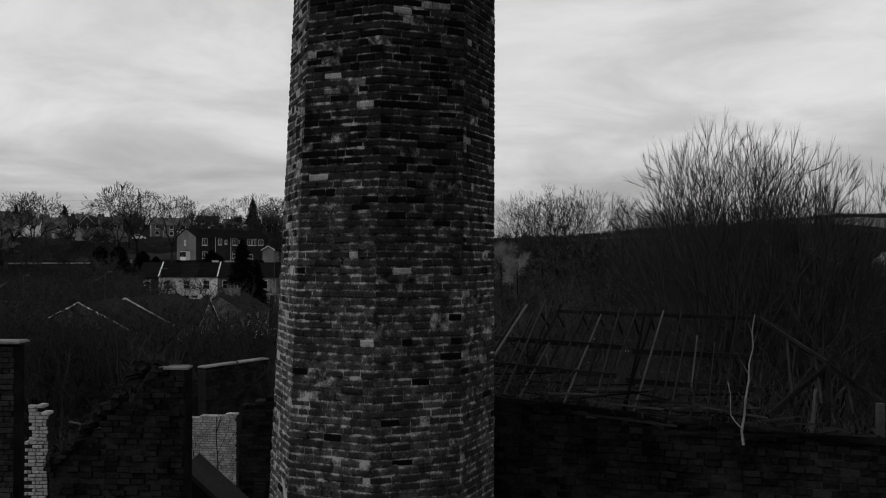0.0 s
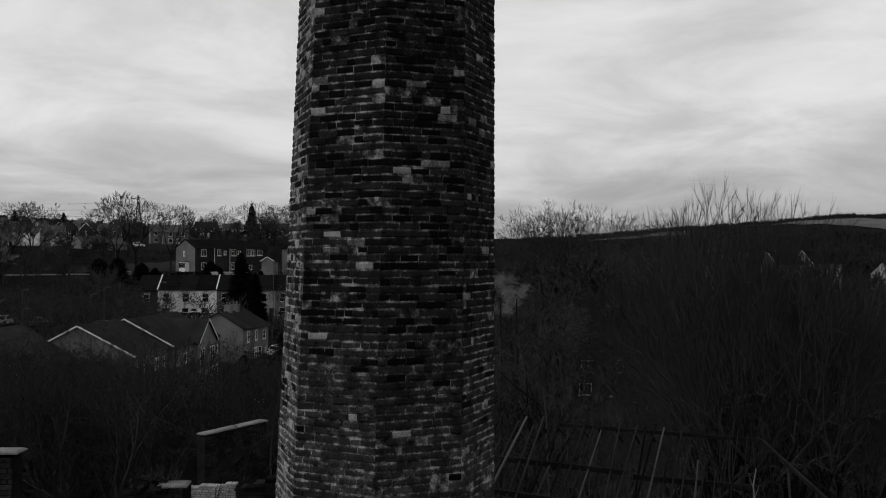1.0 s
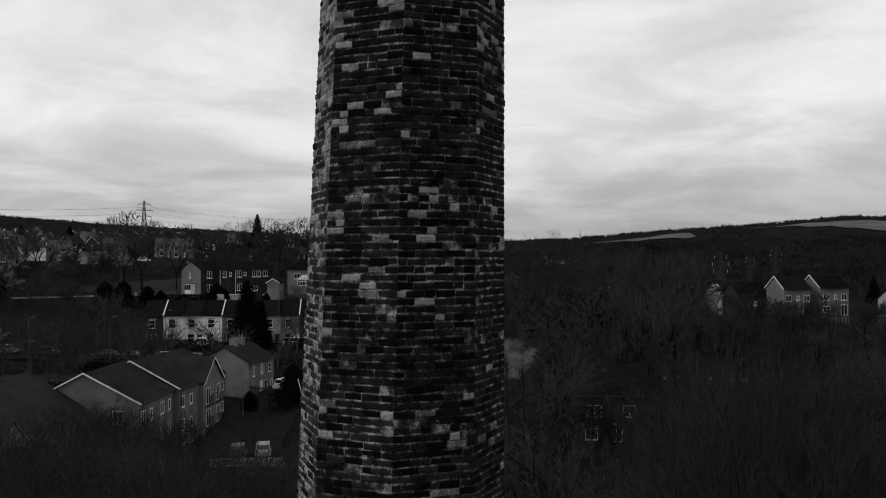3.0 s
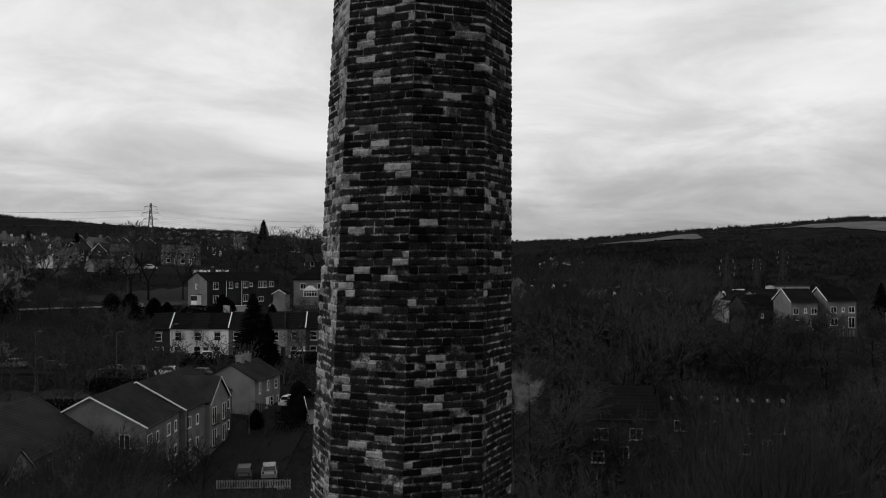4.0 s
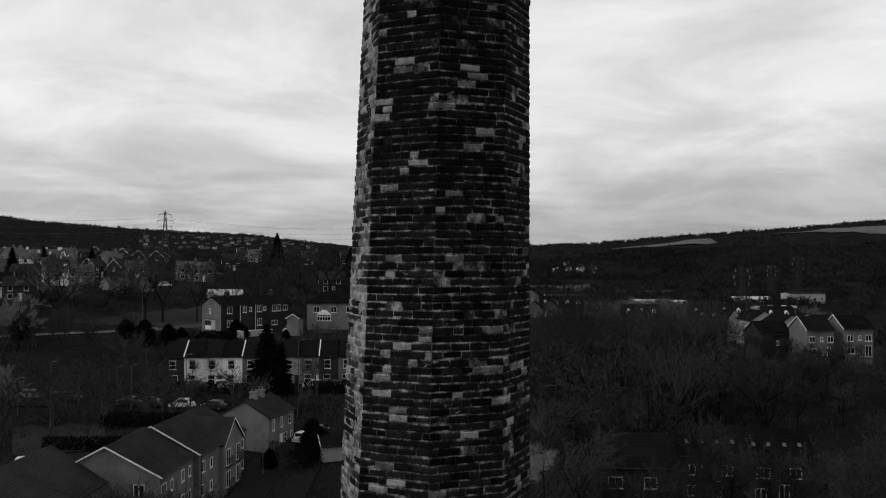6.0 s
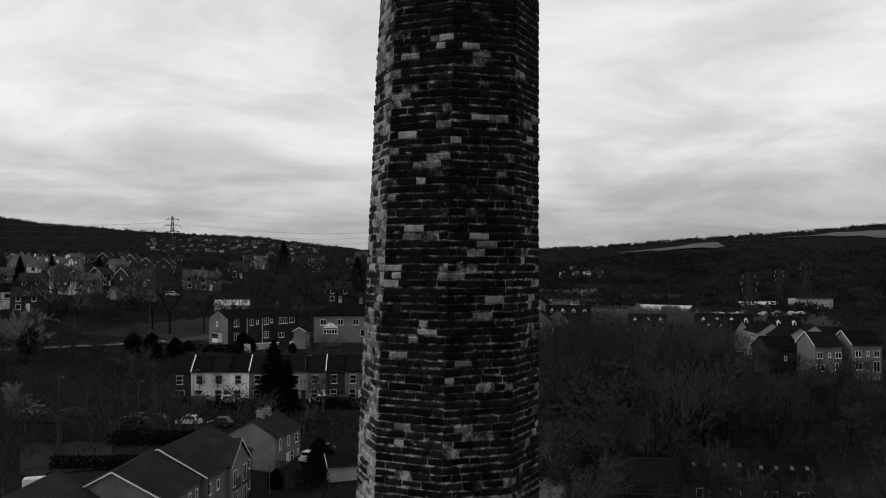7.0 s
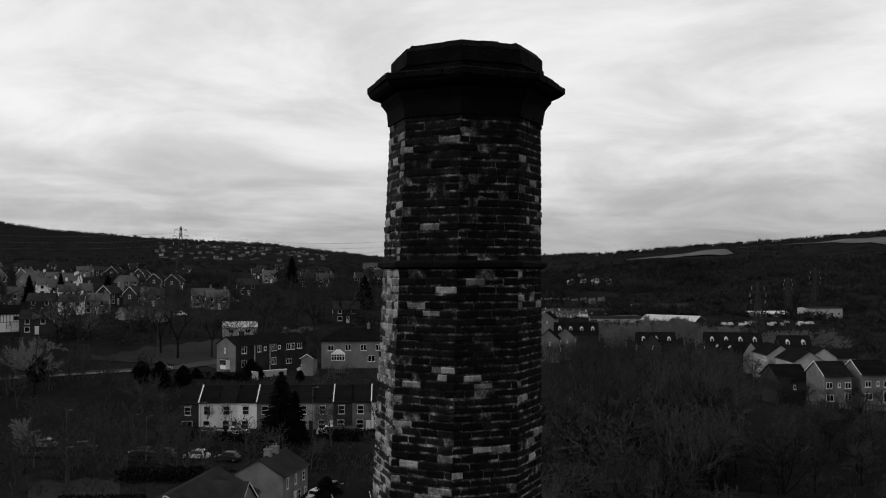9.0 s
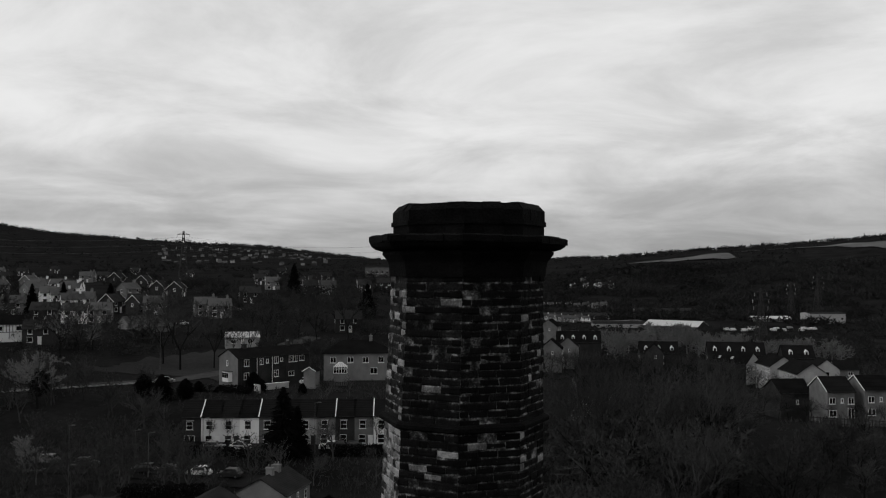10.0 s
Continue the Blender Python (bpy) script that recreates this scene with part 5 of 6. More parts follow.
# ---- trees ----
HOUSES = [o for o in bpy.data.objects if o.parent is None and (o.name.startswith("hillside") or o.name.startswith("half"))]


def tube(g, pts, radii, sides):
    n0 = len(g.v)
    for i, (p, r) in enumerate(zip(pts, radii)):
        d = (pts[min(i + 1, len(pts) - 1)] - pts[max(i - 1, 0)]).normalized()
        s = d.cross(Vector((0.31, 0.77, 0.2))).normalized()
        u = s.cross(d)
        for k in range(sides):
            t = 2 * math.pi * k / sides
            g.v.append(tuple(p + (s * math.cos(t) + u * math.sin(t)) * r))
    for i in range(len(pts) - 1):
        for k in range(sides):
            j = (k + 1) % sides
            g.f.append((n0 + i * sides + k, n0 + i * sides + j, n0 + (i + 1) * sides + j, n0 + (i + 1) * sides + k))


def spike(g, p, q, r):
    d = (q - p).normalized()
    s = d.cross(Vector((0.31, 0.77, 0.2))).normalized()
    u = s.cross(d)
    n = len(g.v)
    for k in range(3):
        t = 2 * math.pi * k / 3
        g.v.append(tuple(p + (s * math.cos(t) + u * math.sin(t)) * r))
    g.v.append(tuple(q))
    g.f += [(n, n + 1, n + 3), (n + 1, n + 2, n + 3), (n + 2, n, n + 3)]


def sliver(g, p, q, r):
    """The finest twig: two crossed thin triangles."""
    d = (q - p).normalized()
    s = d.cross(Vector((0.31, 0.77, 0.2))).normalized() * r
    u = s.cross(d)
    n = len(g.v)
    g.v += [tuple(p + s), tuple(p - s), tuple(p + u), tuple(p - u), tuple(q)]
    g.f += [(n, n + 1, n + 4), (n + 2, n + 3, n + 4)]


def grow(wood, twigs, p, d, length, r, level, counts, rg, lift, open_):
    last = level == len(counts)
    segs = 4 if level == 0 else (3 if level == 1 else 2)
    if last:
        loose = Vector((rg.gauss(0, 1), rg.gauss(0, 1), rg.gauss(0.25, 0.8))) * (0.55 if FLOOR[0] > 0.012 else 0.3)
        sliver(twigs, p, p + (d + loose).normalized() * length * rg.uniform(0.6, 1.15), max(r, FLOOR[0]))
        return
    if level > 2:
        segs = 1
    pts, radii = [p], [r]
    for s in range(segs):
        d = (d + Vector((rg.uniform(-1, 1), rg.uniform(-1, 1), rg.uniform(-0.6, 1))) * (0.10 + 0.05 * level) + Vector((0, 0, lift))).normalized()
        pts.append(pts[-1] + d * length / segs)
        radii.append(r * (1 - 0.62 * (s + 1) / segs))
    if level > 2:
        spike(twigs, pts[0], pts[-1], r)
    else:
        tube(wood if level < 2 else twigs, pts, radii, 6 if level == 0 else (5 if level == 1 else 3))
    for c in range(counts[level]):
        t = rg.uniform(0.42 if level == 0 else 0.22, 1.0)
        i = min(int(t * segs), segs - 1)
        q = pts[i].lerp(pts[i + 1], t * segs - i)
        a = rg.uniform(0, 2 * math.pi)
        side = d.cross(Vector((math.cos(a), math.sin(a), 0.3))).normalized()
        ang = radians(rg.uniform(*open_))
        nd = (d * math.cos(ang) + side * math.sin(ang)).normalized()
        grow(wood, twigs, q, nd, length * rg.uniform(0.50, 0.78) * (1.12 - 0.42 * t) * (0.52 if level + 1 == len(counts) else 1.0), max(r * (0.50 if level == 0 else 0.36) * (1.1 - 0.5 * t), max(0.0035, FLOOR[0] * 0.75) if length > 1.5 else 0.003), level + 1, counts, rg, lift, open_)


TREES = {}
FLOOR = [0.004]                         # the least half width of a twig


def tree_kind(key, seed, H, counts, lift=0.05, open_=(22, 50), stem=0.42, radius=0.022, wood=None, twig=None, thick=1.0, floor=0.004):
    rg = random.Random(seed)
    FLOOR[0] = floor
    a, b = Geo(), Geo()
    grow(a, b, Vector((0, 0, -0.4)), Vector((rg.uniform(-.05, .05), rg.uniform(-.05, .05), 1)).normalized(), H * stem + 0.4, H * radius * thick, 0, counts, rg, lift, open_)
    zmax = max(v[2] for v in b.v)
    k = H / zmax
    for g in (a, b):
        g.v = [(x * k, y * k, z * k) for x, y, z in g.v]
    TREES[key] = (mesh_of("trunk", a, wood or M_BARK), mesh_of("crown", b, twig or M_TWIG))




def fork(wood, twigs, p, d, L, r, level, rg, style):
    """A limb that bends, forks at its end and sends out side shoots, down to sprays of fine twigs;
    style: the last level, half width of a twig, least radius, least and widest angle of a fork."""
    top, fine, least, lo, hi = style
    bend = (d + Vector((rg.gauss(0, 0.10), rg.gauss(0, 0.10), rg.gauss(0.03, 0.06)))).normalized()
    m, q = p + d * L * 0.5, p + d * L * 0.5 + bend * L * 0.5
    if level < 4:
        tube(wood if level < 3 else twigs, [p, m, q], [r, r * 0.86, r * 0.72], 6 if level == 0 else 4)
    else:
        spike(twigs, p, q + bend * L * 0.2, r)
    if level == top:
        for _ in range(5):
            e = (bend + Vector((rg.gauss(0, 0.35), rg.gauss(0, 0.35), rg.gauss(0.15, 0.3)))).normalized()
            sliver(twigs, p.lerp(q, rg.uniform(0.2, 1.0)), q + e * L * rg.uniform(0.25, 0.6), fine)
        return
    turn = rg.uniform(0, 2 * math.pi)
    kids = 3 if level in (0, 1) or rg.random() < 0.2 else 2
    for k in range(kids + (1 if level > 1 and rg.random() < 0.55 else 0)):
        side = bend.cross(Vector((math.cos(turn + k * 2.4), math.sin(turn + k * 2.4), 0.2))).normalized()
        ang = radians(rg.uniform(lo, hi) if k < kids else rg.uniform(hi, hi + 23))
        nd = (bend * math.cos(ang) + side * math.sin(ang) + Vector((0, 0, 0.10))).normalized()
        at = q if k < kids else m
        fork(wood, twigs, at, nd, L * rg.uniform(0.70, 0.86) * (1.0 if k < kids else 0.75), max(r * (0.64 if k < kids else 0.45), least), level + 1, rg, style)


for kind, count, style in (("big", 3, (7, 0.0055, 0.006, 14, 32)), ("round", 3, (6, 0.022, 0.02, 20, 40))):
    for s in range(count):
        fork_rg, wood_geo, twig_geo = random.Random(240 + s), Geo(), Geo()
        fork(wood_geo, twig_geo, Vector((0, 0, -0.4)), Vector((0, 0, 1)), 3.6, 0.20, 0, fork_rg, style)
        tall = 16.0 / max(v[2] for v in twig_geo.v)
        for g in (wood_geo, twig_geo):
            g.v = [(x * tall, y * tall, z * tall) for x, y, z in g.v]
        TREES[(kind, s)] = (mesh_of("trunk", wood_geo, M_BARK), mesh_of("crown", twig_geo, M_TWIG_DARK))
for s in range(5):
    tree_kind(("wood", s), 60 + s, 12.0, (9, 8, 14), 0.045, (24, 64), 0.46, 0.011, floor=0.020)
for s in range(4):
    tree_kind(("near", s), 160 + s, 12.0, (8, 6, 5, 5), 0.035, (22, 58), 0.46, 0.010, floor=0.007)
for s in range(3):
    tree_kind(("hill", s), 70 + s, 12.0, (10, 9, 14), 0.04, (24, 66), 0.40, 0.012, floor=0.038)
for s in range(2):
    tree_kind(("pale", s), 80 + s, 7.0, (9, 8, 26), 0.04, (25, 62), 0.42, 0.012, twig=M_PALE, floor=0.02)
for s in range(2):
    tree_kind(("sapling", s), 90 + s, 2.0, (5, 4, 3), 0.06, (18, 40), 0.75, 0.010, wood=M_BARK, twig=M_BARK)
tree_kind(("stem", 0), 97, 2.0, (4, 3), 0.10, (14, 34), 0.85, 0.0065, wood=M_BIRCH, twig=M_BIRCH)
for s in range(3):
    tree_kind(("brush", s), 95 + s, 4.0, (8, 7, 5), 0.02, (20, 60), 0.3, 0.010, floor=0.012)


def conifer_kind(key, seed, H, R, power=0.8):
    rg = random.Random(seed)
    a, b = Geo(), Geo()
    tube(a, [Vector((0, 0, -0.4)), Vector((0, 0, H * 0.5)), Vector((0, 0, H * 0.97))], [H * 0.018, H * 0.012, 0.02], 6)
    tiers = 26
    for i in range(tiers):
        f = i / tiers
        z, r = H * (0.08 + 0.90 * f), R * ((1 - f) ** 0.8 if power > 0 else math.sqrt(max(0.02, 1 - (1.6 * f - 0.55) ** 2))) * rg.uniform(0.85, 1.1)
        for k in range(26):
            t = rg.uniform(0, 2 * math.pi)
            rr_ = r * rg.uniform(0.7, 1.1) + 0.15
            p = Vector((0, 0, z + rg.uniform(-.2, .2)))
            q = Vector((math.cos(t) * rr_, math.sin(t) * rr_, z - rr_ * 0.25 + rg.uniform(-.2, .3)))
            spike(b, p, q, 0.16 + 0.10 * (1 - f))
            m = p.lerp(q, 0.55)
            for _ in range(2):
                spike(b, m, m + Vector((rg.uniform(-1, 1), rg.uniform(-1, 1), rg.uniform(-.3, .5))) * (0.3 + 0.25 * r), 0.10)
    TREES[key] = (mesh_of("trunk", a, M_BARK), mesh_of("crown", b, M_LEAF))


for s in range(2):
    conifer_kind(("conifer", s), 120 + s, 12.0, 4.4)
conifer_kind(("yew", 0), 130, 6.0, 3.0, -1)

LABELS = {"round": ("tall bare winter tree with a rounded crown", "tree"), "big": ("tall bare winter tree with fine upright twigs", "tree"), "wood": ("bare tree of the dark winter wood", "tree"), "hill": ("broad bare winter tree on the hillside", "tree"), "pale": ("small tree with pale fuzzy twigs", "tree"),
          "sapling": ("thin bare sapling growing in the ruin", "sapling"), "stem": ("slender pale birch stem in the ruin", "sapling"), "yew": ("rounded dark evergreen bush on the bank", "bush"), "conifer": ("tall dark conifer with dense needles", "tree"), "brush": ("low leafless shrub on the slope", "shrub")}


def tree(kind, x, y, z, H, seed=None, rot=None, lean=0.0, spread=1.0):
    keys = [k for k in TREES if k[0] == kind]
    rg = random.Random(int(abs(x * 31 + y * 17)) if seed is None else seed)
    key = keys[rg.randrange(len(keys))]
    base = {"big": 16.0, "round": 16.0, "wood": 12.0, "hill": 12.0, "pale": 7.0, "sapling": 2.0, "stem": 2.0, "yew": 6.0, "conifer": 12.0, "brush": 4.0}[kind]
    k = H / base
    wide = k * rg.uniform(0.9, 1.15) * spread
    label, cat = LABELS[kind]
    t = thing({"sapling": "sapling", "stem": "birch_sapling", "yew": "evergreen_bush", "conifer": "conifer", "brush": "shrub"}.get(kind, "bare_tree"), label, cat,
              Matrix.Translation((x, y, z)) @ pose(0, 0, 0, lean, 0, rg.uniform(0, 360) if rot is None else rot) @ Matrix.Diagonal((wide, wide, k, 1)), {"big": "tall trees", "round": "hillside trees", "wood": "wood", "pale": "pale trees"}.get(kind, kind + "s"))
    part("trunk", TREES[key][0], None, t)
    part("crown", TREES[key][1], None, t)
    return t


BUILT = [(-40.3, 61, 15), (-35, 80, 8), (-34, 96, 12), (-27.6, 113, 6), (-16, 106, 5), (-33, 151, 10), (-44, 150, 9), (-22, 152, 9), (-47, 183, 11), (-28, 190, 10), (-30, 178, 4), (67, 162, 7), (75, 161, 7), (86, 150, 7), (58, 163, 7), (72, 200, 8), (66, 222, 7), (87, 205, 7),
         (21.5, 158, 7), (18.5, 84, 7), (30, 95, 7), (37, 95, 7), (47, 88, 9), (56, 88, 6), (61, 214, 7), (0, 0, 7), (5, 0, 7), (-7, 5, 5), (-6, 16, 3), (-54, 171, 6)]


def free(x, y, gap=0.0):
    return all((x - a) ** 2 + (y - b) ** 2 > (r + gap) ** 2 for a, b, r in BUILT)


def plant(kind, x, y, H, **kw):
    return tree(kind, x, y, height(x, y), H, **kw)


# trees that stand out
for x, y, H, s in ((9.9, 17.4, 14.0, 3), (11.4, 17.2, 18.4, 8), (10.8, 17.9, 16.2, 23), (12.7, 17.8, 18.8, 5), (14.0, 17.3, 17.2, 11), (15.3, 17.6, 15.0, 14), (16.6, 17.4, 13.6, 12), (7.0, 20.0, 12.8, 17), (11.8, 21.5, 17.6, 19), (12.1, 19.0, 18.4, 41), (13.6, 19.5, 17.0, 44), (15.0, 20.0, 15.4, 47), (17.2, 20.5, 13.6, 51)):
    tree("big", x, y, 2.0, H * 0.985, seed=s, spread=0.72)
for x, y, H, s in ((-71, 198, 20, 1), (-64, 202, 17, 2), (-78, 206, 17, 4), (-58, 210, 14, 6), (-95, 196, 17, 7), (-104, 206, 16, 9), (-60, 238, 16, 10), (-52, 244, 17, 12), (-46, 240, 16, 13), (-38, 246, 17, 14), (-84, 230, 12, 15), (-30, 232, 13, 16), (-70, 262, 12, 17)):
    plant("round", x, y, H * 0.97, seed=s, spread=1.0)
for x, y, H, s in ((-23.5, 46, 12.5, 31), (-30.5, 45, 11, 32), (-18.5, 50, 9.5, 33), (-27, 52, 10, 34), (-14, 56, 8, 35), (-34, 40, 12, 36), (-22, 66, 9, 37), (-25.5, 72, 8.5, 38), (-24.8, 78, 7.5, 39), (-29, 62, 11.4, 51), (-32.6, 63, 10.6, 52), (-26.5, 66, 9.6, 53), (-31, 68, 9.8, 54), (-27.5, 58, 10.4, 55), (-33.4, 57, 9.6, 56)):
    plant("wood", x, y, H, seed=s)


def tufted(x, y, top, R):
    """A slender tree with a small round head of pale fuzzy twigs."""
    rg = random.Random(int(x * 10))
    z = height(x, y)
    t = thing("bare_tree", "slender tree with a round head of pale fuzzy twigs", "tree", pose(x, y, z), "pale trees")
    H = top - z
    a, b = Geo(), Geo()
    tube(a, [Vector((0, 0, -0.4)), Vector((0.15, 0, H * 0.5)), Vector((0, 0.1, H - R))], [0.13, 0.09, 0.04], 6)
    c = Vector((0, 0.1, H - R))
    heads = [c + Vector((rg.uniform(-.7, .7), rg.uniform(-.7, .7), rg.uniform(-1.3, 0.6))) * R for _ in range(9)]
    for _ in range(1700):
        d = Vector((rg.gauss(0, 1), rg.gauss(0, 1), rg.gauss(0.5, 0.9))).normalized()
        q = rg.choice(heads) + d * R * rg.uniform(0.0, 0.42)
        sliver(b, q, q + (d + Vector((rg.gauss(0, .5), rg.gauss(0, .5), 0.3))).normalized() * R * 0.3, 0.008)
    part("trunk", a, M_BARK, t)
    part("crown", b, M_TUFT, t)


tufted(5.1, 50, 16.3, 1.25)
tufted(6.4, 51.5, 15.6, 1.0)
for x, y, H in ((-108, 214, 10), (-82, 151, 11), (-88, 154, 8), (-66, 116, 8.5), (-100, 216, 8)):
    plant("pale", x, y, H)
for x, y, H in ((-33, 138.5, 12.5), (-30.8, 139.5, 9), (-79, 366, 15), (-146, 274, 11), (-145, 294, 10), (-130, 298, 10), (150, 300, 14), (-38, 290, 12)):
    plant("conifer", x, y, H)
for x, y, H in ((-66, 162, 4.2), (-62, 161, 5), (-58, 163, 3.8), (-20, 108, 4.5), (-18.6, 106, 4), (-46.8, 172.6, 3.6), (-44.6, 170, 2.6), (-24.3, 101, 2.6), (-57, 168, 2.2), (-86, 160, 5), (-36, 170, 2.0)):
    plant("yew", x, y, H)


def birch(label, at, trunk, fork, r, mat):
    """A slender stem, (sideways, up) points, with a thinner fork low down."""
    t = thing("birch_sapling", label, "sapling", pose(*at), "saplings")
    for name, pts, w in (("trunk", trunk, r), ("branch", fork, r * 0.6)):
        if pts:
            g = Geo()
            tube(g, [Vector((a, 0.02 * (i % 3), b)) for i, (a, b) in enumerate(pts)], [w * (1 - 0.65 * i / (len(pts) - 1)) for i in range(len(pts))], 7)
            stem = part(name, g, mat, t)
    return t


sap = birch("thin white birch sapling rooted in the wall top", (5.33, -0.90, 12.36), ((0.02, -0.1), (0.0, 0.10), (0.05, 0.34), (0.055, 0.60), (0.11, 0.86), (0.12, 1.10), (0.17, 1.35), (0.16, 1.60), (0.21, 1.84)),
            ((0.0, 0.14), (-0.09, 0.24), (-0.155, 0.34), (-0.17, 0.5), (-0.165, 0.66), (-0.20, 0.84)), 0.021, M_BIRCH)
twigs = Geo()
for a, b, c, d in ((0.10, 0.95, -0.05, 1.25), (0.15, 1.35, 0.27, 1.62), (0.07, 0.75, 0.2, 0.98), (0.17, 1.5, 0.09, 1.78)):
    sliver(twigs, Vector((a, 0, b)), Vector((c, 0.05, d)), 0.006)
part("twigs", twigs, M_PALE, sap)
for x, y, H in ((-47.5, 144.2, 5.6), (-44.2, 143.8, 6.2), (-24.5, 145.5, 6), (-18, 146, 6.5)):
    plant("wood", x, y, H, spread=0.7)
for x, y, H in ((58, 157, 5.5), (62, 156.5, 5), (66, 155, 4), (70, 154.5, 4.5), (55, 162, 6), (60, 154, 5.5), (64, 152.5, 5.2), (68, 152, 4.8), (73, 151.5, 4.6), (77, 150, 4.6), (80.5, 148, 4.4), (84, 146, 4.5), (56, 157, 6.5), (50, 158, 7), (64, 226, 9), (67, 230, 8.5), (70, 228, 8), (61, 229, 9.5), (66, 222, 8), (58, 232, 9.5), (63, 234, 9.5), (67.5, 234, 8.5), (55, 236, 10), (30, 268, 9), (22, 268, 8), (19, 271, 8), (26, 264, 8), (28, 282, 8), (32, 284, 8), (35, 271, 9), (40, 274, 9), (45, 272, 9), (50, 270, 9), (26, 272, 8), (54, 276, 9), (62, 274, 9), (66, 270, 9), (75.5, 205, 6), (72, 208, 6.5), (69, 212, 7)):
    plant("wood", x, y, H)
tree("sapling", -6.35, 14.9, 7.6, 3.7, seed=4, spread=0.8)
tree("sapling", -7.1, 15.0, 7.6, 2.2, seed=5, spread=0.8)
birch("single faint pale stem standing behind the roof frame", (3.3, 6.2, 2.4), ((0, 0), (0.05, 6.5), (0.02, 9.5), (-0.03, 10.6), (-0.05, 11.4), (-0.12, 11.9)), None, 0.03, M_TIMBER_PALE)


# the wood on the far bank, and thickets round the ruin
rt = random.Random(77)
made = 0
spots = []
while made < 48:                        # trees among the houses of the hillside
    az, r = rt.uniform(-31, -6.5), rt.uniform(198, 470)
    x, y = 0.8 + r * math.sin(radians(az)), -13.8 + r * math.cos(radians(az))
    if -25 < az < -14.4 and 196 < r < 256:
        continue
    if any((x - o.matrix_basis.translation.x) ** 2 + (y - o.matrix_basis.translation.y) ** 2 < 70 for o in HOUSES) or not free(x, y, 2.0):
        continue
    spots.append((x, y, height(x, y), rt.uniform(5.0, 9.0) if r < 330 else rt.uniform(6, 10)))
    made += 1
made = 0
while made < 170:
    az, r = rt.uniform(2.5, 33), 48 + 112 * rt.random() ** 0.8
    x, y = 0.8 + r * math.sin(radians(az)), -13.8 + r * math.cos(radians(az))
    if not free(x, y, 1.0):
        continue
    H = rt.uniform(12, 16) if r < 92 else rt.uniform(12, 16)
    if 9 < az < 18.5 and r < 104:
        H = rt.uniform(6.5, 9.0)
    if r > 128:
        H = rt.uniform(5.5, 8.5) if az > 15 else rt.uniform(8, 13)
    plant("hill" if r > 120 else "wood", x, y, H)
    made += 1
for i in range(18):                     # before the houses in the wood
    plant("wood", 12 + i * 1.9 + rt.uniform(-.6, .6), rt.uniform(72, 77) if i < 7 else rt.uniform(78, 84), rt.uniform(8.5, 11), spread=1.0)
for i in range(18):                     # before the dormer rows
    x = rt.uniform(18, 118)
    plant("wood", x, 300 - 0.4 * (x - 20) - rt.uniform(4, 16), rt.uniform(5, 7.5))
for x, y, H in ((16, 118, 20), (20, 122, 21), (24, 119, 20), (29, 124, 18), (33, 121, 19), (12, 124, 18), (38, 126, 16), (26, 100, 18)):
    plant("big", x, y, H)


def thicket(name, label, spots, use, mat):
    """Many small trees too close to count, joined."""
    g = Geo()
    kinds = []
    for k in TREES:
        if k[0] in use:
            kinds.append([(np.array([v.co[:] for v in me.vertices]), [tuple(f.vertices) for f in me.polygons]) for me in TREES[k]])
    rg = random.Random(3)
    for x, y, z, H in spots:
        meshes = kinds[rg.randrange(len(kinds))]
        k = H / meshes[1][0][:, 2].max()
        a = rg.uniform(0, 6.28)
        ca, sa = math.cos(a) * k * 1.2, math.sin(a) * k * 1.2
        for p, faces in meshes:
            n = len(g.v)
            q = np.stack([p[:, 0] * ca - p[:, 1] * sa + x, p[:, 0] * sa + p[:, 1] * ca + y, p[:, 2] * k + z], 1)
            g.v += q.tolist()
            g.f += [[n + i for i in f] for f in faces]
    return tagged(new(name, mesh_of(name, g, mat)), label, "thicket", kind="stuff")


slope_spots = spots
spots = []
while len(spots) < 20:                  # taller ones before the flats
    x, y = rt.uniform(-37, -9), rt.uniform(30, 47)
    if free(x, y, 0.5):
        spots.append((x, y, 0.5, rt.uniform(10, 12.8)))
while len(spots) < 50:
    x, y = rt.uniform(-30, -3), rt.uniform(19, 44)
    if free(x, y, 0.5) and abs(x + 0.05 * y) > 2:
        spots.append((x, y, 1.0, rt.uniform(8, 10.8)))
while len(spots) < 80:
    x, y = rt.uniform(5, 32), rt.uniform(9, 40)
    if free(x, y, 0.5):
        spots.append((x, y, 0.6, rt.uniform(7.5, 11)))
while len(spots) < 126:                 # the tall near screen of twigs
    x, y = rt.uniform(-24, -4), rt.uniform(20, 30)
    if free(x, y, 0.2):
        spots.append((x, y, 0.5, rt.uniform(12.4, 13.9)))
for _ in range(24):                     # before the gable of the flats
    spots.append((rt.uniform(-33.5, -22.5), rt.uniform(50, 69), -0.8, rt.uniform(9.5, 12.6)))
for _ in range(16):
    spots.append((rt.uniform(-23, -9), rt.uniform(22, 32), 0.5, rt.uniform(13.6, 14.6)))
thicket("thicket", "dense bare thicket round the ruined mill", spots, ("near",), M_TWIG_NEAR)
spots = []
while len(spots) < 110:                 # the bank below the road
    az, r = rt.uniform(-31, -13), rt.uniform(138, 222)
    x, y = 0.8 + r * math.sin(radians(az)), -13.8 + r * math.cos(radians(az))
    if free(x, y, 2.0) and not (-24 < az < -15 and r > 196):
        spots.append((x, y, height(x, y), rt.uniform(3.0, 8.0)))
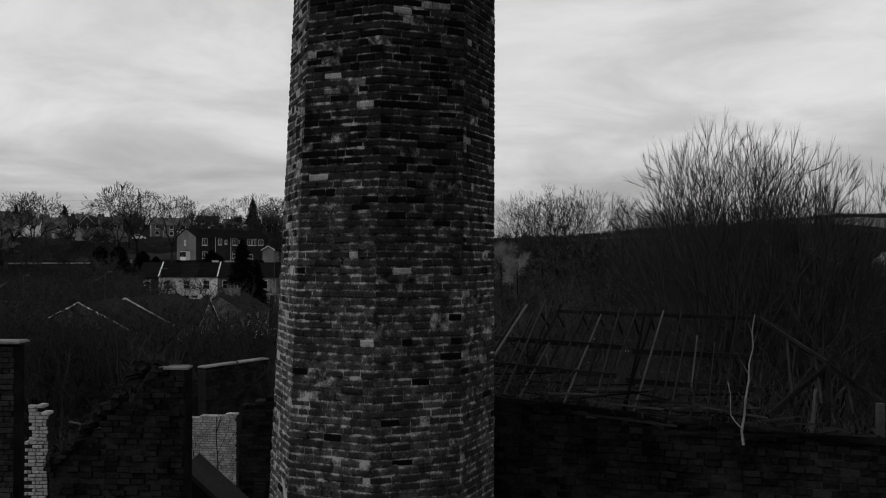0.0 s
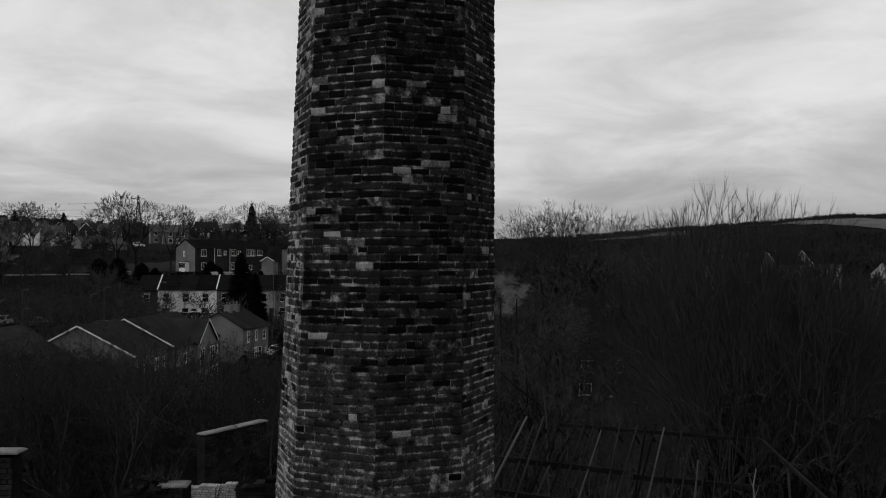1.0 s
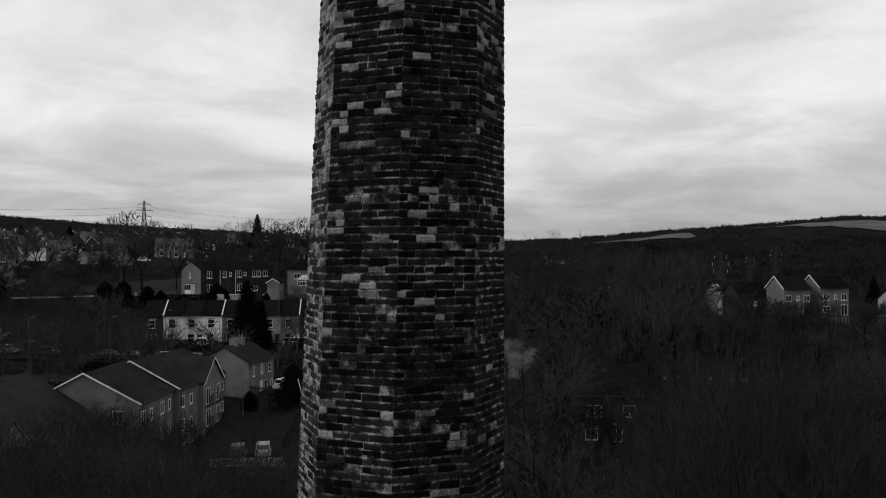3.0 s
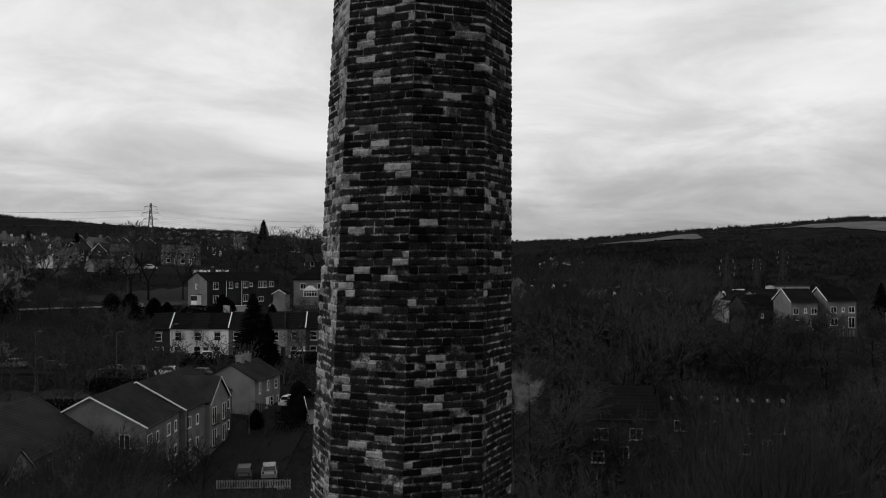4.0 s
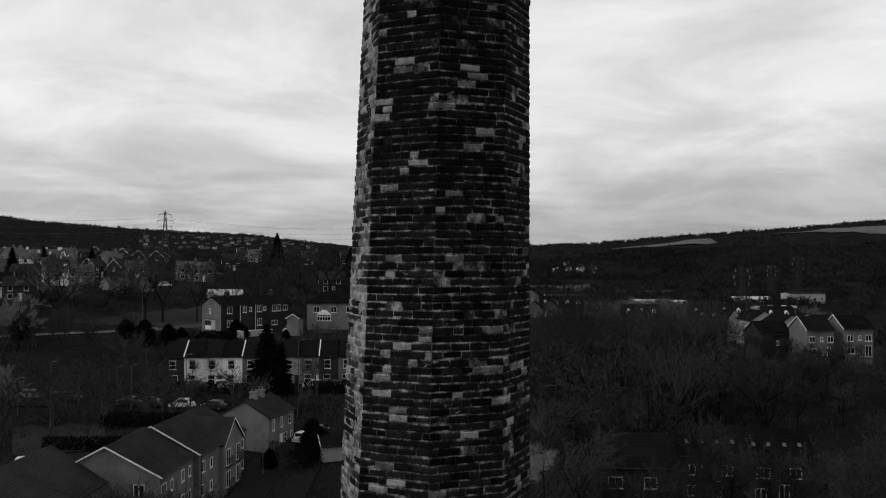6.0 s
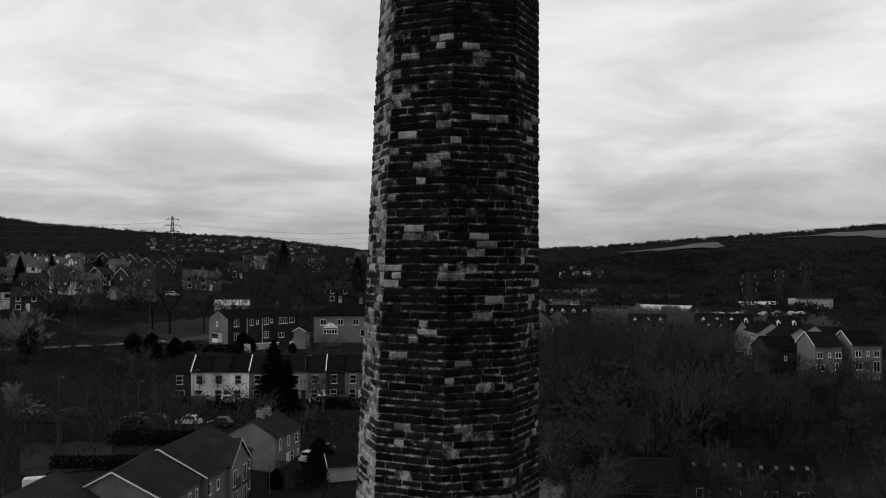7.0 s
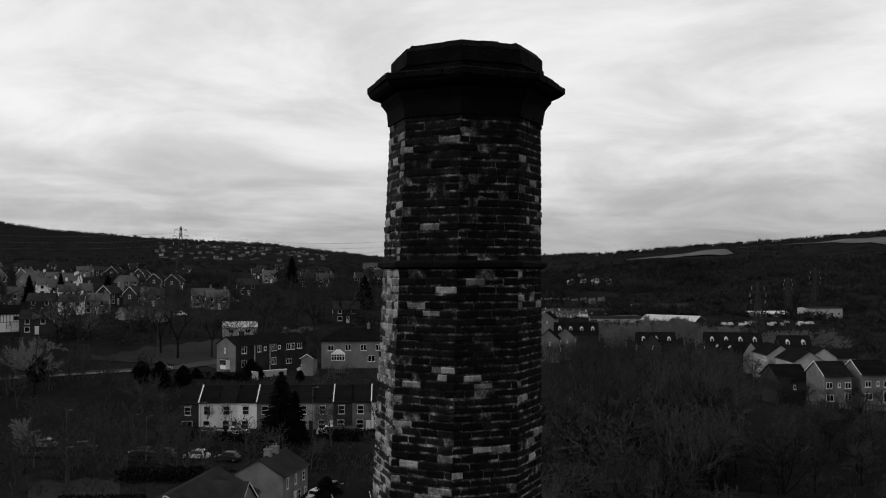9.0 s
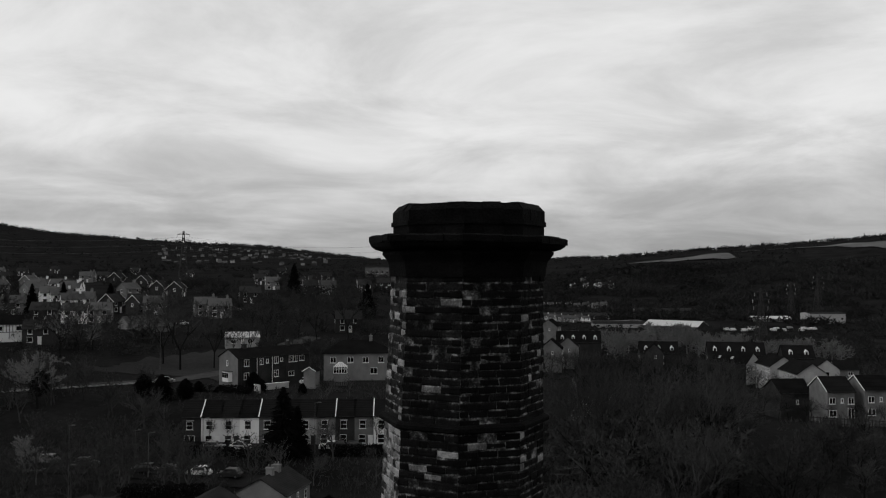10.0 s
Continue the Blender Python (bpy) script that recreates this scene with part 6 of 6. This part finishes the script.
while len(spots) < 200:
    az, r = rt.uniform(-31, -4), rt.uniform(108, 300)
    x, y = 0.8 + r * math.sin(radians(az)), -13.8 + r * math.cos(radians(az))
    if free(x, y, 2.0) and not (-24 < az < -15 and 196 < r < 245):
        spots.append((x, y, height(x, y), rt.uniform(2.0, 7.5)))
valley = []
while len(valley) < 44:                 # belt between the estate and the works
    x, y = rt.uniform(42, 160), rt.uniform(322, 440)
    if x / y < 0.42:
        valley.append((x, y, height(x, y), rt.uniform(10.5, 13.5) if x < 105 else rt.uniform(8.5, 12.0)))
for _ in range(10):                     # a taller clump before the pale shed
    x, y = rt.uniform(98, 128), rt.uniform(500, 540)
    valley.append((x, y, height(x, y), 8.4 - height(x, y) + rt.uniform(-1.0, 0.4)))
thicket("valley_trees", "belt of pale grey bare trees along the valley floor", valley, ("hill",), M_GREY_TWIG)
thicket("hillside_trees", "bare winter trees among the hillside houses", slope_spots, ("hill",), M_TWIG)
thicket("scrub", "bare scrub and small trees on the hillside", spots, ("brush",), M_SCRUB)


def undergrowth():
    """Brambles, dead grass and stems over the rough ground."""
    g = Geo()
    rg = random.Random(31)
    for _ in range(11000):
        az, r = rg.uniform(-32, 34), 30 + 250 * rg.random()
        x, y = 0.8 + r * math.sin(radians(az)), -13.8 + r * math.cos(radians(az))
        if noise.noise((x * 0.05, y * 0.05, 8.0)) < -0.12 or not free(x, y, -1.0) or (-24 < az < -15 and 196 < r < 245):
            continue
        z = height(x, y) - 0.1
        H = rg.uniform(0.4, 1.5)
        for _ in range(6):
            p = Vector((x + rg.uniform(-.9, .9), y + rg.uniform(-.9, .9), z))
            sliver(g, p, p + Vector((rg.uniform(-.7, .7), rg.uniform(-.7, .7), H * rg.uniform(0.5, 1))), 0.025 + 0.0004 * r)
    tagged(new("undergrowth", mesh_of("undergrowth", g, M_SCRUB)), "dark dead undergrowth over the slopes", "undergrowth", kind="stuff")


undergrowth()


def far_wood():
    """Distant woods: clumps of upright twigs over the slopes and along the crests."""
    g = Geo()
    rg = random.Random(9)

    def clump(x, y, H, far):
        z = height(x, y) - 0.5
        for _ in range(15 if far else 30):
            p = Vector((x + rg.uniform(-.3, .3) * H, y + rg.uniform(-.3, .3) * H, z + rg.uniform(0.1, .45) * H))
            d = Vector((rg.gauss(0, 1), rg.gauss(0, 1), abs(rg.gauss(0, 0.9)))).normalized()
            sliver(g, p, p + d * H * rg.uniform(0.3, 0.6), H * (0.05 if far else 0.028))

    for _ in range(7500):                   # hillsides
        az = rg.uniform(-31, 31)
        r = rg.uniform(240, 3300 if az < -4 else 2050)
        dens = noise.noise((az * 0.25, r * 0.004, 4.0))
        if dens < -0.05 - (0.25 if az > 4 else 0.0):
            continue
        if 9.2 < az < 28.5 and (1540 if az < 15.6 else (1655 if az < 19.6 else 1470)) < r < 1710:
            continue
        clump(0.8 + r * math.sin(radians(az)), -13.8 + r * math.cos(radians(az)), rg.uniform(4, 8.5), r > 800)
    for _ in range(5200):                   # the wooded slope across the valley
        az, r = rg.uniform(3, 30), rg.uniform(880, 1480)
        r -= 50 * ramp(az, 17, 20)
        if noise.noise((az * 0.5, r * 0.006, 9.0)) > -0.25:
            clump(0.8 + r * math.sin(radians(az)), -13.8 + r * math.cos(radians(az)), rg.uniform(7, 13), True)
    for _ in range(1500):                   # crests
        az = rg.uniform(-31, 31)
        rc = 3400 - 1300 * ramp(az, -8, 9)
        if noise.noise((az * 0.8, 2.0, 7.0)) < -0.15 and rg.random() < 0.7:
            continue
        r = rc * rg.uniform(0.975, 1.0)
        clump(0.8 + r * math.sin(radians(az)), -13.8 + r * math.cos(radians(az)), rg.uniform(6, 15) * (1.0 if az > 0 else 1.2), True)
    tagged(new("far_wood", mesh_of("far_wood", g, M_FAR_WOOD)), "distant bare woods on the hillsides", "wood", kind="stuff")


far_wood()
# ---- ground covers: grass, roads, fields ----


def draped(name, label, category, mat, az0, az1, r0, r1, lift=0.12, n=40, m=14, wave=0.0, taper=False, hold=0.5):
    """A patch that lies on the ground between two bearings and two distances from the chimney."""
    g = Geo()
    for i in range(m + 1):
        for j in range(n + 1):
            a = az0 + (az1 - az0) * j / n
            shape = min(1.0, 0.06 + 1.15 * (j / n) ** 1.3, 12 * (1 - j / n)) if taper else 1.0
            r = r0 + (r1 - r0) * (hold + (i / m - hold) * shape)
            if i in (0, m):
                r += wave * noise.noise((a * 0.9, i * 3.0, 1.0)) * (r1 - r0)
            x, y = 0.8 + r * math.sin(radians(a)), -13.8 + r * math.cos(radians(a))
            g.v.append((x, y, height(x, y) + lift))
    for i in range(m):
        for j in range(n):
            k = i * (n + 1) + j
            g.f.append((k, k + 1, k + n + 2, k + n + 1))
    me = mesh_of(name, g, mat)
    for p in me.polygons:
        p.use_smooth = True
    return tagged(new(name, me), label, category, kind="structure")


def road(name, label, pts, width, mat, lift=0.16):
    g = Geo()
    fine = []
    for (x0, y0), (x1, y1) in zip(pts, pts[1:]):
        k = max(2, int(math.hypot(x1 - x0, y1 - y0) / 3))
        fine += [(x0 + (x1 - x0) * i / k, y0 + (y1 - y0) * i / k) for i in range(k)]
    fine.append(pts[-1])
    for i, (x, y) in enumerate(fine):
        ax, ay = fine[max(i - 1, 0)]
        bx, by = fine[min(i + 1, len(fine) - 1)]
        d = Vector((bx - ax, by - ay, 0)).normalized()
        for s in (-1, -0.33, 0.33, 1):
            px_, py_ = x - d.y * s * width / 2, y + d.x * s * width / 2
            g.v.append((px_, py_, height(px_, py_) + lift))
    for i in range(len(fine) - 1):
        for k in range(3):
            q = i * 4 + k
            g.f.append((q + 1, q, q + 4, q + 5))
    return tagged(new(name, mesh_of(name, g, mat)), label, "road", kind="structure")


draped("grass_slope", "open rough grass slope between the houses", "grass", M_GRASS, -25.0, -14.4, 203, 252, 0.15, wave=0.15, taper=True)
draped("grass_bank", "mown bank beside the road", "grass", M_GRASS, -27, -22, 128, 141, 0.12, wave=0.2)
for a0, a1, r0, r1, hold in ((9.2, 15.6, 1545, 1665, 0.1), (15.0, 20.4, 1668, 1690, 0.5), (19.6, 28.5, 1475, 1705, 0.95), (-17.5, -14.0, 2850, 3150, 0.5), (4.6, 10.2, 840, 880, 0.5)):
    draped("pasture", "pale open pasture on the far hill", "field", M_FIELD, a0, a1, r0, r1, 1.2, wave=0.10, taper=True, hold=hold)
road("road", "dark asphalt lane past the parked cars", [(-82, 127), (-62, 128), (-44, 125.5), (-30, 124)], 6.0, M_ASPHALT)
road("road", "asphalt road climbing between the grass and the row", [(-104, 158), (-84, 170), (-66, 182), (-58, 200), (-60, 222), (-48, 248)], 5.5, M_LANE)
road("car_park", "asphalt yard beside the flats", [(-22.5, 78), (-22.5, 104)], 9.0, M_ASPHALT)
road("terrace_road", "asphalt street before the terraced row", [(-60, 139.6), (-34, 142.0), (-10, 144.2)], 5.0, M_ASPHALT)
kerb = Geo()
for (x0, y0), (x1, y1) in zip([(-96, 160), (-84, 167.2), (-74, 173.6)], [(-84, 167.2), (-74, 173.6), (-66, 179.2)]):
    kerb.beam((x0, y0, height(x0, y0) + 0.3), (x1, y1, height(x1, y1) + 0.3), 0.25, 0.3)
tagged(new("roadside_wall", mesh_of("roadside_wall", kerb, M_WALL_PALE)), "low pale wall along the climbing road", "wall", kind="structure")

# ---- cars ----


def car_shape(L, W, H, van=False):
    s = ((-0.5, 0.26), (-0.5, 0.50), (-0.47, 0.58), (-0.40, 0.62), (-0.33, 0.95), (-0.24, 1.0), (0.12, 1.0), (0.27, 0.64), (0.45, 0.56), (0.5, 0.46), (0.5, 0.24))
    if van:
        s = ((-0.5, 0.2), (-0.5, 0.95), (-0.46, 1.0), (0.25, 1.0), (0.33, 0.94), (0.43, 0.6), (0.5, 0.52), (0.5, 0.2))
    g = Geo()
    n = len(s)
    for k, (yy, inset) in enumerate(((-0.5, 0.06), (-0.47, 0.0), (0.47, 0.0), (0.5, 0.06))):
        for x, z in s:
            narrow = 0.10 * max(0, z - 0.6) / 0.4
            g.v.append((x * L * (1 - inset * 0.3), yy * W * (1 - 2 * narrow), 0.14 + (z - 0.2) * (H - 0.14) / 0.8 - (inset * 0.3 if z > 0.9 else 0)))
    for k in range(3):
        for i in range(n):
            j = (i + 1) % n
            g.f.append((k * n + i, k * n + j, (k + 1) * n + j, (k + 1) * n + i))
    g.f.append(tuple(range(n - 1, -1, -1)))
    g.f.append(tuple(range(3 * n, 4 * n)))
    return g


CARS = {}


def car(colour, x, y, rot, van=False):
    m = pose(x, y, height(x, y) + 0.18, 0, 0, rot)
    key = (colour, van)
    if key in CARS:
        return copy_thing(CARS[key], m)
    L, W, H = (4.9, 1.9, 2.1) if van else (3.9, 1.7, 1.45)
    c = thing("parked_van" if van else "parked_car", {"white": "white", "grey": "silver grey", "black": "black"}[colour] + (" parked van with dark windows" if van else " parked hatchback car with dark windows"), "van" if van else "car", m, "" if van else "parked cars")
    part("body", car_shape(L, W, H, van), M_CAR[colour], c)
    for s in (-1, 1):
        side = Geo()
        if van:
            side.prism([(L * 0.16, s * W * 0.462, H * 0.58), (L * 0.33, s * W * 0.462, H * 0.58), (L * 0.29, s * W * 0.435, H * 0.88), (L * 0.16, s * W * 0.435, H * 0.88)], (0, s * 0.03, 0))
        else:
            side.prism([(-L * 0.34, s * W * 0.487, H * 0.62), (L * 0.20, s * W * 0.487, H * 0.62), (L * 0.11, s * W * 0.42, H * 0.93), (-L * 0.28, s * W * 0.42, H * 0.93)], (0, s * 0.02, 0))
        part("side_window", side, M_GLASS, c)
        for x0 in (-L * 0.31, L * 0.31):
            w = part("wheel", Geo().beam((x0, s * (W / 2 - 0.17), 0.30), (x0, s * (W / 2 + 0.01), 0.30), 0.62, sides=14), M_TYRE, c)
            part("rim", Geo().beam((x0, s * (W / 2 - 0.0), 0.30), (x0, s * (W / 2 + 0.02), 0.30), 0.38, sides=10), M_STEEL, w)
        part("headlight", Geo().box(L * 0.478, s * W * 0.36 - 0.15, 0.62, L * 0.497, s * W * 0.36 + 0.15, 0.76), M_WHITE, c)
        part("tail_light", Geo().box(-L * 0.502, s * W * 0.38 - 0.1, 0.72, -L * 0.485, s * W * 0.38 + 0.1, 0.95), M_BLACK, c)
    if not van:
        part("windscreen", Geo().prism([(L * 0.262, -W * 0.40, H * 0.65), (L * 0.262, W * 0.40, H * 0.65), (L * 0.128, W * 0.36, H * 0.965), (L * 0.128, -W * 0.36, H * 0.965)], (0.025, 0, 0.02)), M_GLASS, c)
        part("rear_window", Geo().prism([(-L * 0.393, -W * 0.38, H * 0.66), (-L * 0.393, W * 0.38, H * 0.66), (-L * 0.338, W * 0.35, H * 0.92), (-L * 0.338, -W * 0.35, H * 0.92)], (-0.025, 0, 0.015)), M_GLASS, c)
    CARS[key] = c
    return c


for colour, x, y, rot in (("white", -43.6, 126.4, 172), ("black", -48.8, 126.8, 174), ("black", -52.6, 127.2, 176), ("black", -38.5, 126.0, 170), ("grey", -70, 130.5, 178), ("black", -63, 129.4, 5),
                          ("white", -41.6, 143.2, 8), ("grey", -46.2, 142.7, 5), ("white", -26.0, 144.8, 185), ("black", -21.5, 145, 5), ("black", -24, 144.6, 5), ("white", -21.6, 111.0, 68), ("black", -20.2, 114.0, 68),
                          ("grey", -19.4, 85.5, 100), ("black", -22.0, 84.8, 98), ("grey", -67, 176.5, 40), ("white", -36.5, 179.5, 30), ("black", -86, 300, 10), ("white", -92, 262, 15)):
    car(colour, x, y, rot)
car("white", -51.5, 95.0, 20, van=True)
yard_rg = random.Random(8)
for i in range(14):
    car(yard_rg.choice(("white", "white", "grey")), 196 + i * 5.5 + yard_rg.uniform(-2, 2), 716 + yard_rg.uniform(-14, 14), yard_rg.uniform(-30, 30), van=True)

# ---- street lamps, pylons, fences ----


def street_lamp(x, y, H, double=False):
    l = thing("street_lamp", "slim grey street lamp post with small lantern", "street lamp", pose(x, y, height(x, y)), "street lamps")
    part("base", Geo().beam((0, 0, -0.4), (0, 0, 0.9), 0.22, sides=8), M_STEEL, l)
    part("pole", Geo().beam((0, 0, 0.9), (0, 0, H), 0.11, sides=8, w2=0.08), M_STEEL, l)
    a = part("arm", Geo().beam((0, 0, H - 0.05), (0.7, -0.2, H + 0.12), 0.07, sides=6), M_STEEL, l)
    part("lantern", Geo().box(0.55, -0.36, H + 0.06, 1.1, -0.1, H + 0.2, inset=0.04), M_STEEL, a)


for x, y, H in ((-24.6, 98.5, 4.2), (-66, 119, 5.5), (-58.5, 113.5, 5.0), (-51, 124.5, 7.0), (-75.5, 197, 10.5), (-68, 134, 5.5), (-57, 134.5, 5), (-46, 136, 7), (-97, 174, 7), (36, 66, 8), (52, 60, 7), (-15, 143, 8), (-28, 141, 9)):
    street_lamp(x, y, H)


def pylon(x, y, H, rot, label):
    z0 = height(x, y)
    t = thing("pylon", label, "pylon", pose(x, y, z0, 0, 0, rot), "pylons")

    def half(z):
        return H * (0.085 * (1 - z / H) ** 1.3 + 0.012)

    for sx in (-1, 1):
        for sy in (-1, 1):
            g = Geo()
            zs = [-1.0] + [H * k / 8 for k in range(1, 9)]
            tube(g, [Vector((sx * half(max(a, 0)), sy * half(max(a, 0)), a)) for a in zs], [0.26] * 9, 4)
            part("leg", g, M_PYLON, t)
    for k in range(8):
        a, b = H * k / 8, H * (k + 1) / 8
        for sx, sy, ex, ey in ((-1, -1, 1, -1), (1, -1, 1, 1), (1, 1, -1, 1), (-1, 1, -1, -1)):
            part("brace", Geo().beam((sx * half(a), sy * half(a), a), (ex * half(b), ey * half(b), b), 0.2), M_PYLON, t)
            part("brace", Geo().beam((ex * half(a), ey * half(a), a), (sx * half(b), sy * half(b), b), 0.2), M_PYLON, t)
            part("brace", Geo().beam((sx * half(b), sy * half(b), b), (ex * half(b), ey * half(b), b), 0.2), M_PYLON, t)
    for z, w in ((0.66, 0.15), (0.79, 0.17), (0.92, 0.13)):
        for s in (-1, 1):
            g = Geo().beam((0, 0, H * z), (s * H * w, 0, H * z + 0.3), 0.3).beam((0, 0, H * (z + 0.045)), (s * H * w, 0, H * z + 0.3), 0.25)
            arm = part("cross_arm", g, M_PYLON, t)
            part("insulator", Geo().beam((s * H * w, 0, H * z + 0.3), (s * H * w, 0, H * z - 2.0), 0.35, sides=6), M_WALL_PALE, arm)
    return t, z0


PYL = [pylon(176, 560, 27 - height(176, 560), 14, "dark lattice pylon with pale insulators among the trees"),
       pylon(-250.5, 733.5, 71.4 - height(-250.5, 733.5), 25, "tall lattice steel pylon on the hillside"),
       pylon(315, 916, 27.2 - height(315, 916), 20, "lattice steel pylon in the valley"),
       pylon(338, 905, 36 - height(338, 905), 20, "lattice steel pylon with long arms in the valley")]


def cable(a, b, sag):
    g = Geo()
    pts = [Vector(a).lerp(Vector(b), i / 14) - Vector((0, 0, 4 * sag * (i / 14) * (1 - i / 14))) for i in range(15)]
    tube(g, pts, [0.05] * 15, 3)
    tagged(new("power_cable", mesh_of("power_cable", g, M_STEEL)), "thin overhead power cable between pylons", "cable", "power cables")


for dz, off in ((0.66, 6), (0.79, 7), (0.92, 5)):
    H = 71.4 - height(-250.5, 733.5)
    for s in (-1, 1):
        z = height(-250.5, 733.5) + H * dz - 2
        cable((-250.5 + s * off, 733.5, z), (-30 + s * off, 900, z + 4), 9)
        cable((-250.5 + s * off, 733.5, z), (-520 + s * off, 600, z + 10), 9)


def fence(x0, y0, x1, y1, n, H, mat, label):
    f = thing("fence", label, "fence", pose(0, 0, 0))
    for i in range(n):
        u = i / (n - 1)
        x, y = x0 + (x1 - x0) * u, y0 + (y1 - y0) * u
        z = height(x, y)
        part("paling", Geo().box(-0.07, -0.02, -0.3, 0.07, 0.02, H), mat, f, m=pose(x, y, z, 0, 0, math.degrees(math.atan2(y1 - y0, x1 - x0))))
    for k in (0.25, 0.85):
        part("rail", Geo().beam((x0, y0, height(x0, y0) + H * k), (x1, y1, height(x1, y1) + H * k), 0.06, 0.09), mat, f)
    return f


fence(-24.2, 81.6, -16.6, 82.6, 30, 1.1, M_WALL_PALE, "low pale paling fence by the car park")
fence(-28, 107.5, -22, 105.5, 26, 1.7, M_BLACK, "dark board fence behind the cottage")
fence(60, 153.5, 92, 143.0, 60, 1.6, M_WALL_DARK, "dark board fence below the estate gardens")
fence(-33, 176.2, -18, 177.6, 40, 1.2, M_WALL_DARK, "garden fence of the house with the conservatory")


def hedge(pts, w, H, label):
    g = Geo()
    rg = random.Random(int(abs(pts[0][0] * 10)))
    for (x0, y0), (x1, y1) in zip(pts, pts[1:]):
        L = math.hypot(x1 - x0, y1 - y0)
        for _ in range(int(L * 120)):
            u = rg.random()
            a, b = rg.uniform(-1, 1), rg.random()
            x, y = x0 + (x1 - x0) * u, y0 + (y1 - y0) * u
            nx, ny = -(y1 - y0) / L, (x1 - x0) / L
            k = math.sqrt(max(0.0, 1 - (b * 0.9) ** 3))
            p = Vector((x + nx * a * w / 2 * k, y + ny * a * w / 2 * k, height(x, y) + b * H))
            spike(g, p, p + Vector((rg.uniform(-1, 1), rg.uniform(-1, 1), rg.uniform(-0.2, 1))).normalized() * 0.35, 0.10)
    h = thing("hedge", label, "hedge", pose(0, 0, 0), "hedges")
    part("foliage", g, M_LEAF, h)


hedge([(-52, 115.5), (-44, 116.5), (-40, 117.5)], 3.0, 1.9, "dark clipped evergreen hedge beside the lane")
hedge([(-55, 104), (-44, 106)], 2.4, 1.6, "dark evergreen hedge near the flats")
hedge([(-52, 137.5), (-38, 138.8)], 2.2, 1.8, "dark hedge below the terraced street")
hedge([(-27, 140.2), (-14, 141.4)], 2.2, 2.0, "dark hedge below the terraced street")
hedge([(-56, 167.5), (-50, 168.0), (-46, 167.5)], 2.4, 1.4, "ragged dark hedge on the bank")
hedge([(-21, 100), (-19, 104)], 3.0, 2.6, "rounded dark bush beside the cottage drive")
